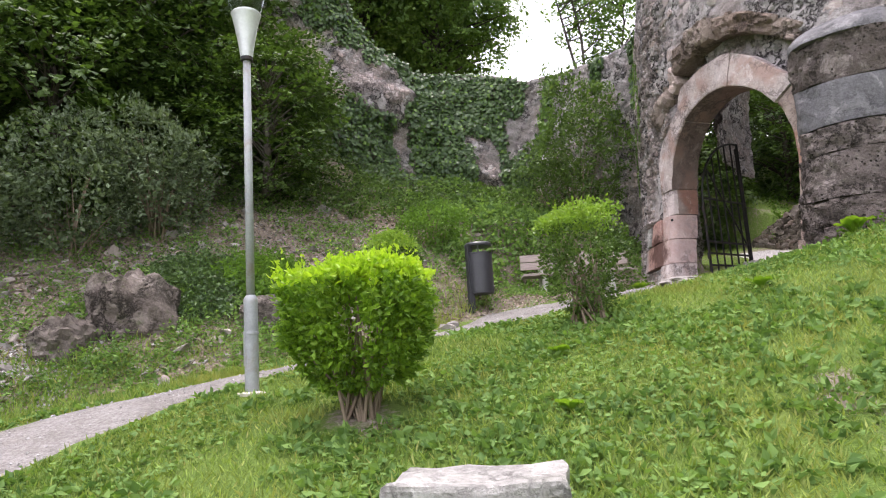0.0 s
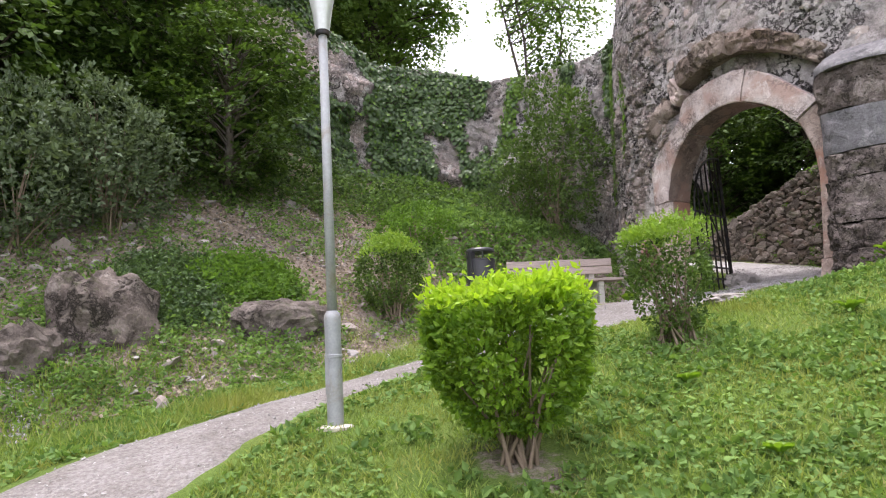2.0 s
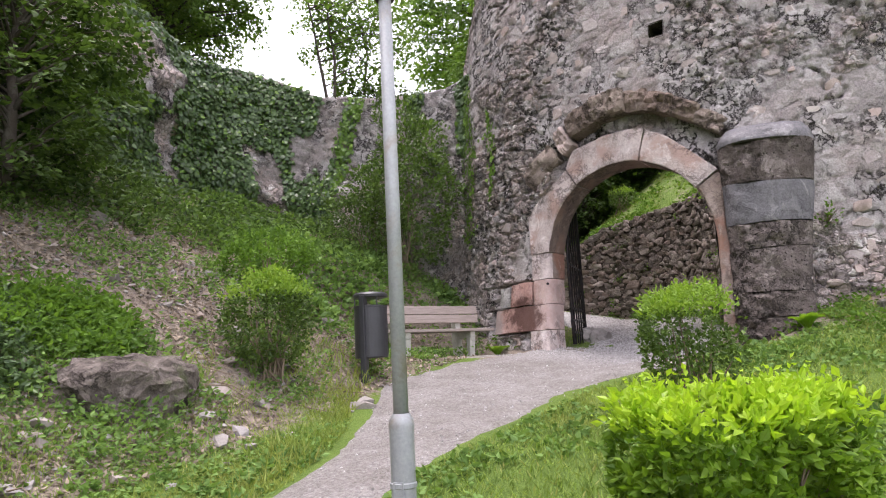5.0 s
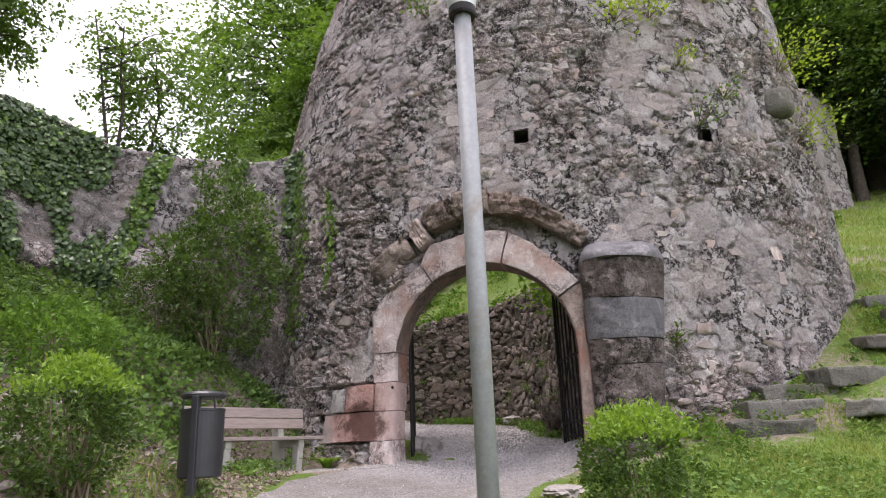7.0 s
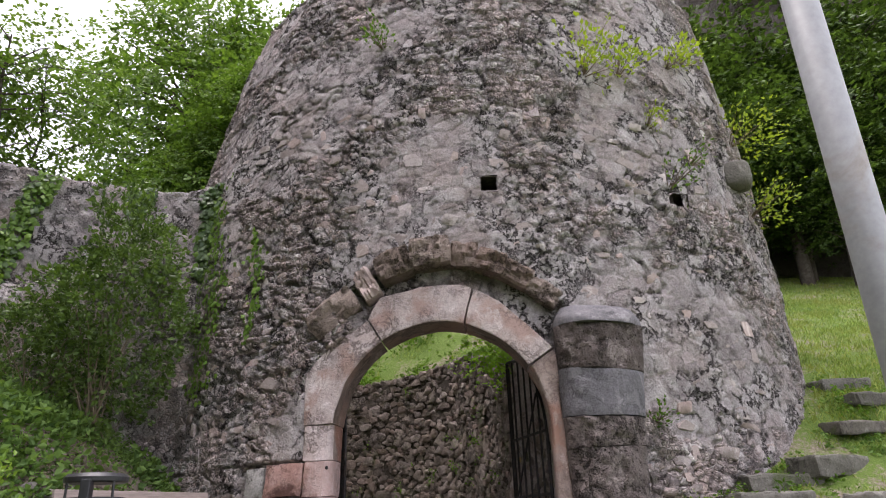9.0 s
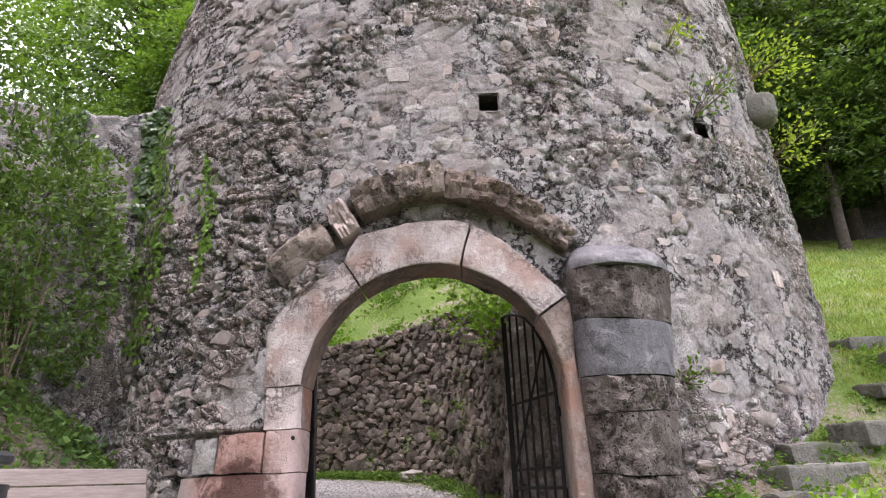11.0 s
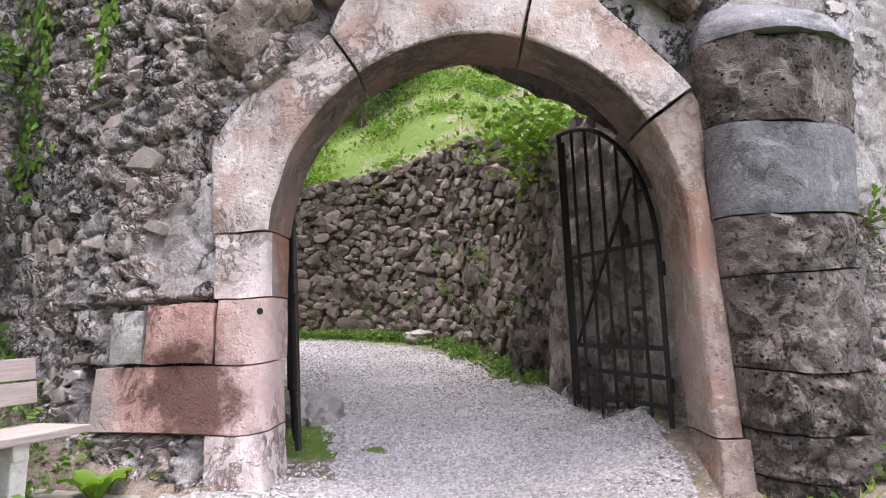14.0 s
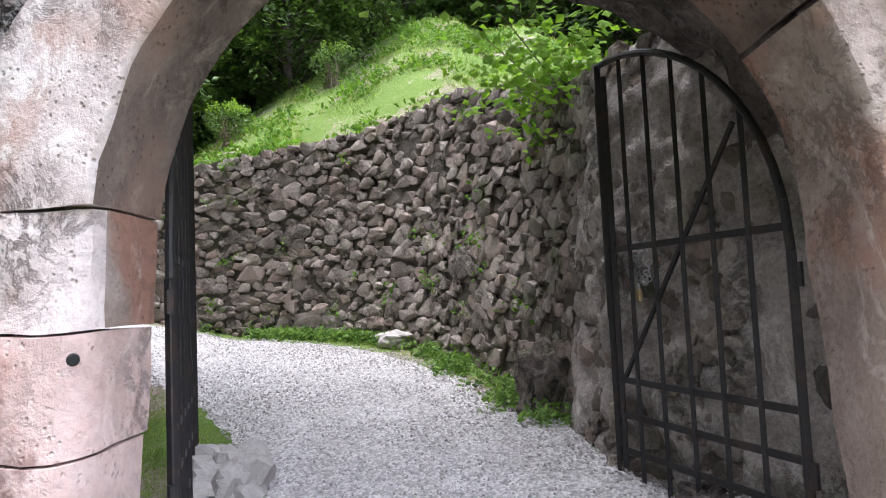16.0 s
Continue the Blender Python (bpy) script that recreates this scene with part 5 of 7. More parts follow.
def retaining_wall():
    wall = thing("retaining_wall", (W_X[150], W_Y[150], 2.6), "curved dry-stone retaining wall of dark mossy stones", "wall")
    inv = Matrix.Translation(-Vector(wall.matrix_basis.translation))
    nz = 90
    A, F = np.meshgrid(W_ARC, np.linspace(0, 1, nz))
    top = W_TOP + 0.18 * (fbm(W_ARC * 1.3, 0 * W_ARC, 0, 101) - 0.5) + 0.05
    Z = 2.2 + (top - 2.2) * F
    smear = smooth(2.6, 1.8, A)
    off = 0.06 * (fbm(A * 4, Z * 4, 0, 102) - 0.5) + smear * (0.05 + 0.12 * (fbm(A * 2.5, Z * 2.5, 0, 103) - 0.5) + 0.16 * (fbm(A * 8, Z * 8, 0, 104) - 0.5)) - 0.09 * (Z - 2.6)
    X, Y = W_X + W_NX * off, W_Y + W_NY * off
    v = np.stack([X, Y, Z], -1)
    b = v[-1].copy()
    b[:, 0] -= W_NX * 0.75
    b[:, 1] -= W_NY * 0.75
    v = np.concatenate([v, b[None]])
    nu = len(W_ARC)
    i = (np.arange(nz)[:, None] * nu + np.arange(nu - 1)[None]).reshape(-1, 1)
    core = raw_mesh("core", v.reshape(-1, 3), i + np.array([[0, nu, nu + 1, 1]]), M_JOINT, True)
    core.materials.append(M_BACKING)
    for face in core.polygons:
        face.material_index = int(W_ARC[face.vertices[0] % nu] < 2.35)
    ob = put("core", core, wall, "dark earthy joints between the stones")
    ob.matrix_parent_inverse = inv
    # stones in wavering courses
    rnd = random.Random(21)
    way_z = height(W_X + W_NX * 0.6, W_Y + W_NY * 0.6)
    kinds = [chip_mesh("field_stone", M_RETAIN, s, 24, 0.28) for s in range(10)]
    spots = []
    grid = {}
    for w0, h0, count in ((0.34, 0.22, 110), (0.25, 0.155, 2200), (0.185, 0.115, 9000), (0.12, 0.08, 11000)):
        for _ in range(count):
            a, z = rnd.uniform(0.6, 15.5), rnd.uniform(2.45, 6.6)
            ww, hh = w0 * rnd.uniform(0.8, 1.2), h0 * rnd.uniform(0.8, 1.2)
            k = int(np.interp(a, W_ARC, np.arange(nu)))
            if not way_z[k] + hh * 0.2 < z < top[k] - hh * 0.1 or (a < 1.9 and rnd.random() > 0.75):
                continue
            cell = (int(a / 0.5), int(z / 0.5))
            clash = False
            for di in (-1, 0, 1):
                for dj in (-1, 0, 1):
                    for a2, z2, w2, h2 in grid.get((cell[0] + di, cell[1] + dj), ()):
                        if ((a - a2) / (ww + w2)) ** 2 + ((z - z2) / (hh + h2)) ** 2 < 0.15:
                            clash = True
            if not clash:
                grid.setdefault(cell, []).append((a, z, ww, hh))
                spots.append((a, k, z, ww, hh))
    spots.sort(key=lambda q: abs(q[0] - 4.2))
    rest_v, rest_f, base = [], [], 0
    for j, (a, k, zz, ww, hh) in enumerate(spots):
        o = -0.09 * (zz - 2.6) + rnd.uniform(-0.03, 0.03)
        m = Matrix.Translation((W_X[k] + W_NX[k] * o, W_Y[k] + W_NY[k] * o, zz)) @ Matrix.Rotation(math.atan2(W_NY[k], W_NX[k]) + math.pi / 2, 4, "Z") @ Matrix.Rotation(rnd.uniform(-0.17, 0.17), 4, "Y")
        m = m @ Matrix.Diagonal((ww * 1.10, rnd.uniform(0.13, 0.18), hh * 1.12, 1))
        me = kinds[rnd.randrange(10)]
        if j < 300:
            s = put("field_stone", me, wall, m=m)
            s.matrix_parent_inverse = inv
        else:
            co = np.array([m @ q.co for q in me.vertices])
            rest_v.append(co)
            rest_f += [tuple(base + q for q in p.vertices) for p in me.polygons]
            base += len(co)
    ob = tagged(put("further_field_stones", raw_mesh("further_field_stones", np.concatenate(rest_v), rest_f, M_RETAIN_J), wall), kind="stuff")
    ob.matrix_parent_inverse = inv


# ---- bench, litter bin, lamp ----
def build_bench():
    bench = thing("park_bench", (2.40, 12.0, 2.485), "park bench of greyed planks on pale concrete supports", "bench", turn=-1.0)
    def upright(y0, y1, z0, z1, lean, foot):
        """A cast support, wider at its foot, leaning back by lean metres."""
        bm = bmesh.new()
        ring = [(y0 - foot, z0), (y1 + foot, z0), (y1 + lean, z1), (y0 + lean, z1)]
        front = [bm.verts.new((-0.05, y, z)) for y, z in ring]
        back = [bm.verts.new((0.05, y, z)) for y, z in ring]
        bm.faces.new(front[::-1])
        bm.faces.new(back)
        for k in range(4):
            bm.faces.new((front[k], front[(k + 1) % 4], back[(k + 1) % 4], back[k]))
        bmesh.ops.recalc_face_normals(bm, faces=bm.faces[:])
        bmesh.ops.bevel(bm, geom=bm.edges[:], offset=0.01, segments=2, affect="EDGES", profile=0.6)
        return bm

    for x in (-0.60, 0.60):
        at = Matrix.Translation((x, 0, 0))
        for name, bm in (("front_leg", upright(0.03, 0.15, 0.0, 0.345, -0.02, -0.012)), ("back_post", upright(0.40, 0.53, 0.0, 0.80, 0.07, 0.02)),
                         ("seat_bearer", box_bm((0.095, 0.44, 0.10), (0, 0.22, 0.36), 0.012))):
            bm.transform(at)
            part(name, bm, M_CONCRETE, bench)
    for y in (0.02, 0.185, 0.35):
        part("seat_plank", box_bm((1.98, 0.155, 0.045), (0, y, 0.432), 0.008), M_WOOD, bench)
    for z, y in ((0.645, 0.425), (0.79, 0.44)):
        bm = box_bm((1.98, 0.04, 0.135), (0, 0, 0), 0.008)
        bm.transform(Matrix.Translation((0, y, z)) @ Matrix.Rotation(radians(-6), 4, "X"))
        part("back_plank", bm, M_WOOD, bench)
    return bench


def build_slab():
    n = 24
    v = []
    for k in range(n + 1):
        f = k / n
        for y, z in ((-0.30, -0.25), (-0.32, -0.02), (-0.29, 0.012), (0.05, 0.018), (0.62, 0.015), (0.64, -0.25)):
            v.append((-1.35 + 2.75 * f, y + 0.02 * (vnoise(f * 20, y * 3, 0, 111) - 0.5), z + 0.02 * (vnoise(f * 16, y * 4, 1, 112) - 0.5) - 0.03 * (1 - f)))
    faces = [(k * 6 + j, k * 6 + 6 + j, k * 6 + 7 + j, k * 6 + j + 1) for k in range(n) for j in range(5)]
    faces += [(0, 1, 2, 3, 4, 5), tuple(n * 6 + j for j in range(5, -1, -1))]
    ob = put("bench_slab", raw_mesh("bench_slab", v, faces, M_SLAB, False), m=pose(2.40, 12.0, 2.485, 0, 0, -1.0))
    return tagged(ob, "worn concrete slab with a raised edge under the bench", "slab")


def build_bin():
    b = thing("litter_bin", (0.57, 10.83, 2.26), "charcoal cylindrical litter bin with a round hood on a post", "litter bin", turn=35)
    part("post", box_bm((0.10, 0.07, 1.10), (-0.20, 0.0, 0.50), 0.01), M_BIN, b)
    prof = [(0.0, 0.26), (0.205, 0.26), (0.215, 0.275), (0.215, 0.90), (0.221, 0.905), (0.221, 0.925), (0.205, 0.93), (0.20, 0.90), (0.20, 0.50), (0.0, 0.50)]
    part("body", lathe_bm(prof, 36, False), M_BIN, b, shade=False)
    hood = [(0.0, 1.03), (0.205, 1.03), (0.222, 1.04), (0.225, 1.07), (0.20, 1.095), (0.12, 1.105), (0.0, 1.108)]
    part("hood", lathe_bm(hood, 36, False), M_BIN, b, "flat round hood")
    for a in (0.9, -0.9):
        part("hood_strut", bar_bm((0.205 * math.cos(a + math.pi), 0.205 * math.sin(a + math.pi), 0.85), (0.205 * math.cos(a + math.pi), 0.205 * math.sin(a + math.pi), 1.04), 0.010, 8), M_BIN, b)
    # solid plate: the slot's dark inside is painted black on it
    part("ash_slot_plate", box_bm((0.012, 0.085, 0.05), (0.213, 0, 0.84), 0.003), M_BLACK, b, "solid black plate painted as a dark slot")
    return b


def build_lamp():
    lamp = thing("street_lamp", (-1.738, 5.97, 1.295), "galvanised steel lamp post with a conical silver head", "street lamp")
    part("base_ring", lathe_bm([(0.0, 0.0), (0.14, 0.0), (0.145, 0.015), (0.145, 0.035), (0.12, 0.045), (0.0, 0.05)], 28, False), M_PLATE, lamp, "chipped pale base ring on a rusty flange")
    part("sleeve", lathe_bm([(0.061, 0.03), (0.061, 0.80), (0.065, 0.83), (0.061, 0.86), (0.042, 0.89)], 28, False), M_ZINC, lamp, "thicker lower tube", True)
    part("pole", lathe_bm([(0.038, 0.85), (0.037, 2.0), (0.035, 3.14)], 24), M_ZINC, lamp, "", True)
    part("collar", lathe_bm([(0.052, 3.11), (0.056, 3.12), (0.056, 3.15), (0.050, 3.16)], 24), M_IRON, lamp, "dark collar")
    part("cone", lathe_bm([(0.056, 3.15), (0.072, 3.26), (0.105, 3.45), (0.135, 3.57), (0.142, 3.585), (0.13, 3.60), (0.0, 3.60)], 36, False), M_CONE, lamp, "silver flared cone", True)
    part("globe", lathe_bm([(0.135, 3.60), (0.19, 3.80), (0.235, 4.02), (0.232, 4.02), (0.186, 3.80), (0.131, 3.605)], 36, False), M_GLASS, lamp, "clear flared glass", True)
    part("cap", lathe_bm([(0.0, 4.02), (0.24, 4.02), (0.245, 4.035), (0.16, 4.10), (0.0, 4.13)], 36, False), M_CONE, lamp, "", True)
    part("door", box_bm((0.012, 0.055, 0.30), (0.057, 0, 0.42), 0.003, Matrix.Rotation(radians(215), 4, "Z")), M_ZINC, lamp, "service door")
    part("clamp_band", lathe_bm([(0.062, 0.535), (0.0665, 0.54), (0.0665, 0.56), (0.062, 0.565)], 28, False), M_ZINC, lamp)
    return lamp


build_bench()
build_slab()
build_bin()
build_lamp()


# ---- stones ----
def boulder(name, at, size, seed, mat=M_ROCK, label="", turn=0.0, rough=0.5, category="rock"):
    me = lump_mesh(name, mat, seed, 4, rough * 0.8, 1.0)
    co = np.array([v.co[:] for v in me.vertices])
    k = 1 + rough * (1.5 * np.abs(fbm(co[:, 0] * 3.5, co[:, 1] * 3.5, co[:, 2] * 3.5 + seed, 121, 4) - 0.5) * 2 - 0.35) + 0.16 * rough * (vnoise(np.round(co[:, 0] * 7), np.round(co[:, 1] * 7), np.round(co[:, 2] * 9), 122) - 0.5)
    me.vertices.foreach_set("co", (co * k[:, None]).ravel())
    me.update()
    me.set_sharp_from_angle(angle=radians(22))
    ob = put(name, me, m=pose(*at, 0, 0, turn) @ Matrix.Diagonal((*size, 1)))
    return tagged(ob, label, category)


def ground_z(x, y):
    return float(height(x, y))


boulder("boulder", (-4.5, 9.6, 2.15), (1.2, 0.95, 1.8), 3, label="rough grey-brown boulder half buried in the bank", turn=25, rough=0.34)
boulder("boulder", (-5.1, 9.05, 1.95), (0.9, 0.8, 0.8), 5, label="small rough boulder at the foot of the bank", turn=70, rough=0.34)
boulder("boulder", (-2.45, 10.05, 2.25), (1.25, 0.7, 0.8), 9, label="grey rock breaking out of the earth bank", turn=12, rough=0.36)
boulder("boulder", (5.55, 11.75, 2.66), (0.62, 0.5, 0.5), 11, M_PALE, "pale grey boulder on the grass inside the gate", 30, 0.35)
boulder("flat_stone", (9.72, 12.48, 3.20), (0.55, 0.4, 0.24), 17, M_PALE, "flat white stone at the edge of the gravel", 60, 0.3, "stone")
boulder("flat_stone", (2.85, 7.95, ground_z(2.85, 7.95) + 0.02), (0.6, 0.4, 0.14), 18, M_PALE, "flat pale stone beside the path", 20, 0.3, "stone")
boulder("corner_stone", (7.45, 10.2, 2.85), (0.55, 0.5, 0.85), 19, M_ROCK, "big brown stone leaning at the wall's foot", 20, 0.3, "stone")
boulder("stone", (5.75, 9.05, 2.58), (0.5, 0.4, 0.3), 22, M_ROCK, "dark rough stone lying beneath the gate leaf", 10, 0.4, "stone")
boulder("stone", (6.35, 9.42, 2.62), (0.45, 0.35, 0.28), 23, M_ROCK, "dark rough stone lying beneath the gate leaf", 50, 0.4, "stone")


def step_stone(u, size, turn, seed, tilt=0.0):
    x, y, z = u
    bm = box_bm(size, (0, 0, 0), 0.03, None, 2)
    bmesh.ops.subdivide_edges(bm, edges=bm.edges[:], cuts=4, use_grid_fill=True)
    for q in bm.verts:
        q.co += Vector((0.03 * (noise.noise(q.co * 4 + Vector((seed, 0, 0)))), 0.03 * noise.noise(q.co * 4 + Vector((0, seed, 0))), 0.035 * noise.noise(q.co * 5 + Vector((0, 0, seed))) + 0.02 * noise.noise(q.co * 17)))
    ob = part("step_stone", bm, M_STEP, None, "", False)
    ob.matrix_basis = pose(x, y, z, tilt, 0, turn)
    return tagged(ob, "rough grey stone step laid in the grass beside the tower", "step", "stone steps up the hillside")


block = step_stone((0.09, 3.02, 0.78), (0.77, 0.46, 0.46), -11, 41.0)
block.name = "stone_block"
block.data.materials[0] = M_BLOCK
del block["group"]
tagged(block, "weathered pale stone block sunk in the lawn", "stone")
for k, (p, sz, turn) in enumerate([((5.45, 6.42, 2.76), (0.95, 0.42, 0.24), -28), ((5.98, 6.38, 3.00), (1.0, 0.42, 0.24), -20), ((6.5, 6.25, 3.22), (1.0, 0.45, 0.22), -25), ((6.95, 5.62, 3.40), (1.05, 0.45, 0.26), -8),
                                   ((7.95, 5.05, 3.92), (1.0, 0.5, 0.18), -30), ((8.7, 4.75, 4.36), (1.0, 0.5, 0.2), -20), ((9.3, 5.1, 4.7), (0.8, 0.45, 0.2), -30), ((6.2, 5.35, 2.98), (0.7, 0.35, 0.2), 10)]):
    step_stone(p, sz, turn - 30, k * 3.1)


# ---- hillside behind: cliff, far wall ----
def backdrop_cliff(name, pts, label):
    line = spline(np.array(pts, float), 120)
    dist = np.concatenate([[0], np.cumsum(np.hypot(*np.diff(line[:, :2], axis=0).T))])
    nz = 50
    D, F = np.meshgrid(dist, np.linspace(0, 1, nz))
    t = unit(np.gradient(line[:, :2], axis=0))
    n = np.stack([-t[:, 1], t[:, 0]], -1)
    off = 3.5 * (fbm(D * 0.13, F * 5, 0, 131) - 0.5) + 1.2 * (fbm(D * 0.5, F * 16, 0, 132) - 0.5)
    Z = line[None, :, 2] + (line[None, :, 3] - line[None, :, 2]) * F
    v = np.stack([line[None, :, 0] + n[None, :, 0] * off, line[None, :, 1] + n[None, :, 1] * off, Z], -1)
    nu = len(line)
    i = (np.arange(nz - 1)[:, None] * nu + np.arange(nu - 1)[None]).reshape(-1, 1)
    return tagged(put(name, raw_mesh(name, v.reshape(-1, 3), i + np.array([[0, 1, nu + 1, nu]]), M_CLIFF, True)), label, "cliff", kind="structure")


backdrop_cliff("cliff_east", [(36, 30, 8, 34), (34, 16, 6, 34), (30, 6, 5, 32), (29, -4, 4, 30), (34, -18, 2, 26)], "dark overgrown cliff above the hillside")
backdrop_cliff("cliff_west", [(-24, -6, 0, 14), (-20, 6, 2, 18), (-14, 15, 5, 20), (-7, 19.5, 7, 20), (-3, 20.5, 8, 17)], "shaded rock face behind the trees")


def far_wall():
    w = thing("castle_wall", (19.5, 6.6, 7), "old rendered castle wall higher up the hill", "wall")
    n, nz = 60, 40
    A, F = np.meshgrid(np.linspace(0, 8.0, n), np.linspace(0, 1, nz))
    top = 15.6 - 0.5 * A * 0.3 + 0.8 * (fbm(A * 0.6, 0 * A, 0, 141) - 0.5)
    Z = 6 + (top - 6) * F
    off = 0.25 * (fbm(A * 0.8, Z * 0.8, 0, 142) - 0.5) + 0.06 * (fbm(A * 4, Z * 4, 0, 143) - 0.5)
    v = np.stack([17.2 + A * 0.75 + off * -0.5, 9.0 - A * 0.40 + off * -0.8, Z], -1)
    b = v[-1] + np.array([0.8, 0.9, 0])
    v = np.concatenate([v, b[None]]).reshape(-1, 3)
    i = (np.arange(nz)[:, None] * n + np.arange(n - 1)[None]).reshape(-1, 1)
    ob = put("masonry", raw_mesh("masonry", v, i + np.array([[0, 1, n + 1, n]]), M_IVYWALL, True, [("tint", np.full(len(v), 0.6)), ("bare", np.full(len(v), 0.2))]), w)
    ob.matrix_parent_inverse = Matrix.Translation((-19.5, -6.6, -7))


far_wall()

# ---- trees and shrubs ----
def limb_verts(a, b, ra, rb, sides=5):
    """Tapered limbs between arrays of places."""
    a, b = np.atleast_2d(a), np.atleast_2d(b)
    d = unit(b - a)
    ref = np.where(np.abs(d[:, 2:3]) > 0.9, np.array([[1.0, 0, 0]]), np.array([[0, 0, 1.0]]))
    w = unit(np.cross(d, ref))
    u = np.cross(w, d)
    ra, rb = np.broadcast_to(ra, (len(a),)), np.broadcast_to(rb, (len(a),))
    v = []
    for p, r in ((a, ra), (b, rb)):
        for k in range(sides):
            an = 2 * math.pi * k / sides
            v.append(p + (w * math.cos(an) + u * math.sin(an)) * r[:, None])
    v = np.stack(v, 1).reshape(-1, 3)
    i = np.arange(len(a))[:, None] * 2 * sides
    f = np.concatenate([i + np.array([[k, (k + 1) % sides, sides + (k + 1) % sides, sides + k]]) for k in range(sides)], 0)
    return v, f


def join_arrays(parts):
    vs, fs, base = [], [], 0
    for v, f in parts:
        vs.append(v)
        fs.append(np.asarray(f) + base)
        base += len(v)
    return np.concatenate(vs), [tuple(q) for f in fs for q in f]


def spray_crown(seed, radii, sprays, per, leaf, spread=0.45, flat=0.75, fill=0.45, lumps=6):
    """Leaf sprays over an uneven crown: returns leaves and the spray middles."""
    rg = np.random.default_rng(seed)
    dirs = unit(rg.normal(size=(sprays, 3)))
    lob = unit(rg.normal(size=(lumps, 3)))
    bump_ = 0.72 + 0.45 * np.clip((dirs @ lob.T).max(1) - 0.35, 0, 1)
    r = rg.uniform(fill, 1.0, sprays) ** 0.6 * bump_
    mid = dirs * r[:, None] * np.array(radii)
    nrm = unit(dirs * (1 - flat) + np.array([0, 0, 1.0]) * flat + 0.25 * rg.normal(size=(sprays, 3)))
    outw = dirs * np.array([1, 1, 0.15])
    k = np.repeat(np.arange(sprays), per)
    n = len(k)
    t = rg.uniform(-1, 1, n)
    s = rg.uniform(-1, 1, n) * (1 - 0.5 * np.abs(t))
    ax = unit(outw + 0.35 * rg.normal(size=(sprays, 3)))[k]
    side = unit(np.cross(nrm[k], ax))
    sp = (spread * rg.uniform(0.6, 1.3, sprays))[k, None]
    p = mid[k] + ax * t[:, None] * sp + side * s[:, None] * sp * 0.6 - np.array([0, 0, 1]) * (t[:, None] ** 2 * 0.22 + np.abs(s[:, None]) * 0.10) * sp + 0.05 * sp * rg.normal(size=(n, 3))
    dd = ax * 0.7 + side * np.sign(s)[:, None] * 0.8 + 0.3 * rg.normal(size=(n, 3))
    nn = unit(nrm[k] + 0.35 * rg.normal(size=(n, 3)))
    return flat_leaf_verts(p, dd, nn, leaf * rg.uniform(0.65, 1.25, n)), mid


def tree(name, seed, trunk_h, trunk_r, radii, sprays, per, leaf, mat, label, category="tree", spread=0.45, flat=0.75, fill=0.45, limbs=60, stems=1, lumps=6):
    """A tree with its foot at the origin: tapered trunk and limbs, and a crown of leaf sprays."""
    rg = np.random.default_rng(seed + 500)
    t = thing(name, (0, 0, 0), label, category)
    (lv, lf), mid = spray_crown(seed, radii, sprays, per, leaf, spread, flat, fill, lumps)
    mz = trunk_h + radii[2] * 0.55
    lift = np.array([0, 0, mz])
    parts = []
    for s in range(stems):
        foot = np.array([0.25 * rg.normal(), 0.25 * rg.normal(), 0]) * (stems > 1)
        pts = [foot + np.array([0, 0, -0.6])]
        for q in range(1, 7):
            pts.append(foot + np.array([0.10 * rg.normal() + foot[0] * q * 0.5, 0.10 * rg.normal() + foot[1] * q * 0.5, 0]) * trunk_h * 0.18 + np.array([0, 0, (trunk_h + radii[2] * 0.9) * q / 6]))
        pts = np.array(pts)
        rr = trunk_r / math.sqrt(stems) * np.linspace(1.15, 0.25, 7)
        parts.append(limb_verts(pts[:-1], pts[1:], rr[:-1], rr[1:], 9))
        pick = mid[rg.choice(len(mid), min(limbs, len(mid)), replace=False)] + lift
        z = np.clip(pick[:, 2] - 0.35 * np.hypot(pick[:, 0], pick[:, 1]) - 0.2, 0.15 * trunk_h, trunk_h + radii[2] * 0.85)
        root = np.stack([np.interp(z, pts[:, 2], pts[:, k]) for k in range(3)], -1)
        bend = (root + pick) / 2 + np.array([0, 0, 0.12]) * np.linalg.norm(pick - root, axis=1)[:, None]
        parts.append(limb_verts(root, bend, trunk_r * 0.22, trunk_r * 0.12, 5))
        parts.append(limb_verts(bend, pick, trunk_r * 0.12, trunk_r * 0.04, 5))
    v, f = join_arrays(parts)
    put("trunk", raw_mesh("trunk", v, f, M_BARK, True), t)
    tagged(put("crown", raw_mesh("crown", lv + lift, lf, mat), t), kind="stuff")
    return t


def plant_at(x, y, scale=1.0, turn=0.0, dz=0.0, sx=1.0):
    return pose(x, y, ground_z(x, y) + dz, 0, 0, turn) @ Matrix.Diagonal((scale * sx, scale * sx, scale, 1))


def place(proto, spots):
    """Puts the first of a kind at the first spot and copies at the others."""
    for k, m in enumerate(spots):
        if k:
            copy_thing(proto, m)
    proto.matrix_basis = spots[0]


def bank_xy(s, b):
    return PATH_A + PATH_D * s - PATH_R * b


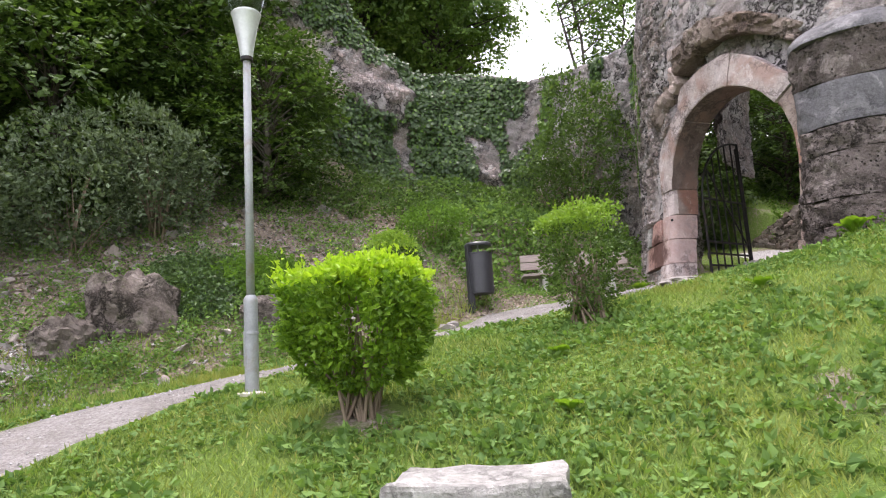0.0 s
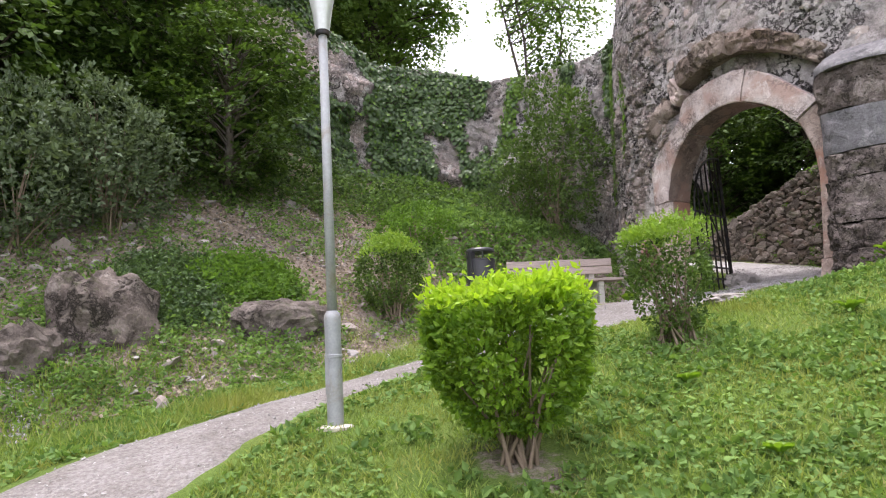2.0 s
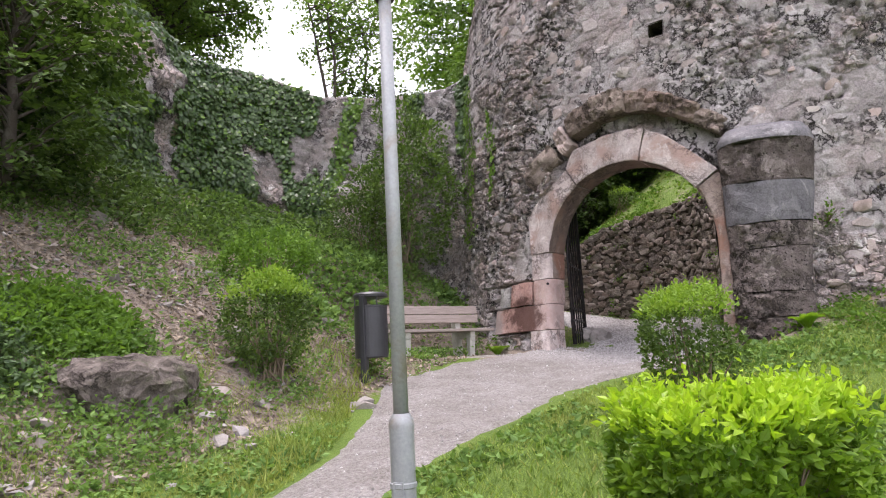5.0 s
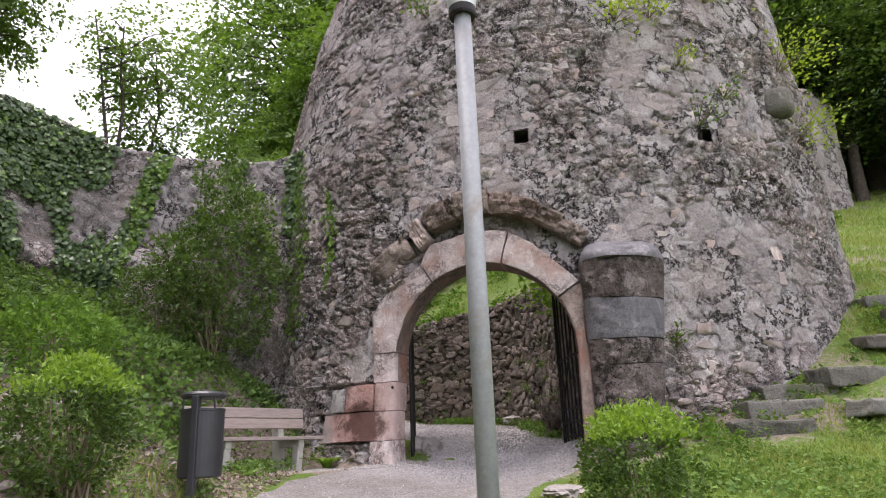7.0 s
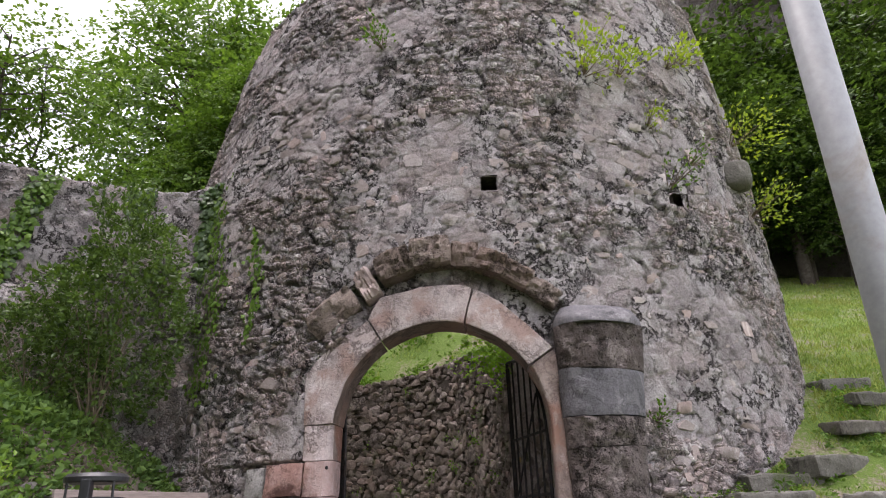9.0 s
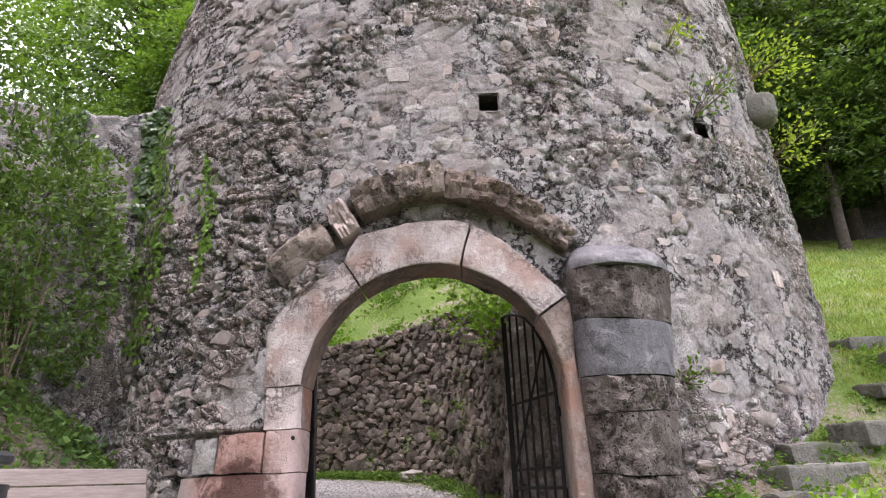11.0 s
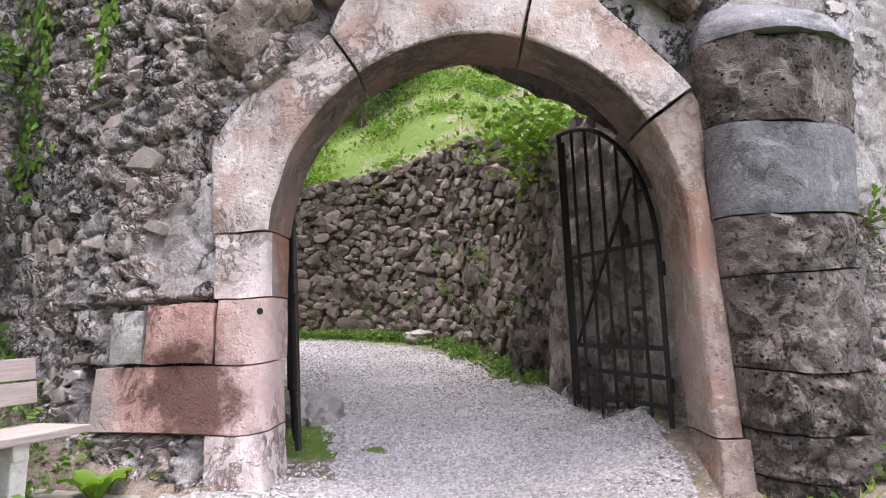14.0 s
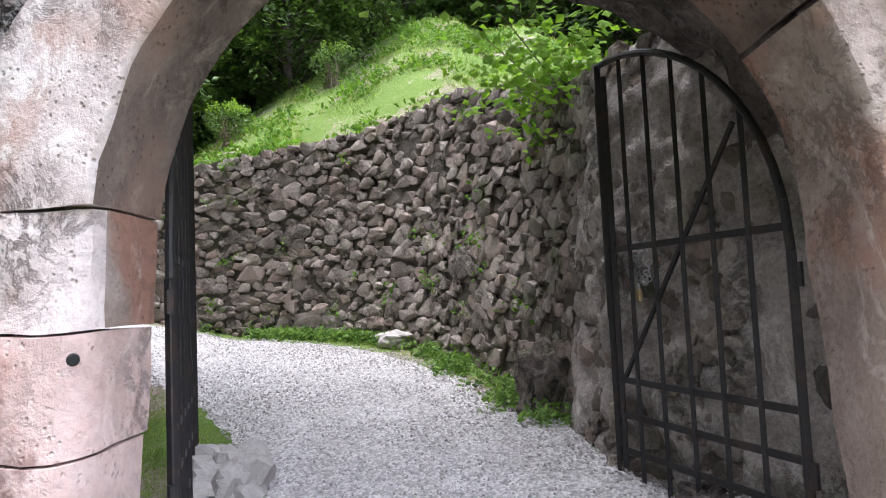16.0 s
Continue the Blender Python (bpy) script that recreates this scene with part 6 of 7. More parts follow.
rnd = random.Random(5)
beech_a = tree("beech_tree", 11, 1.6, 0.16, (2.3, 2.3, 3.0), 340, 36, 0.135, M_FOREST, "low-branching beech tree with dark green layered foliage on the bank", spread=0.55, flat=0.85, fill=0.5)
beech_b = tree("beech_tree", 12, 1.2, 0.14, (2.6, 2.2, 2.5), 340, 36, 0.135, M_FOREST, "low-branching beech tree with dark green layered foliage on the bank", spread=0.6, flat=0.85, fill=0.5)
spots_a, spots_b = [], []
for k, (s, b, sc) in enumerate([(-6.5, 7.2, 1.2), (-4.0, 8.2, 1.25), (-1.6, 7.6, 1.1), (0.6, 8.5, 1.2), (2.4, 7.7, 1.05), (4.0, 8.3, 1.1), (5.4, 8.0, 0.95), (-8.5, 9.0, 1.4)]):
    x, y = bank_xy(s, b)
    (spots_a if k % 2 else spots_b).append(plant_at(x, y, sc, rnd.uniform(0, 360), -0.7))
for s, b, sc in [(-7, 10.5, 1.7), (-3, 10.2, 1.7), (0, 10.5, 1.7), (3, 10.0, 1.5), (5.8, 9.8, 1.35), (-10, 12, 1.8), (1.5, 12.5, 2.0), (-4.5, 13, 2.0)]:
    x, y = bank_xy(s, b)
    (spots_a if rnd.random() < 0.5 else spots_b).append(plant_at(x, y, sc, rnd.uniform(0, 360), 0.3))
spots_a.append(plant_at(-3.5, 13.3, 0.78, 75, -0.9))
# behind the far slope inside the tower
for x, y, sc in [(17.5, 20, 1.6), (20, 17, 1.7), (22, 13.5, 1.6), (15.5, 23, 1.7), (24, 10, 1.5), (18.5, 24, 1.9), (26, 15, 1.9), (6.5, 22, 1.0), (9, 22.5, 1.1), (11.5, 21.5, 1.1), (14.0, 20.0, 1.1), (15.5, 17.5, 1.0), (8.0, 20.8, 0.9), (13.0, 23.6, 1.0)]:
    spots_b.append(plant_at(x, y, sc, rnd.uniform(0, 360), -0.6))
# in front of the eastern cliff
for x, y, sc in [(27, 7.5, 1.5), (27, 3.5, 1.4), (26.5, 0.0, 1.6), (27, -4, 1.5), (29, -8, 1.7), (25.5, 11, 1.3), (24.5, 5.5, 1.3), (24.5, 2.2, 1.2), (28, 5, 2.0), (28.5, 1, 2.0), (28, 9, 2.0), (29, -4, 2.1), (26, 7, 1.6), (25.5, 3.8, 1.5), (26.5, -2, 1.7), (31, 3, 2.6), (31, 8, 2.6)]:
    spots_a.append(plant_at(x, y, sc, rnd.uniform(0, 360), 0.6))
place(beech_a, spots_a)
place(beech_b, spots_b)

canopy = tree("broadleaf_tree", 21, 5.5, 0.3, (3.6, 3.6, 5.2), 760, 52, 0.16, M_FARLEAF, "tall light-green broadleaf tree on the hill behind the wall", spread=0.8, flat=0.6, fill=0.5, lumps=10)
spots = []
for x, y, sc, dz in [(19.3, 25.6, 1.35, 0), (21.0, 22.0, 1.5, 0), (25.0, 29.0, 1.8, 1.5), (14.6, 26.5, 0.6, 0), (18.5, 21, 1.1, 1), (22.0, 33.0, 1.9, 2), (27, 25, 1.9, 3), (18.5, 29.0, 1.0, 0), (21.0, 30.5, 1.1, 0),
                     (0.3, 24.5, 0.95, -1.5), (-2.5, 23.0, 1.1, -1), (-4.0, 26.5, 1.4, 0), (-1.0, 28.0, 1.2, 0), (-6.5, 23.5, 1.3, 0), (31, 22, 1.9, 0)]:
    spots.append(plant_at(x, y, sc, rnd.uniform(0, 360), dz - 0.5))
for m in spots[:14]:
    m.translation.z = min(m.translation.z, 8.5)
place(canopy, spots)

maple = tree("maple_tree", 31, 5.6, 0.14, (2.5, 2.5, 2.6), 240, 24, 0.15, M_FARLEAF, "slender airy maple tree standing behind the old wall", spread=0.7, flat=0.7, fill=0.25, stems=3, limbs=12)
maple.matrix_basis = pose(6.4, 22.9, 7.2, 0, 0, 40)


def shrub(name, seed, radii, base_h, n, leaf, mats, label, category="shrub", top=0.7, boxy=4.0, stems=22, foot=0.18, taper=0.45, loose=0.28, gaps=0.3, shoots=0):
    """A dense shrub with its foot at the origin: bare stems below, leaves over a rounded block, fresh shoots on top."""
    rg = np.random.default_rng(seed)
    t = thing(name, (0, 0, 0), label, category)
    d = unit(rg.normal(size=(n, 3)))
    d[:, 2] = np.abs(d[:, 2]) * np.where(rg.random(n) < 0.4, -1, 1)
    k = (np.abs(d) ** boxy).sum(1) ** (-1 / boxy)
    r = np.where(rg.random(n) < 0.72, rg.uniform(0.86, 1.03, n), rg.uniform(0.45, 0.9, n))
    q = d * (k * r)[:, None]
    lump = 1 - loose * 0.5 + loose * fbm(q[:, 0] * 2.2 + 9, q[:, 1] * 2.2, q[:, 2] * 2.2, seed % 90, 3)
    q = q * lump[:, None]
    narrow = 1 - taper * np.clip(-q[:, 2] - 0.1, 0, 1) ** 1.2
    q[:, :2] *= narrow[:, None]
    p = q * np.array(radii) + np.array([0, 0, base_h + radii[2]])
    keep = vnoise(p[:, 0] * 7, p[:, 1] * 7, p[:, 2] * 7, seed % 50) > gaps
    p, q, d = p[keep], q[keep], d[keep]
    aim = unit(d * np.array([1, 1, 0.4]) + np.array([0, 0, 0.15]) + 0.95 * rg.normal(size=d.shape))
    up = q[:, 2] > top
    sz = leaf * rg.uniform(0.6, 1.25, len(p))
    v, f = leaf_verts(p[~up], aim[~up], sz[~up], 0.30, 0.10, rg)
    tagged(put("foliage", raw_mesh("foliage", v, f, mats[0]), t), kind="stuff")
    if up.any():
        pu = np.repeat(p[up], 2, 0) + rg.normal(size=(2 * up.sum(), 3)) * np.array([0.035, 0.035, 0.03])
        au = unit(np.repeat(aim[up], 2, 0) + np.array([0, 0, 0.5]) + 0.4 * rg.normal(size=(2 * up.sum(), 3)))
        v, f = leaf_verts(pu, au, np.repeat(sz[up], 2) * 1.0, 0.28, 0.10, rg)
        tagged(put("fresh_growth", raw_mesh("fresh_growth", v, f, mats[1]), t, "fresh yellow-green growth"), kind="stuff")
    if shoots:
        # single sprigs that have grown past the clipped outline
        pick = p[up][rg.choice(int(up.sum()), shoots)]
        rise = rg.uniform(0.05, 0.13, shoots)
        k = np.repeat(np.arange(shoots), 7)
        h = np.tile(np.linspace(0.1, 1.0, 7), shoots)
        tilt = rg.normal(size=(shoots, 3)) * 0.03
        q2 = pick[k] + (np.array([0, 0, 1.0]) * rise[k, None] + tilt[k]) * h[:, None]
        v, f = leaf_verts(q2, unit(rg.normal(size=(len(k), 3)) + np.array([0, 0, 0.7])), leaf * rg.uniform(0.6, 1.0, len(k)) * (1.1 - 0.4 * h), 0.28, 0.10, rg)
        tagged(put("sprig_growth", raw_mesh("sprig_growth", v, f, mats[1]), t, "unclipped bright sprigs"), kind="stuff")
    a = np.column_stack([rg.normal(size=(stems, 2)) * foot * 0.6, np.full(stems, -0.08)])
    ends = p[rg.choice(len(p), stems)] * np.array([0.8, 0.8, 0.85])
    mid = a * 0.45 + ends * 0.55
    mid[:, :2] *= 0.8
    v, f = join_arrays([limb_verts(a, mid, 0.016, 0.011), limb_verts(mid, ends, 0.011, 0.004)])
    tagged(put("stemwork", raw_mesh("stemwork", v, f, M_TWIG, True), t, "bare brown branching wood"), kind="stuff")
    return t


def stand(t, x, y, turn=0.0, dz=0.0):
    t.matrix_basis = pose(x, y, ground_z(x, y) + dz, 0, 0, turn)


stand(shrub("clipped_bush", 41, (0.47, 0.39, 0.43), 0.20, 17000, 0.058, (M_HEDGE, M_HEDGETOP), "clipped privet bush, bright yellow-green on top, bare stems below", top=0.74, boxy=7, taper=0.5, foot=0.14, loose=0.20, gaps=0.40, shoots=90), -0.65, 4.90, -20)
stand(shrub("clipped_bush", 42, (0.38, 0.36, 0.52), 0.10, 7000, 0.046, (M_BUSH, M_BUSHTOP), "small clipped dark green bush on the lawn", top=0.62, boxy=4, taper=0.5, loose=0.5, gaps=0.40, shoots=40), 1.39, 6.60, 50)
stand(shrub("clipped_bush", 43, (0.48, 0.43, 0.52), 0.12, 7000, 0.055, (M_BUSH, M_BUSHTOP), "rounded green bush at the foot of the bank", top=0.55, boxy=3, taper=0.4, loose=0.55, gaps=0.40), -0.86, 10.62, 10)
for sx, sy, rad, seed in [(-6.0, 10.7, (1.15, 1.05, 1.15), 44), (-7.6, 9.8, (1.2, 1.2, 1.0), 45), (-5.0, 11.6, (0.95, 0.85, 1.25), 46)]:
    stand(shrub("wild_shrub", seed, rad, 0.1, 9000, 0.095, (M_GREY, M_GREY), "loose grey-green wild shrub on the earth bank", top=0.95, boxy=2.0, taper=0.3, loose=1.2, gaps=0.46), sx, sy, 0, -0.2)
stand(shrub("wild_shrub", 47, (1.1, 1.0, 1.7), 0.2, 12000, 0.085, (M_BUSH, M_BUSH), "tall loose green shrub growing against the tower", top=0.7, boxy=1.7, taper=0.2, loose=1.3, gaps=0.45), 3.1, 14.15, 0, -0.2)
stand(shrub("wild_shrub", 48, (1.0, 0.8, 0.8), 0.0, 5000, 0.07, (M_FOREST, M_BUSH), "dark green shrub in the corner beside the tower", top=0.7, boxy=2.0, taper=0.1, loose=0.8, gaps=0.36), 2.6, 14.9, 0, -0.2)
stand(shrub("wild_shrub", 49, (0.65, 0.5, 0.42), 0.0, 3500, 0.07, (M_HERB, M_HERB), "low bright green shrub on the bank", top=0.95, boxy=2.1, taper=0.1, loose=0.8, gaps=0.35), -0.2, 12.6, 0, -0.05)
for hx, hy, hs in [(14.2, 15.6, 1.1), (12.5, 16.9, 0.9)]:
    t = shrub("wild_shrub", int(hx * 10), (0.45 * hs, 0.4 * hs, 0.4 * hs), 0.0, 1800, 0.06, (M_BUSH, M_BUSHTOP), "small green shrub on the grassy hill", top=0.7, boxy=2.0, taper=0.1, loose=0.9, gaps=0.42)
    stand(t, hx, hy)


def wall_plant(u, z, rad, n, leaf, mat, label, seed):
    """A tuft that roots in a joint of the tower and reaches outwards."""
    rg = np.random.default_rng(seed)
    c = tower_place(u, z, 0.0)
    c[:2] += 0.0085 * max(0, z - 6) ** 2 * ALONG
    out = unit(np.array([c[0] - CX, c[1] - CY, 0.0]))
    t = thing("wall_plant", tuple(c), label, "plant")
    tips = out * rg.uniform(0.25, 1.0, (n, 1)) * rad + rg.normal(size=(n, 3)) * rad * 0.42 + np.array([0, 0, 0.45 * rad])
    v, f = leaf_verts(tips, unit(tips + 0.6 * rad * rg.normal(size=(n, 3))), leaf * rg.uniform(0.6, 1.2, n), 0.28, 0.1, rg)
    tagged(put("foliage", raw_mesh("foliage", v, f, mat), t), kind="stuff")
    k = rg.choice(n, min(n, 14))
    v, f = limb_verts(np.zeros((len(k), 3)) - out * 0.05, tips[k], 0.008, 0.003)
    tagged(put("twigwork", raw_mesh("twigwork", v, f, M_TWIG), t), kind="stuff")


for k, (u, z, rad, n, lf, mat) in enumerate([(2.40, 9.2, 0.50, 240, 0.10, M_YELLOW), (2.95, 9.3, 0.35, 120, 0.10, M_YELLOW), (3.35, 8.4, 0.25, 70, 0.08, M_YELLOW), (3.55, 7.35, 0.35, 60, 0.07, M_HERB), (-0.75, 9.9, 0.28, 110, 0.08, M_HERB),
                                             (3.9, 9.9, 0.3, 90, 0.1, M_YELLOW), (4.2, 10.2, 0.3, 90, 0.1, M_YELLOW), (2.75, 3.95, 0.18, 60, 0.06, M_HERB), (5.2, 9.0, 0.6, 300, 0.085, M_YELLOW), (5.35, 7.6, 0.5, 200, 0.085, M_YELLOW), (4.0, 7.9, 0.25, 60, 0.07, M_HERB)]):
    wall_plant(u, z, rad, n, lf, mat, "yellow-green plant rooted in a joint of the tower" if mat is M_YELLOW else "small green plant rooted in a joint of the tower", 60 + k)


def ball_stone():
    q = tower_place(5.0, 8.1, 0.1)
    boulder("stone_ball", tuple(q), (0.5, 0.5, 0.5), 33, M_STEP, "round grey stone knob set in the tower", 0, 0.05, "stone")


ball_stone()


def maple_branch():
    """Fresh maple leaves that hang over the retaining wall just inside the passage."""
    rg = np.random.default_rng(77)
    t = thing("maple_sapling", (*gate_xy(1.1, 3.3), 5.38), "bright green maple sapling leaning over the retaining wall", "tree")
    n = 900
    p = rg.normal(size=(n, 3)) * np.array([0.36, 0.36, 0.22]) + np.array([-0.25, 0.1, 0.12])
    nn = unit(np.array([-0.6, -0.2, 0.8]) + 0.45 * rg.normal(size=(n, 3)))
    v, f = flat_leaf_verts(p, rg.normal(size=(n, 3)) + np.array([-0.5, 0, -0.6]), nn, rg.uniform(0.06, 0.11, n), 0.42)
    tagged(put("foliage", raw_mesh("foliage", v, f, M_MAPLE), t), kind="stuff")
    k = rg.choice(n, 12)
    v, f = limb_verts(np.tile([[0.2, -0.2, -0.35]], (12, 1)), p[k], 0.010, 0.003)
    tagged(put("twigwork", raw_mesh("twigwork", v, f, M_TWIG), t), kind="stuff")


maple_branch()


# ---- ivy ----
def ivy():
    rg = np.random.default_rng(88)
    nz, nu, _ = IVY_V.shape
    n = 60000
    a, b = rg.uniform(0, nz - 1.01, n), rg.uniform(0, 190, n)
    i, j = a.astype(int), b.astype(int)
    p = IVY_V[i, j] * (1 - (b - j))[:, None] + IVY_V[i, j + 1] * (b - j)[:, None] + (IVY_V[np.minimum(i + 1, nz - 1), j] - IVY_V[i, j]) * (a - i)[:, None]
    line, nrm, dist, _ = ivy_wall_grid()
    D = dist[j]
    m = fbm(D * 0.55, p[:, 2] * 0.28, 0, 151) + 0.10 * (fbm(D * 2.4, p[:, 2] * 1.2, 0, 152) - 0.5)
    band = 0.36 * smooth(3.3, 3.8, D) * smooth(-0.4, 0.7, p[:, 2] - np.interp(D, (3.4, 4.2, 4.8, 6.4, 7.0, 9.0), (4.6, 5.6, 7.3, 7.7, 9.2, 9.6)) + 1.2 * (fbm(D * 1.5, p[:, 2], 0, 154) - 0.5)) + 0.75 * smooth(0.34, 0.1, np.abs(D - 2.75 - 0.26 * (8.5 - p[:, 2]))) + 0.42 * smooth(2.0, 1.4, D) * smooth(5.8, 6.8, p[:, 2]) - 0.14 * smooth(1.6, 2.1, D) * smooth(3.6, 3.1, D)
    keep = (m + band > 0.64) & (p[:, 2] > 4.5)
    p, j = p[keep], j[keep]
    nn = np.column_stack([nrm[j], np.full(len(j), 0.25)])
    nn = unit(nn + 0.45 * rg.normal(size=nn.shape))
    p = p + nn * rg.uniform(0.02, 0.12, (len(p), 1))
    young = rg.random(len(p)) < np.where(np.abs(dist[j] - 2.75) < 0.5, 0.75, 0.1)
    for nm, pick, mat in (("ivy", ~young, M_IVY), ("young_ivy", young, M_IVYLIGHT)):
        q = p[pick]
        v, f = flat_leaf_verts(q, np.tile([[0, 0, -1.0]], (len(q), 1)) + 0.6 * rg.normal(size=q.shape), nn[pick], rg.uniform(0.07, 0.14, len(q)), 0.46)
        tagged(put(nm, raw_mesh(nm, v, f, mat)), "dense dark ivy leaves climbing the old wall" if nm == "ivy" else "fresh light green ivy climbing the old wall", "ivy", kind="stuff")
    # two thin strands on the tower
    vs = []
    for u0, z0, z1, wd, cnt in ((-3.4, 4.6, 7.9, 0.22, 420), (-2.55, 5.3, 7.1, 0.09, 170), (-4.1, 6.0, 8.4, 0.45, 800)):
        z = rg.uniform(z0, z1, cnt)
        u = u0 + rg.normal(size=cnt) * wd * (0.4 + 0.6 * vnoise(z * 2, 0, 0, 153)) + 0.1 * np.sin(z * 2.3)
        q = tower_place(u, z, 0.06)
        ok = np.isfinite(q).all(1)
        q = q[ok]
        o = unit(np.column_stack([q[:, 0] - CX, q[:, 1] - CY, np.zeros(len(q))]) + 1.2 * rg.normal(size=q.shape))
        vs.append(flat_leaf_verts(q, np.tile([[0, 0, -1.0]], (len(q), 1)) + 0.6 * rg.normal(size=q.shape), o, rg.uniform(0.05, 0.10, len(q)), 0.45))
    v, f = join_arrays(vs)
    tagged(put("tower_ivy", raw_mesh("tower_ivy", v, f, M_IVYLIGHT)), "thin strands of ivy on the tower", "ivy", kind="stuff")


ivy()


# ---- grass, herbs and litter ----
def blades(name, x, y, size, mat, label, wide=0.05, lean=0.5, seed=1, category="grass", sink=0.005):
    rg = np.random.default_rng(seed)
    z = height(x, y)
    p = np.column_stack([x, y, z - sink])
    d = unit(np.column_stack([lean * rg.normal(size=len(x)), lean * rg.normal(size=len(x)), np.ones(len(x))]))
    v, f = leaf_verts(p, d, size, wide, 0.03, rg)
    return tagged(put(name, raw_mesh(name, v, f, mat)), label, category, kind="stuff")


def scatter(n, x0, x1, y0, y1, test, seed):
    rg = np.random.default_rng(seed)
    x, y = rg.uniform(x0, x1, n), rg.uniform(y0, y1, n)
    k = test(x, y)
    return x[k], y[k]


def tower_d(x, y):
    return (x - GATE[0]) * INTO[0] + (y - GATE[1]) * INTO[1]


def in_tower(x, y):
    return np.hypot(x - CX, y - CY) < 6.2


def lawn(x, y):
    return (off_path(x, y) > 0.02 * fbm(x * 5, y * 5, 0, 161)) & (bank_v(x, y) < 2.6 + 0.8 * fbm(x, y, 0, 162)) & ~in_tower(x, y) & ((np.hypot(x - CX, y - CY) - 6.1 > 1.0 + 0.5 * fbm(x, y, 0, 169)) | (fbm(x * 2.5, y * 2.5, 0, 170) > 0.50)) & (np.hypot(x + 0.65, y - 4.88) > 0.4 * fbm(x * 4, y * 4, 0, 163) + 0.1)


def inner_grass(x, y):
    d, u = (x - GATE[0]) * INTO[0] + (y - GATE[1]) * INTO[1], tower_u(x, y)
    k, _ = behind_wall(u, d)
    return (d > 1.6) & (k > 0.45) & (np.hypot(x - CX, y - CY) < 14) & (fbm(x * 1.1, y * 1.1, 0, 164) < 0.53)


def inner_verge(x, y):
    d, u = (x - GATE[0]) * INTO[0] + (y - GATE[1]) * INTO[1], tower_u(x, y)
    k, _ = behind_wall(u, d)
    return (d > 0.9) & (k < -0.08) & (off_path(x, y) > -0.06) & ((u < 0) | (d > 3.2)) & (np.hypot(x - CX, y - CY) < 12)


gx, gy = scatter(230000, -7, 9.5, 0.6, 10.5, lawn, 1)
gr = np.random.default_rng(2)
tall = 0.6 + 0.9 * fbm(gx * 0.8, gy * 0.8, 0, 165)
blades("lawn_grass", gx, gy, gr.uniform(0.035, 0.085, len(gx)) * tall, M_GRASS, "short mown lawn grass", 0.085, 0.65, 3)
gx, gy = scatter(110000, -13, 12, -6, 8, lambda x, y: lawn(x, y) & ((y < 0.6) | (x < -7) | (x > 9.5)), 13)
blades("outer_lawn_grass", gx, gy, gr.uniform(0.05, 0.11, len(gx)), M_GRASS, "mown lawn grass further down the slope", 0.085, 0.65, 14)
gx, gy = scatter(90000, -6, 9.5, 0.6, 9.5, lambda x, y: lawn(x, y) & (fbm(x * 0.9, y * 0.9, 0, 166) > 0.46), 4)
gz = height(gx, gy)
v_, f_ = flat_leaf_verts(np.column_stack([gx, gy, gz + gr.uniform(0.015, 0.05, len(gx))]), gr.normal(size=(len(gx), 3)), unit(np.array([0, 0, 1.0]) + 0.4 * gr.normal(size=(len(gx), 3))), gr.uniform(0.02, 0.062, len(gx)), 0.45)
tagged(put("clover", raw_mesh("clover", v_, f_, M_CLOVER)), "clover and low weeds in the lawn", "clover", kind="stuff")
gx, gy = scatter(42000, -8, 2.0, 4, 12, lambda x, y: (off_path(x, y) > 0) & (bank_v(x, y) > 0.4) & (bank_v(x, y) < 3.4) & (fbm(x * 1.1, y * 1.1, 0, 167) > 0.42), 5)
blades("verge_grass", gx, gy, gr.uniform(0.07, 0.20, len(gx)) * (0.5 + fbm(gx * 1.5, gy * 1.5, 0, 168)), M_GRASS, "longer grass between the path and the bank", 0.035, 0.55, 6)
gx, gy = scatter(120000, 5, 24, 2, 22, inner_grass, 7)
blades("hill_grass", gx, gy, gr.uniform(0.06, 0.15, len(gx)), M_GRASS, "bright grass on the slope above the retaining wall", 0.06, 0.6, 8)
gx, gy = scatter(70000, 4, 14, 9, 22, inner_verge, 9)
blades("verge_grass", gx, gy, gr.uniform(0.03, 0.09, len(gx)), M_GRASS, "grass verge along the gravel inside the gate", 0.05, 0.6, 10)
gx, gy = scatter(60000, 8, 28, -8, 7, lambda x, y: ~in_tower(x, y), 11)
blades("hillside_grass", gx, gy, gr.uniform(0.06, 0.16, len(gx)), M_GRASS, "grass on the open hillside beside the tower", 0.08, 0.6, 12)


def clumps(name, x, y, per, spread, size, mat, label, seed, rise=0.12, category="plants", wide=0.26):
    rg = np.random.default_rng(seed)
    k = np.repeat(np.arange(len(x)), per)
    px, py = x[k] + rg.normal(size=len(k)) * spread, y[k] + rg.normal(size=len(k)) * spread
    p = np.column_stack([px, py, height(px, py) + rg.uniform(0.0, 1.0, len(k)) ** 1.3 * rise])
    d = unit(np.column_stack([rg.normal(size=len(k)), rg.normal(size=len(k)), rg.uniform(-0.1, 1.0, len(k))]))
    v, f = leaf_verts(p, d, rg.uniform(*size, len(k)), wide, 0.08, rg)
    return tagged(put(name, raw_mesh(name, v, f, mat)), label, category, kind="stuff")


wx, wy = scatter(5200, -4, 8, 1.0, 9.0, lambda x, y: lawn(x, y) & (fbm(x * 0.8, y * 0.8, 0, 178) > 0.47), 41)
clumps("lawn_weeds", wx, wy, 8, 0.035, (0.045, 0.095), M_CLOVER, "broad-leaved weeds and clover tufts in the lawn", 42, 0.05, wide=0.30)


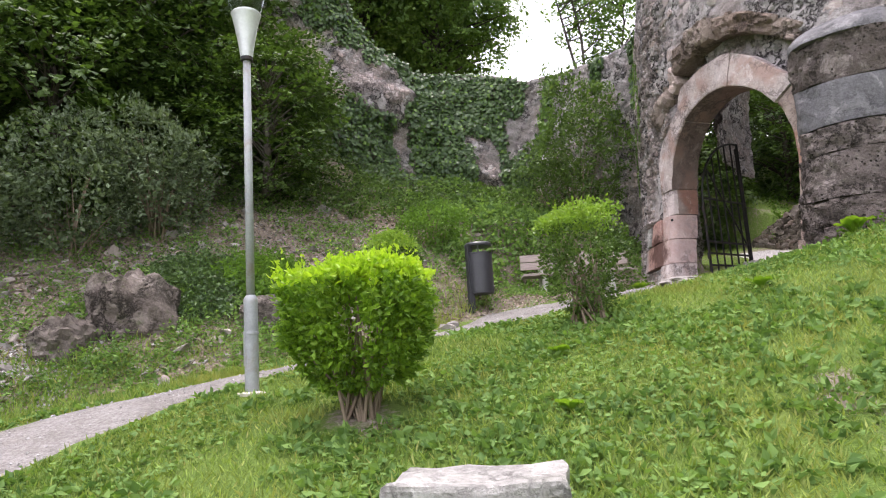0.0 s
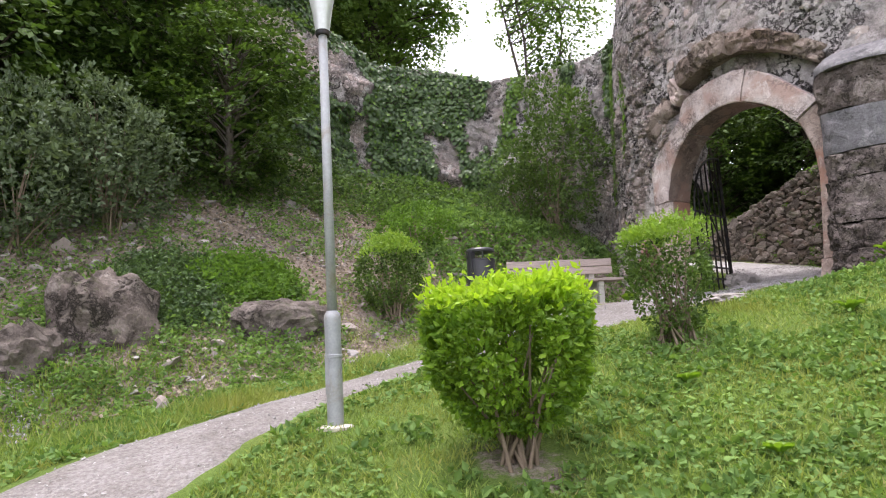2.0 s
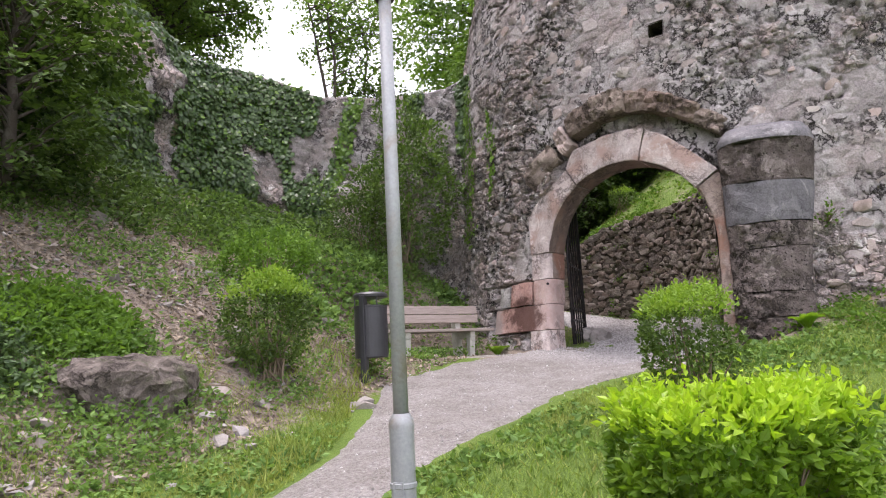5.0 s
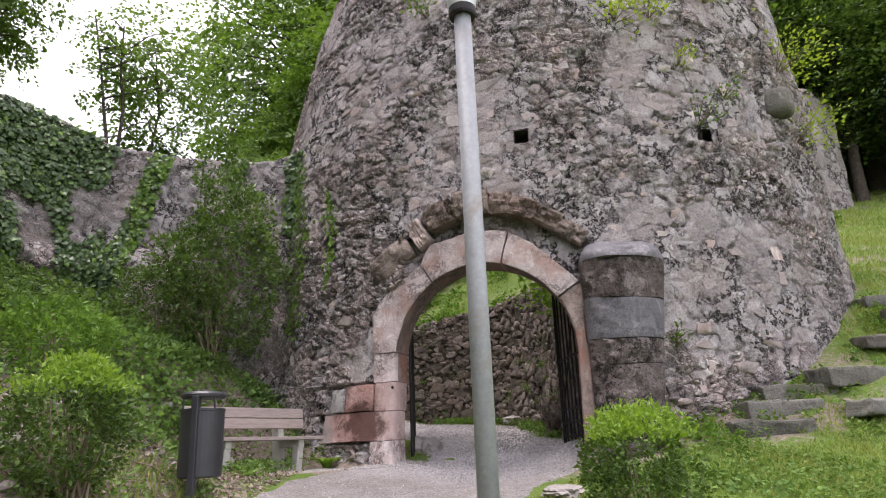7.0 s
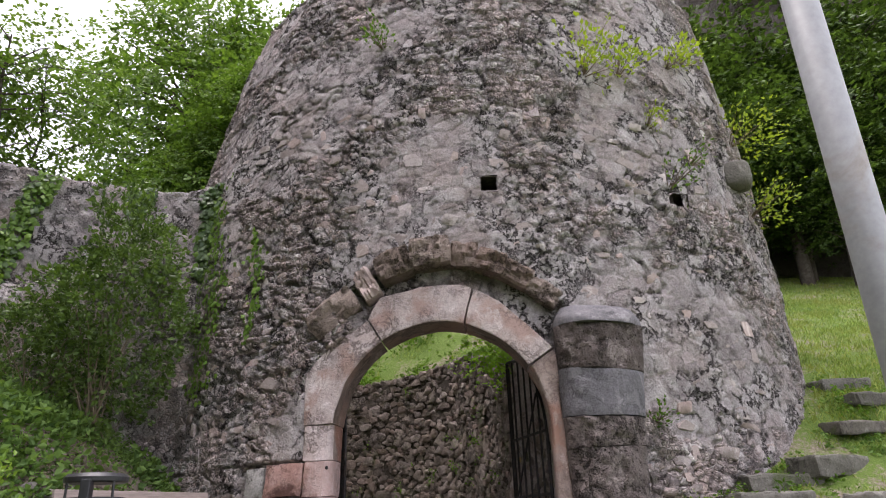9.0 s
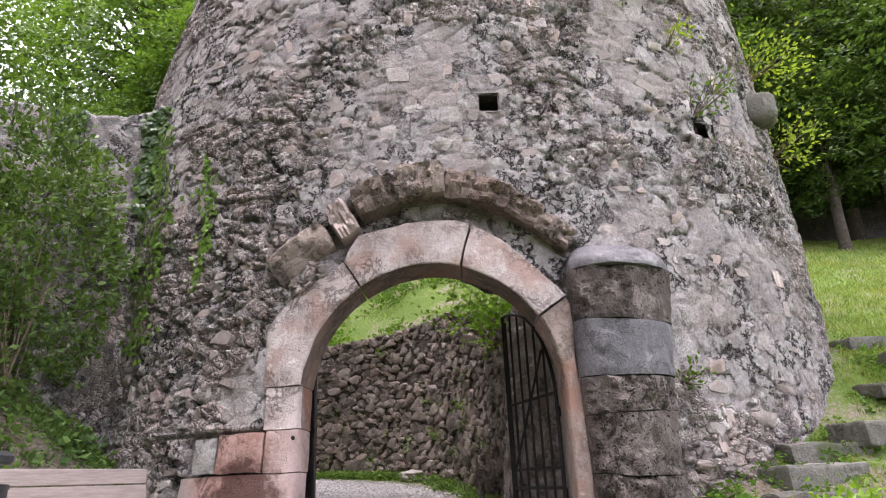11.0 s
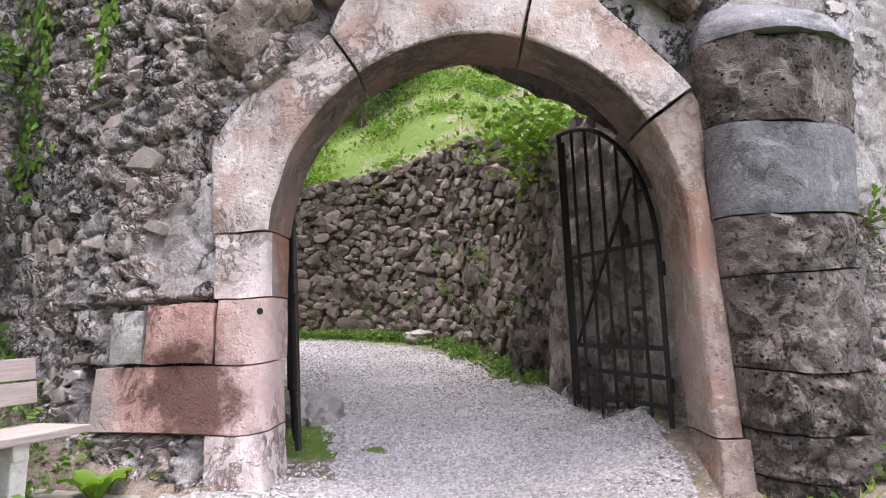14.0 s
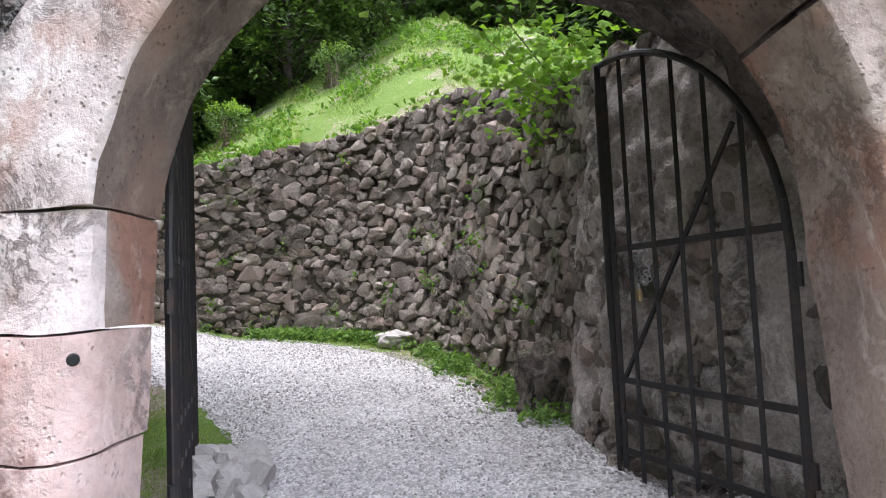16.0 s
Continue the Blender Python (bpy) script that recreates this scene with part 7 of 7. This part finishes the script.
def on_bank(lo, hi, noise_lo, seed, fx=0.8):
    return lambda x, y: (bank_v(x, y) > lo) & (bank_v(x, y) < hi) & (fbm(x * fx, y * fx, 0, seed) > noise_lo) & ~in_tower(x, y)


bx, by = scatter(10500, -9, 4, 7, 17, on_bank(2.4, 7.8, 0.38, 171, 1.5), 20)
clumps("bank_herbs", bx, by, 10, 0.08, (0.035, 0.085), M_NETTLE, "scattered green weeds on the earth bank", 21, 0.18)
bx, by = scatter(2300, -2.0, 4, 11.3, 17, lambda x, y: on_bank(3.4, 8.0, 0.49, 172, 1.3)(x, y) & (x + 2.6 * fbm(x * 1.1, y * 1.1, 0, 177) + 0.12 * (y - 12) > 0.9), 22)
clumps("nettles", bx, by, 13, 0.11, (0.06, 0.14), M_NETTLE, "dense bright nettles and weeds under the ivy wall", 23, 0.28, wide=0.33)
bx, by = scatter(500, -3.6, -2.2, 10.3, 11.3, lambda x, y: np.hypot((x + 2.85) / 0.75, (y - 10.8) / 0.45) < 1, 24)
clumps("weed_patch", bx, by, 16, 0.07, (0.05, 0.10), M_HERB, "thick patch of bright green weeds on the bank", 25, 0.25)
bx, by = scatter(900, -4.8, -3.2, 9.6, 11.2, lambda x, y: np.hypot((x + 3.8) / 0.9, (y - 10.4) / 0.7) < 1, 26)
clumps("ground_ivy", bx, by, 14, 0.08, (0.05, 0.09), M_IVY, "dark trailing ivy beside the boulder", 27, 0.2)
bx, by = scatter(3600, -10, 1.5, 8, 16, on_bank(6.0, 9.0, 0.38, 173), 28)
clumps("undergrowth", bx, by, 16, 0.16, (0.07, 0.13), M_FOREST, "dark undergrowth beneath the beech trees", 29, 0.5)
bx, by = scatter(6500, 6, 20, 6, 22, lambda x, y: inner_grass(x, y) & (fbm(x * 0.9, y * 0.9, 0, 174) > 0.46), 30)
clumps("hill_herbs", bx, by, 12, 0.10, (0.06, 0.14), M_HERB, "green weeds in the grass above the wall", 31, 0.2)
bx, by = scatter(700, 4.5, 14, 5, 18, lambda x, y: inner_grass(x, y) & (behind_wall(tower_u(x, y), tower_d(x, y))[0] < 0.75), 32)
clumps("wall_top_plants", bx, by, 14, 0.09, (0.05, 0.10), M_HERB, "leafy plants spilling over the wall's top", 33, 0.2)
bx, by = scatter(900, 4.5, 12, 8.5, 15, lambda x, y: inner_verge(x, y) & (tower_d(x, y) > 2.6) & (behind_wall(tower_u(x, y), tower_d(x, y))[0] > -0.5), 34)
clumps("wall_foot_plants", bx, by, 12, 0.08, (0.03, 0.08), M_HERB, "small plants at the foot of the retaining wall", 35, 0.14)
bx, by = scatter(600, 4.5, 9.5, 3.5, 8, lambda x, y: ~in_tower(x, y) & (fbm(x * 1.2, y * 1.2, 0, 175) > 0.5), 36)
clumps("step_weeds", bx, by, 14, 0.08, (0.04, 0.09), M_HERB, "weeds growing round the stone steps", 37, 0.14)
bx, by = scatter(260, 3.0, 6, 5.5, 14, lambda x, y: (np.abs(np.hypot(x - CX, y - CY) - 6.35) < 0.16) & (off_path(x, y) > 0.1), 38)
clumps("tower_foot_weeds", bx, by, 14, 0.07, (0.04, 0.10), M_HERB, "weeds along the foot of the tower", 39, 0.16)
bx, by = scatter(1500, -6.2, -1.4, 8.2, 11.0, lambda x, y: (np.minimum(np.hypot(x + 4.5, y - 9.5) - 0.75, np.hypot(x + 2.45, y - 10.0) - 0.6) < 0.28) & (fbm(x * 3, y * 3, 0, 179) > 0.52), 43)
clumps("boulder_weeds", bx, by, 12, 0.07, (0.04, 0.09), M_NETTLE, "weeds growing round the boulders", 44, 0.22)
lx, ly = scatter(90000, -10, 3, 7, 16, on_bank(2.2, 8.0, 0.30, 176), 40)
lz = height(lx, ly)
v_, f_ = flat_leaf_verts(np.column_stack([lx, ly, lz + 0.012]), gr.normal(size=(len(lx), 3)), unit(np.array([0.15, -0.4, 1.0]) + 0.45 * gr.normal(size=(len(lx), 3))), gr.uniform(0.03, 0.08, len(lx)), 0.35)
tagged(put("leaf_litter", raw_mesh("leaf_litter", v_, f_, M_LITTER)), "dry brown fallen leaves on the bank", "leaf litter", kind="stuff")


def dead_twigs():
    """Fallen twigs and roots on the bank."""
    rg = np.random.default_rng(191)
    x, y = scatter(1100, -8, 2.5, 8, 15, on_bank(2.4, 7.5, 0.40, 192), 193)
    a = rg.uniform(0, 2 * math.pi, len(x))
    ln = rg.uniform(0.15, 0.6, len(x))
    x2, y2 = x + np.cos(a) * ln, y + np.sin(a) * ln
    p = np.column_stack([x, y, height(x, y) + 0.015])
    q = np.column_stack([x2, y2, height(x2, y2) + rg.uniform(0.01, 0.10, len(x))])
    m = (p + q) / 2 + rg.normal(size=p.shape) * 0.04
    v, f = join_arrays([limb_verts(p, m, 0.007, 0.006, 4), limb_verts(m, q, 0.006, 0.003, 4)])
    tagged(put("dead_twigs", raw_mesh("dead_twigs", v, f, M_TWIG)), "dead twigs and roots lying on the bank", "twigs", kind="stuff")


dead_twigs()


def wall_tufts():
    """Small ferns and weeds in the joints of the retaining wall."""
    rg = np.random.default_rng(195)
    ps, ds = [], []
    for _ in range(46):
        k = int(rg.integers(70, 520))
        z = rg.uniform(2.9, W_TOP[k])
        o = -0.09 * (z - 2.6) + 0.08
        c = np.array([W_X[k] + W_NX[k] * o, W_Y[k] + W_NY[k] * o, z])
        n = int(rg.integers(10, 34))
        q = c + rg.normal(size=(n, 3)) * 0.06 * rg.uniform(0.6, 1.5)
        ps.append(q)
        ds.append(unit(rg.normal(size=(n, 3)) + np.array([W_NX[k], W_NY[k], -0.2])))
    ps, ds = np.concatenate(ps), np.concatenate(ds)
    v, f = leaf_verts(ps, ds, rg.uniform(0.03, 0.08, len(ps)), 0.3, 0.08, rg)
    tagged(put("wall_ferns", raw_mesh("wall_ferns", v, f, M_HERB)), "small ferns and weeds in the joints of the retaining wall", "plants", kind="stuff")


wall_tufts()


def wall_foot_growth():
    """Herbs that crowd the strip between the gravel and the foot of the retaining wall."""
    rg = np.random.default_rng(197)
    k = rg.integers(np.searchsorted(W_ARC, 2.3), np.searchsorted(W_ARC, 11.0), 900)
    o = 0.05 + np.where(W_ARC[k] < 4.6, 0.40, 0.16) * rg.random(len(k)) ** 1.8
    x, y = W_X[k] + W_NX[k] * o, W_Y[k] + W_NY[k] * o
    keep = fbm(x * 2.0, y * 2.0, 0, 198) > 0.52
    clumps("wall_foot_herbs", x[keep], y[keep], 12, 0.06, (0.03, 0.085), M_NETTLE, "low herbs and moss along the foot of the retaining wall", 199, 0.13)


wall_foot_growth()


def dock(x, y, s, seed):
    rg = np.random.default_rng(seed)
    t = thing("dock_plant", (x, y, ground_z(x, y)), "broad-leaved green dock plant beside the masonry", "plant")
    n = 9
    for k in range(n):
        a = 2 * math.pi * k / n + rg.uniform(-0.3, 0.3)
        ln, w = s * rg.uniform(0.7, 1.1), s * 0.17
        v, f = [], []
        for q in range(7):
            u = q / 6
            r, z = ln * u * 0.55, ln * (u * 0.95 - 0.55 * u * u)
            ww = w * math.sin(math.pi * min(1, 0.12 + 0.88 * u)) + 0.004
            c = np.array([r * math.cos(a), r * math.sin(a), z])
            sd = np.array([-math.sin(a), math.cos(a), 0])
            v += [c - sd * ww + [0, 0, 0.02], c, c + sd * ww + [0, 0, 0.02]]
        f = [(3 * q + j, 3 * q + j + 1, 3 * q + j + 4, 3 * q + j + 3) for q in range(6) for j in range(2)]
        put("leaf", raw_mesh("leaf", v, f, M_HEDGE, True), t)


for x, y, s, seed in [(4.55, 7.35, 0.42, 1), (3.45, 11.95, 0.40, 2), (0.9, 5.6, 0.2, 3), (2.9, 6.2, 0.22, 5), (0.75, 4.4, 0.18, 6)]:
    dock(x, y, s, seed)


# ---- loose stones and masonry pieces ----
def loose_stones():
    rg = random.Random(91)
    kinds = [chip_mesh("loose_stone", M_PALE, 40 + s, 14) for s in range(6)]
    n = 0
    while n < 240:
        x, y = rg.uniform(-7.5, 2.5), rg.uniform(8, 14)
        b = float(bank_v(x, y))
        if not 1.9 < b < 6.2 or rg.random() > (1.0 if x < -4.5 else 0.55) or float(fbm(x * 0.9, y * 0.9, 0, 181)) < 0.42:
            continue
        s = rg.uniform(0.05, 0.20) * (1.4 if rg.random() < 0.12 else 1)
        m = Matrix.Translation((x, y, ground_z(x, y) + s * 0.12)) @ Euler((rg.uniform(-0.5, 0.5), rg.uniform(-0.5, 0.5), rg.uniform(0, 6))).to_matrix().to_4x4() @ Matrix.Diagonal((s * rg.uniform(0.9, 1.7), s, s * rg.uniform(0.5, 0.8), 1))
        tagged(put("loose_stone", kinds[n % 6], m=m), "pale broken stone lying on the earth bank", "stone", "loose stones on the bank")
        n += 1


loose_stones()


def bank_chips():
    """Small broken stones washed out of the bank, too many to count."""
    rg = np.random.default_rng(97)
    x, y = scatter(15000, -8.5, 2.5, 7.5, 14.5, on_bank(2.5, 6.8, 0.45, 181, 0.9), 98)
    x, y = x[:7000], y[:7000]
    s = rg.uniform(0.02, 0.065, len(x)) * np.where(rg.random(len(x)) < 0.08, 1.8, 1)
    base = np.array([(0.6, 0, 0), (-0.5, 0.1, 0), (0, 0.5, 0), (0.1, -0.5, 0), (0, 0, 0.35), (0, 0, -0.3)])
    tri = np.array([(0, 2, 4), (2, 1, 4), (1, 3, 4), (3, 0, 4), (2, 0, 5), (1, 2, 5), (3, 1, 5), (0, 3, 5)])
    j = base[None] * s[:, None, None] * rg.uniform(0.6, 1.5, (len(x), 6, 1)) + rg.normal(size=(len(x), 6, 3)) * s[:, None, None] * 0.14
    a = rg.uniform(0, 2 * math.pi, len(x))[:, None]
    j[..., 0], j[..., 1] = j[..., 0] * np.cos(a) - j[..., 1] * np.sin(a), j[..., 0] * np.sin(a) + j[..., 1] * np.cos(a)
    v = (j + np.stack([x, y, height(x, y) + s * 0.12], -1)[:, None]).reshape(-1, 3)
    f = (np.arange(len(x))[:, None, None] * 6 + tri[None]).reshape(-1, 3)
    tagged(put("stone_chips", raw_mesh("stone_chips", v, f, M_CHIP)), "pale broken stone chips strewn on the earth bank", "stones", kind="stuff")


bank_chips()


def pebbles():
    """Loose gravel on the path and at the foot of the bank."""
    rg = np.random.default_rng(93)
    base = np.array([(0.5, 0, 0), (-0.5, 0, 0), (0, 0.5, 0), (0, -0.5, 0), (0, 0, 0.4), (0, 0, -0.4)])
    tri = np.array([(0, 2, 4), (2, 1, 4), (1, 3, 4), (3, 0, 4), (2, 0, 5), (1, 2, 5), (3, 1, 5), (0, 3, 5)])
    x, y = rg.uniform(-6, 10.5, 150000), rg.uniform(3.5, 16, 150000)
    d = off_path(x, y)
    k = (d < -0.14) & ((tower_d(x, y) > -0.6) | (rg.random(len(x)) < 0.07))
    sx, sy = rg.uniform(-8, -4.6, 9000), rg.uniform(6.9, 9.4, 9000)
    q = (bank_v(sx, sy) > 1.2) & (bank_v(sx, sy) < 3.6) & (fbm(sx, sy, 0, 94) > 0.45)
    x, y = np.concatenate([x[k], sx[q]]), np.concatenate([y[k], sy[q]])
    s = rg.uniform(0.009, 0.028, len(x)) * np.concatenate([np.ones(k.sum()), np.full(q.sum(), 1.6)])
    z = height(x, y) + 0.02
    j = base[None] * s[:, None, None] * rg.uniform(0.6, 1.4, (len(x), 6, 1)) + rg.normal(size=(len(x), 6, 3)) * s[:, None, None] * 0.12
    v = (j + np.stack([x, y, z + s * 0.12], -1)[:, None]).reshape(-1, 3)
    f = (np.arange(len(x))[:, None, None] * 6 + tri[None]).reshape(-1, 3)
    tagged(put("gravel", raw_mesh("gravel", v, f, M_PEBBLE)), "loose grey gravel stones", "gravel", kind="stuff")


pebbles()
retaining_wall()


def tower_stones():
    """The larger rubble stones that stand out of the mortar round the gate."""
    rg = random.Random(95)
    kinds = [chip_mesh("rubble_stone", M_RUBBLE, 60 + s, 24, 0.26) for s in range(8)]
    done, n, tries = [], 0, 0
    while n < 300 and tries < 6000:
        tries += 1
        u, z = rg.uniform(-3.6, 4.4), rg.uniform(2.5, 8.6)
        left = u < -1.2
        if rg.random() > (1.0 if left and z < 6.5 else 0.4):
            continue
        if in_ring(u, z, 0.26) or (in_ring(u, z, 0.42) and z < 5) or (-2.55 < u < -1.4 and z < 3.75) or (1.5 < u < 2.85 and z < 5.5) or any(abs(u - hu) < 0.3 and abs(z - hz) < 0.3 for hu, hz in HOLES):
            continue
        if -1.7 < u < 1.8 and 5.2 < z < 6.4 and abs(math.hypot(u - 0.15, z - 3.9) - 2.15) < 0.35:
            continue
        w, h = rg.uniform(0.10, 0.36), rg.uniform(0.08, 0.22)
        if any(abs(u - a) < (w + c) * 0.5 and abs(z - b) < (h + d) * 0.5 for a, b, c, d in done):
            continue
        if height(*tower_place(u, z, 0.3)[:2]) > z - 0.02:
            continue
        done.append((u, z, w, h))
        q = tower_place(u, z, rg.uniform(-0.055, -0.015))
        q[:2] += 0.0085 * max(0, z - 6) ** 2 * ALONG
        a = math.atan2(q[1] - CY, q[0] - CX)
        m = Matrix.Translation(q) @ Matrix.Rotation(a + math.pi / 2, 4, "Z") @ Matrix.Rotation(rg.uniform(-0.3, 0.3), 4, "Y") @ Matrix.Diagonal((w, 0.17, h, 1))
        s = put("rubble_stone", kinds[n % 8], tower_wall, m=m)
        s.matrix_parent_inverse = Matrix.Identity(4)
        s.matrix_basis = m
        n += 1


tower_stones()
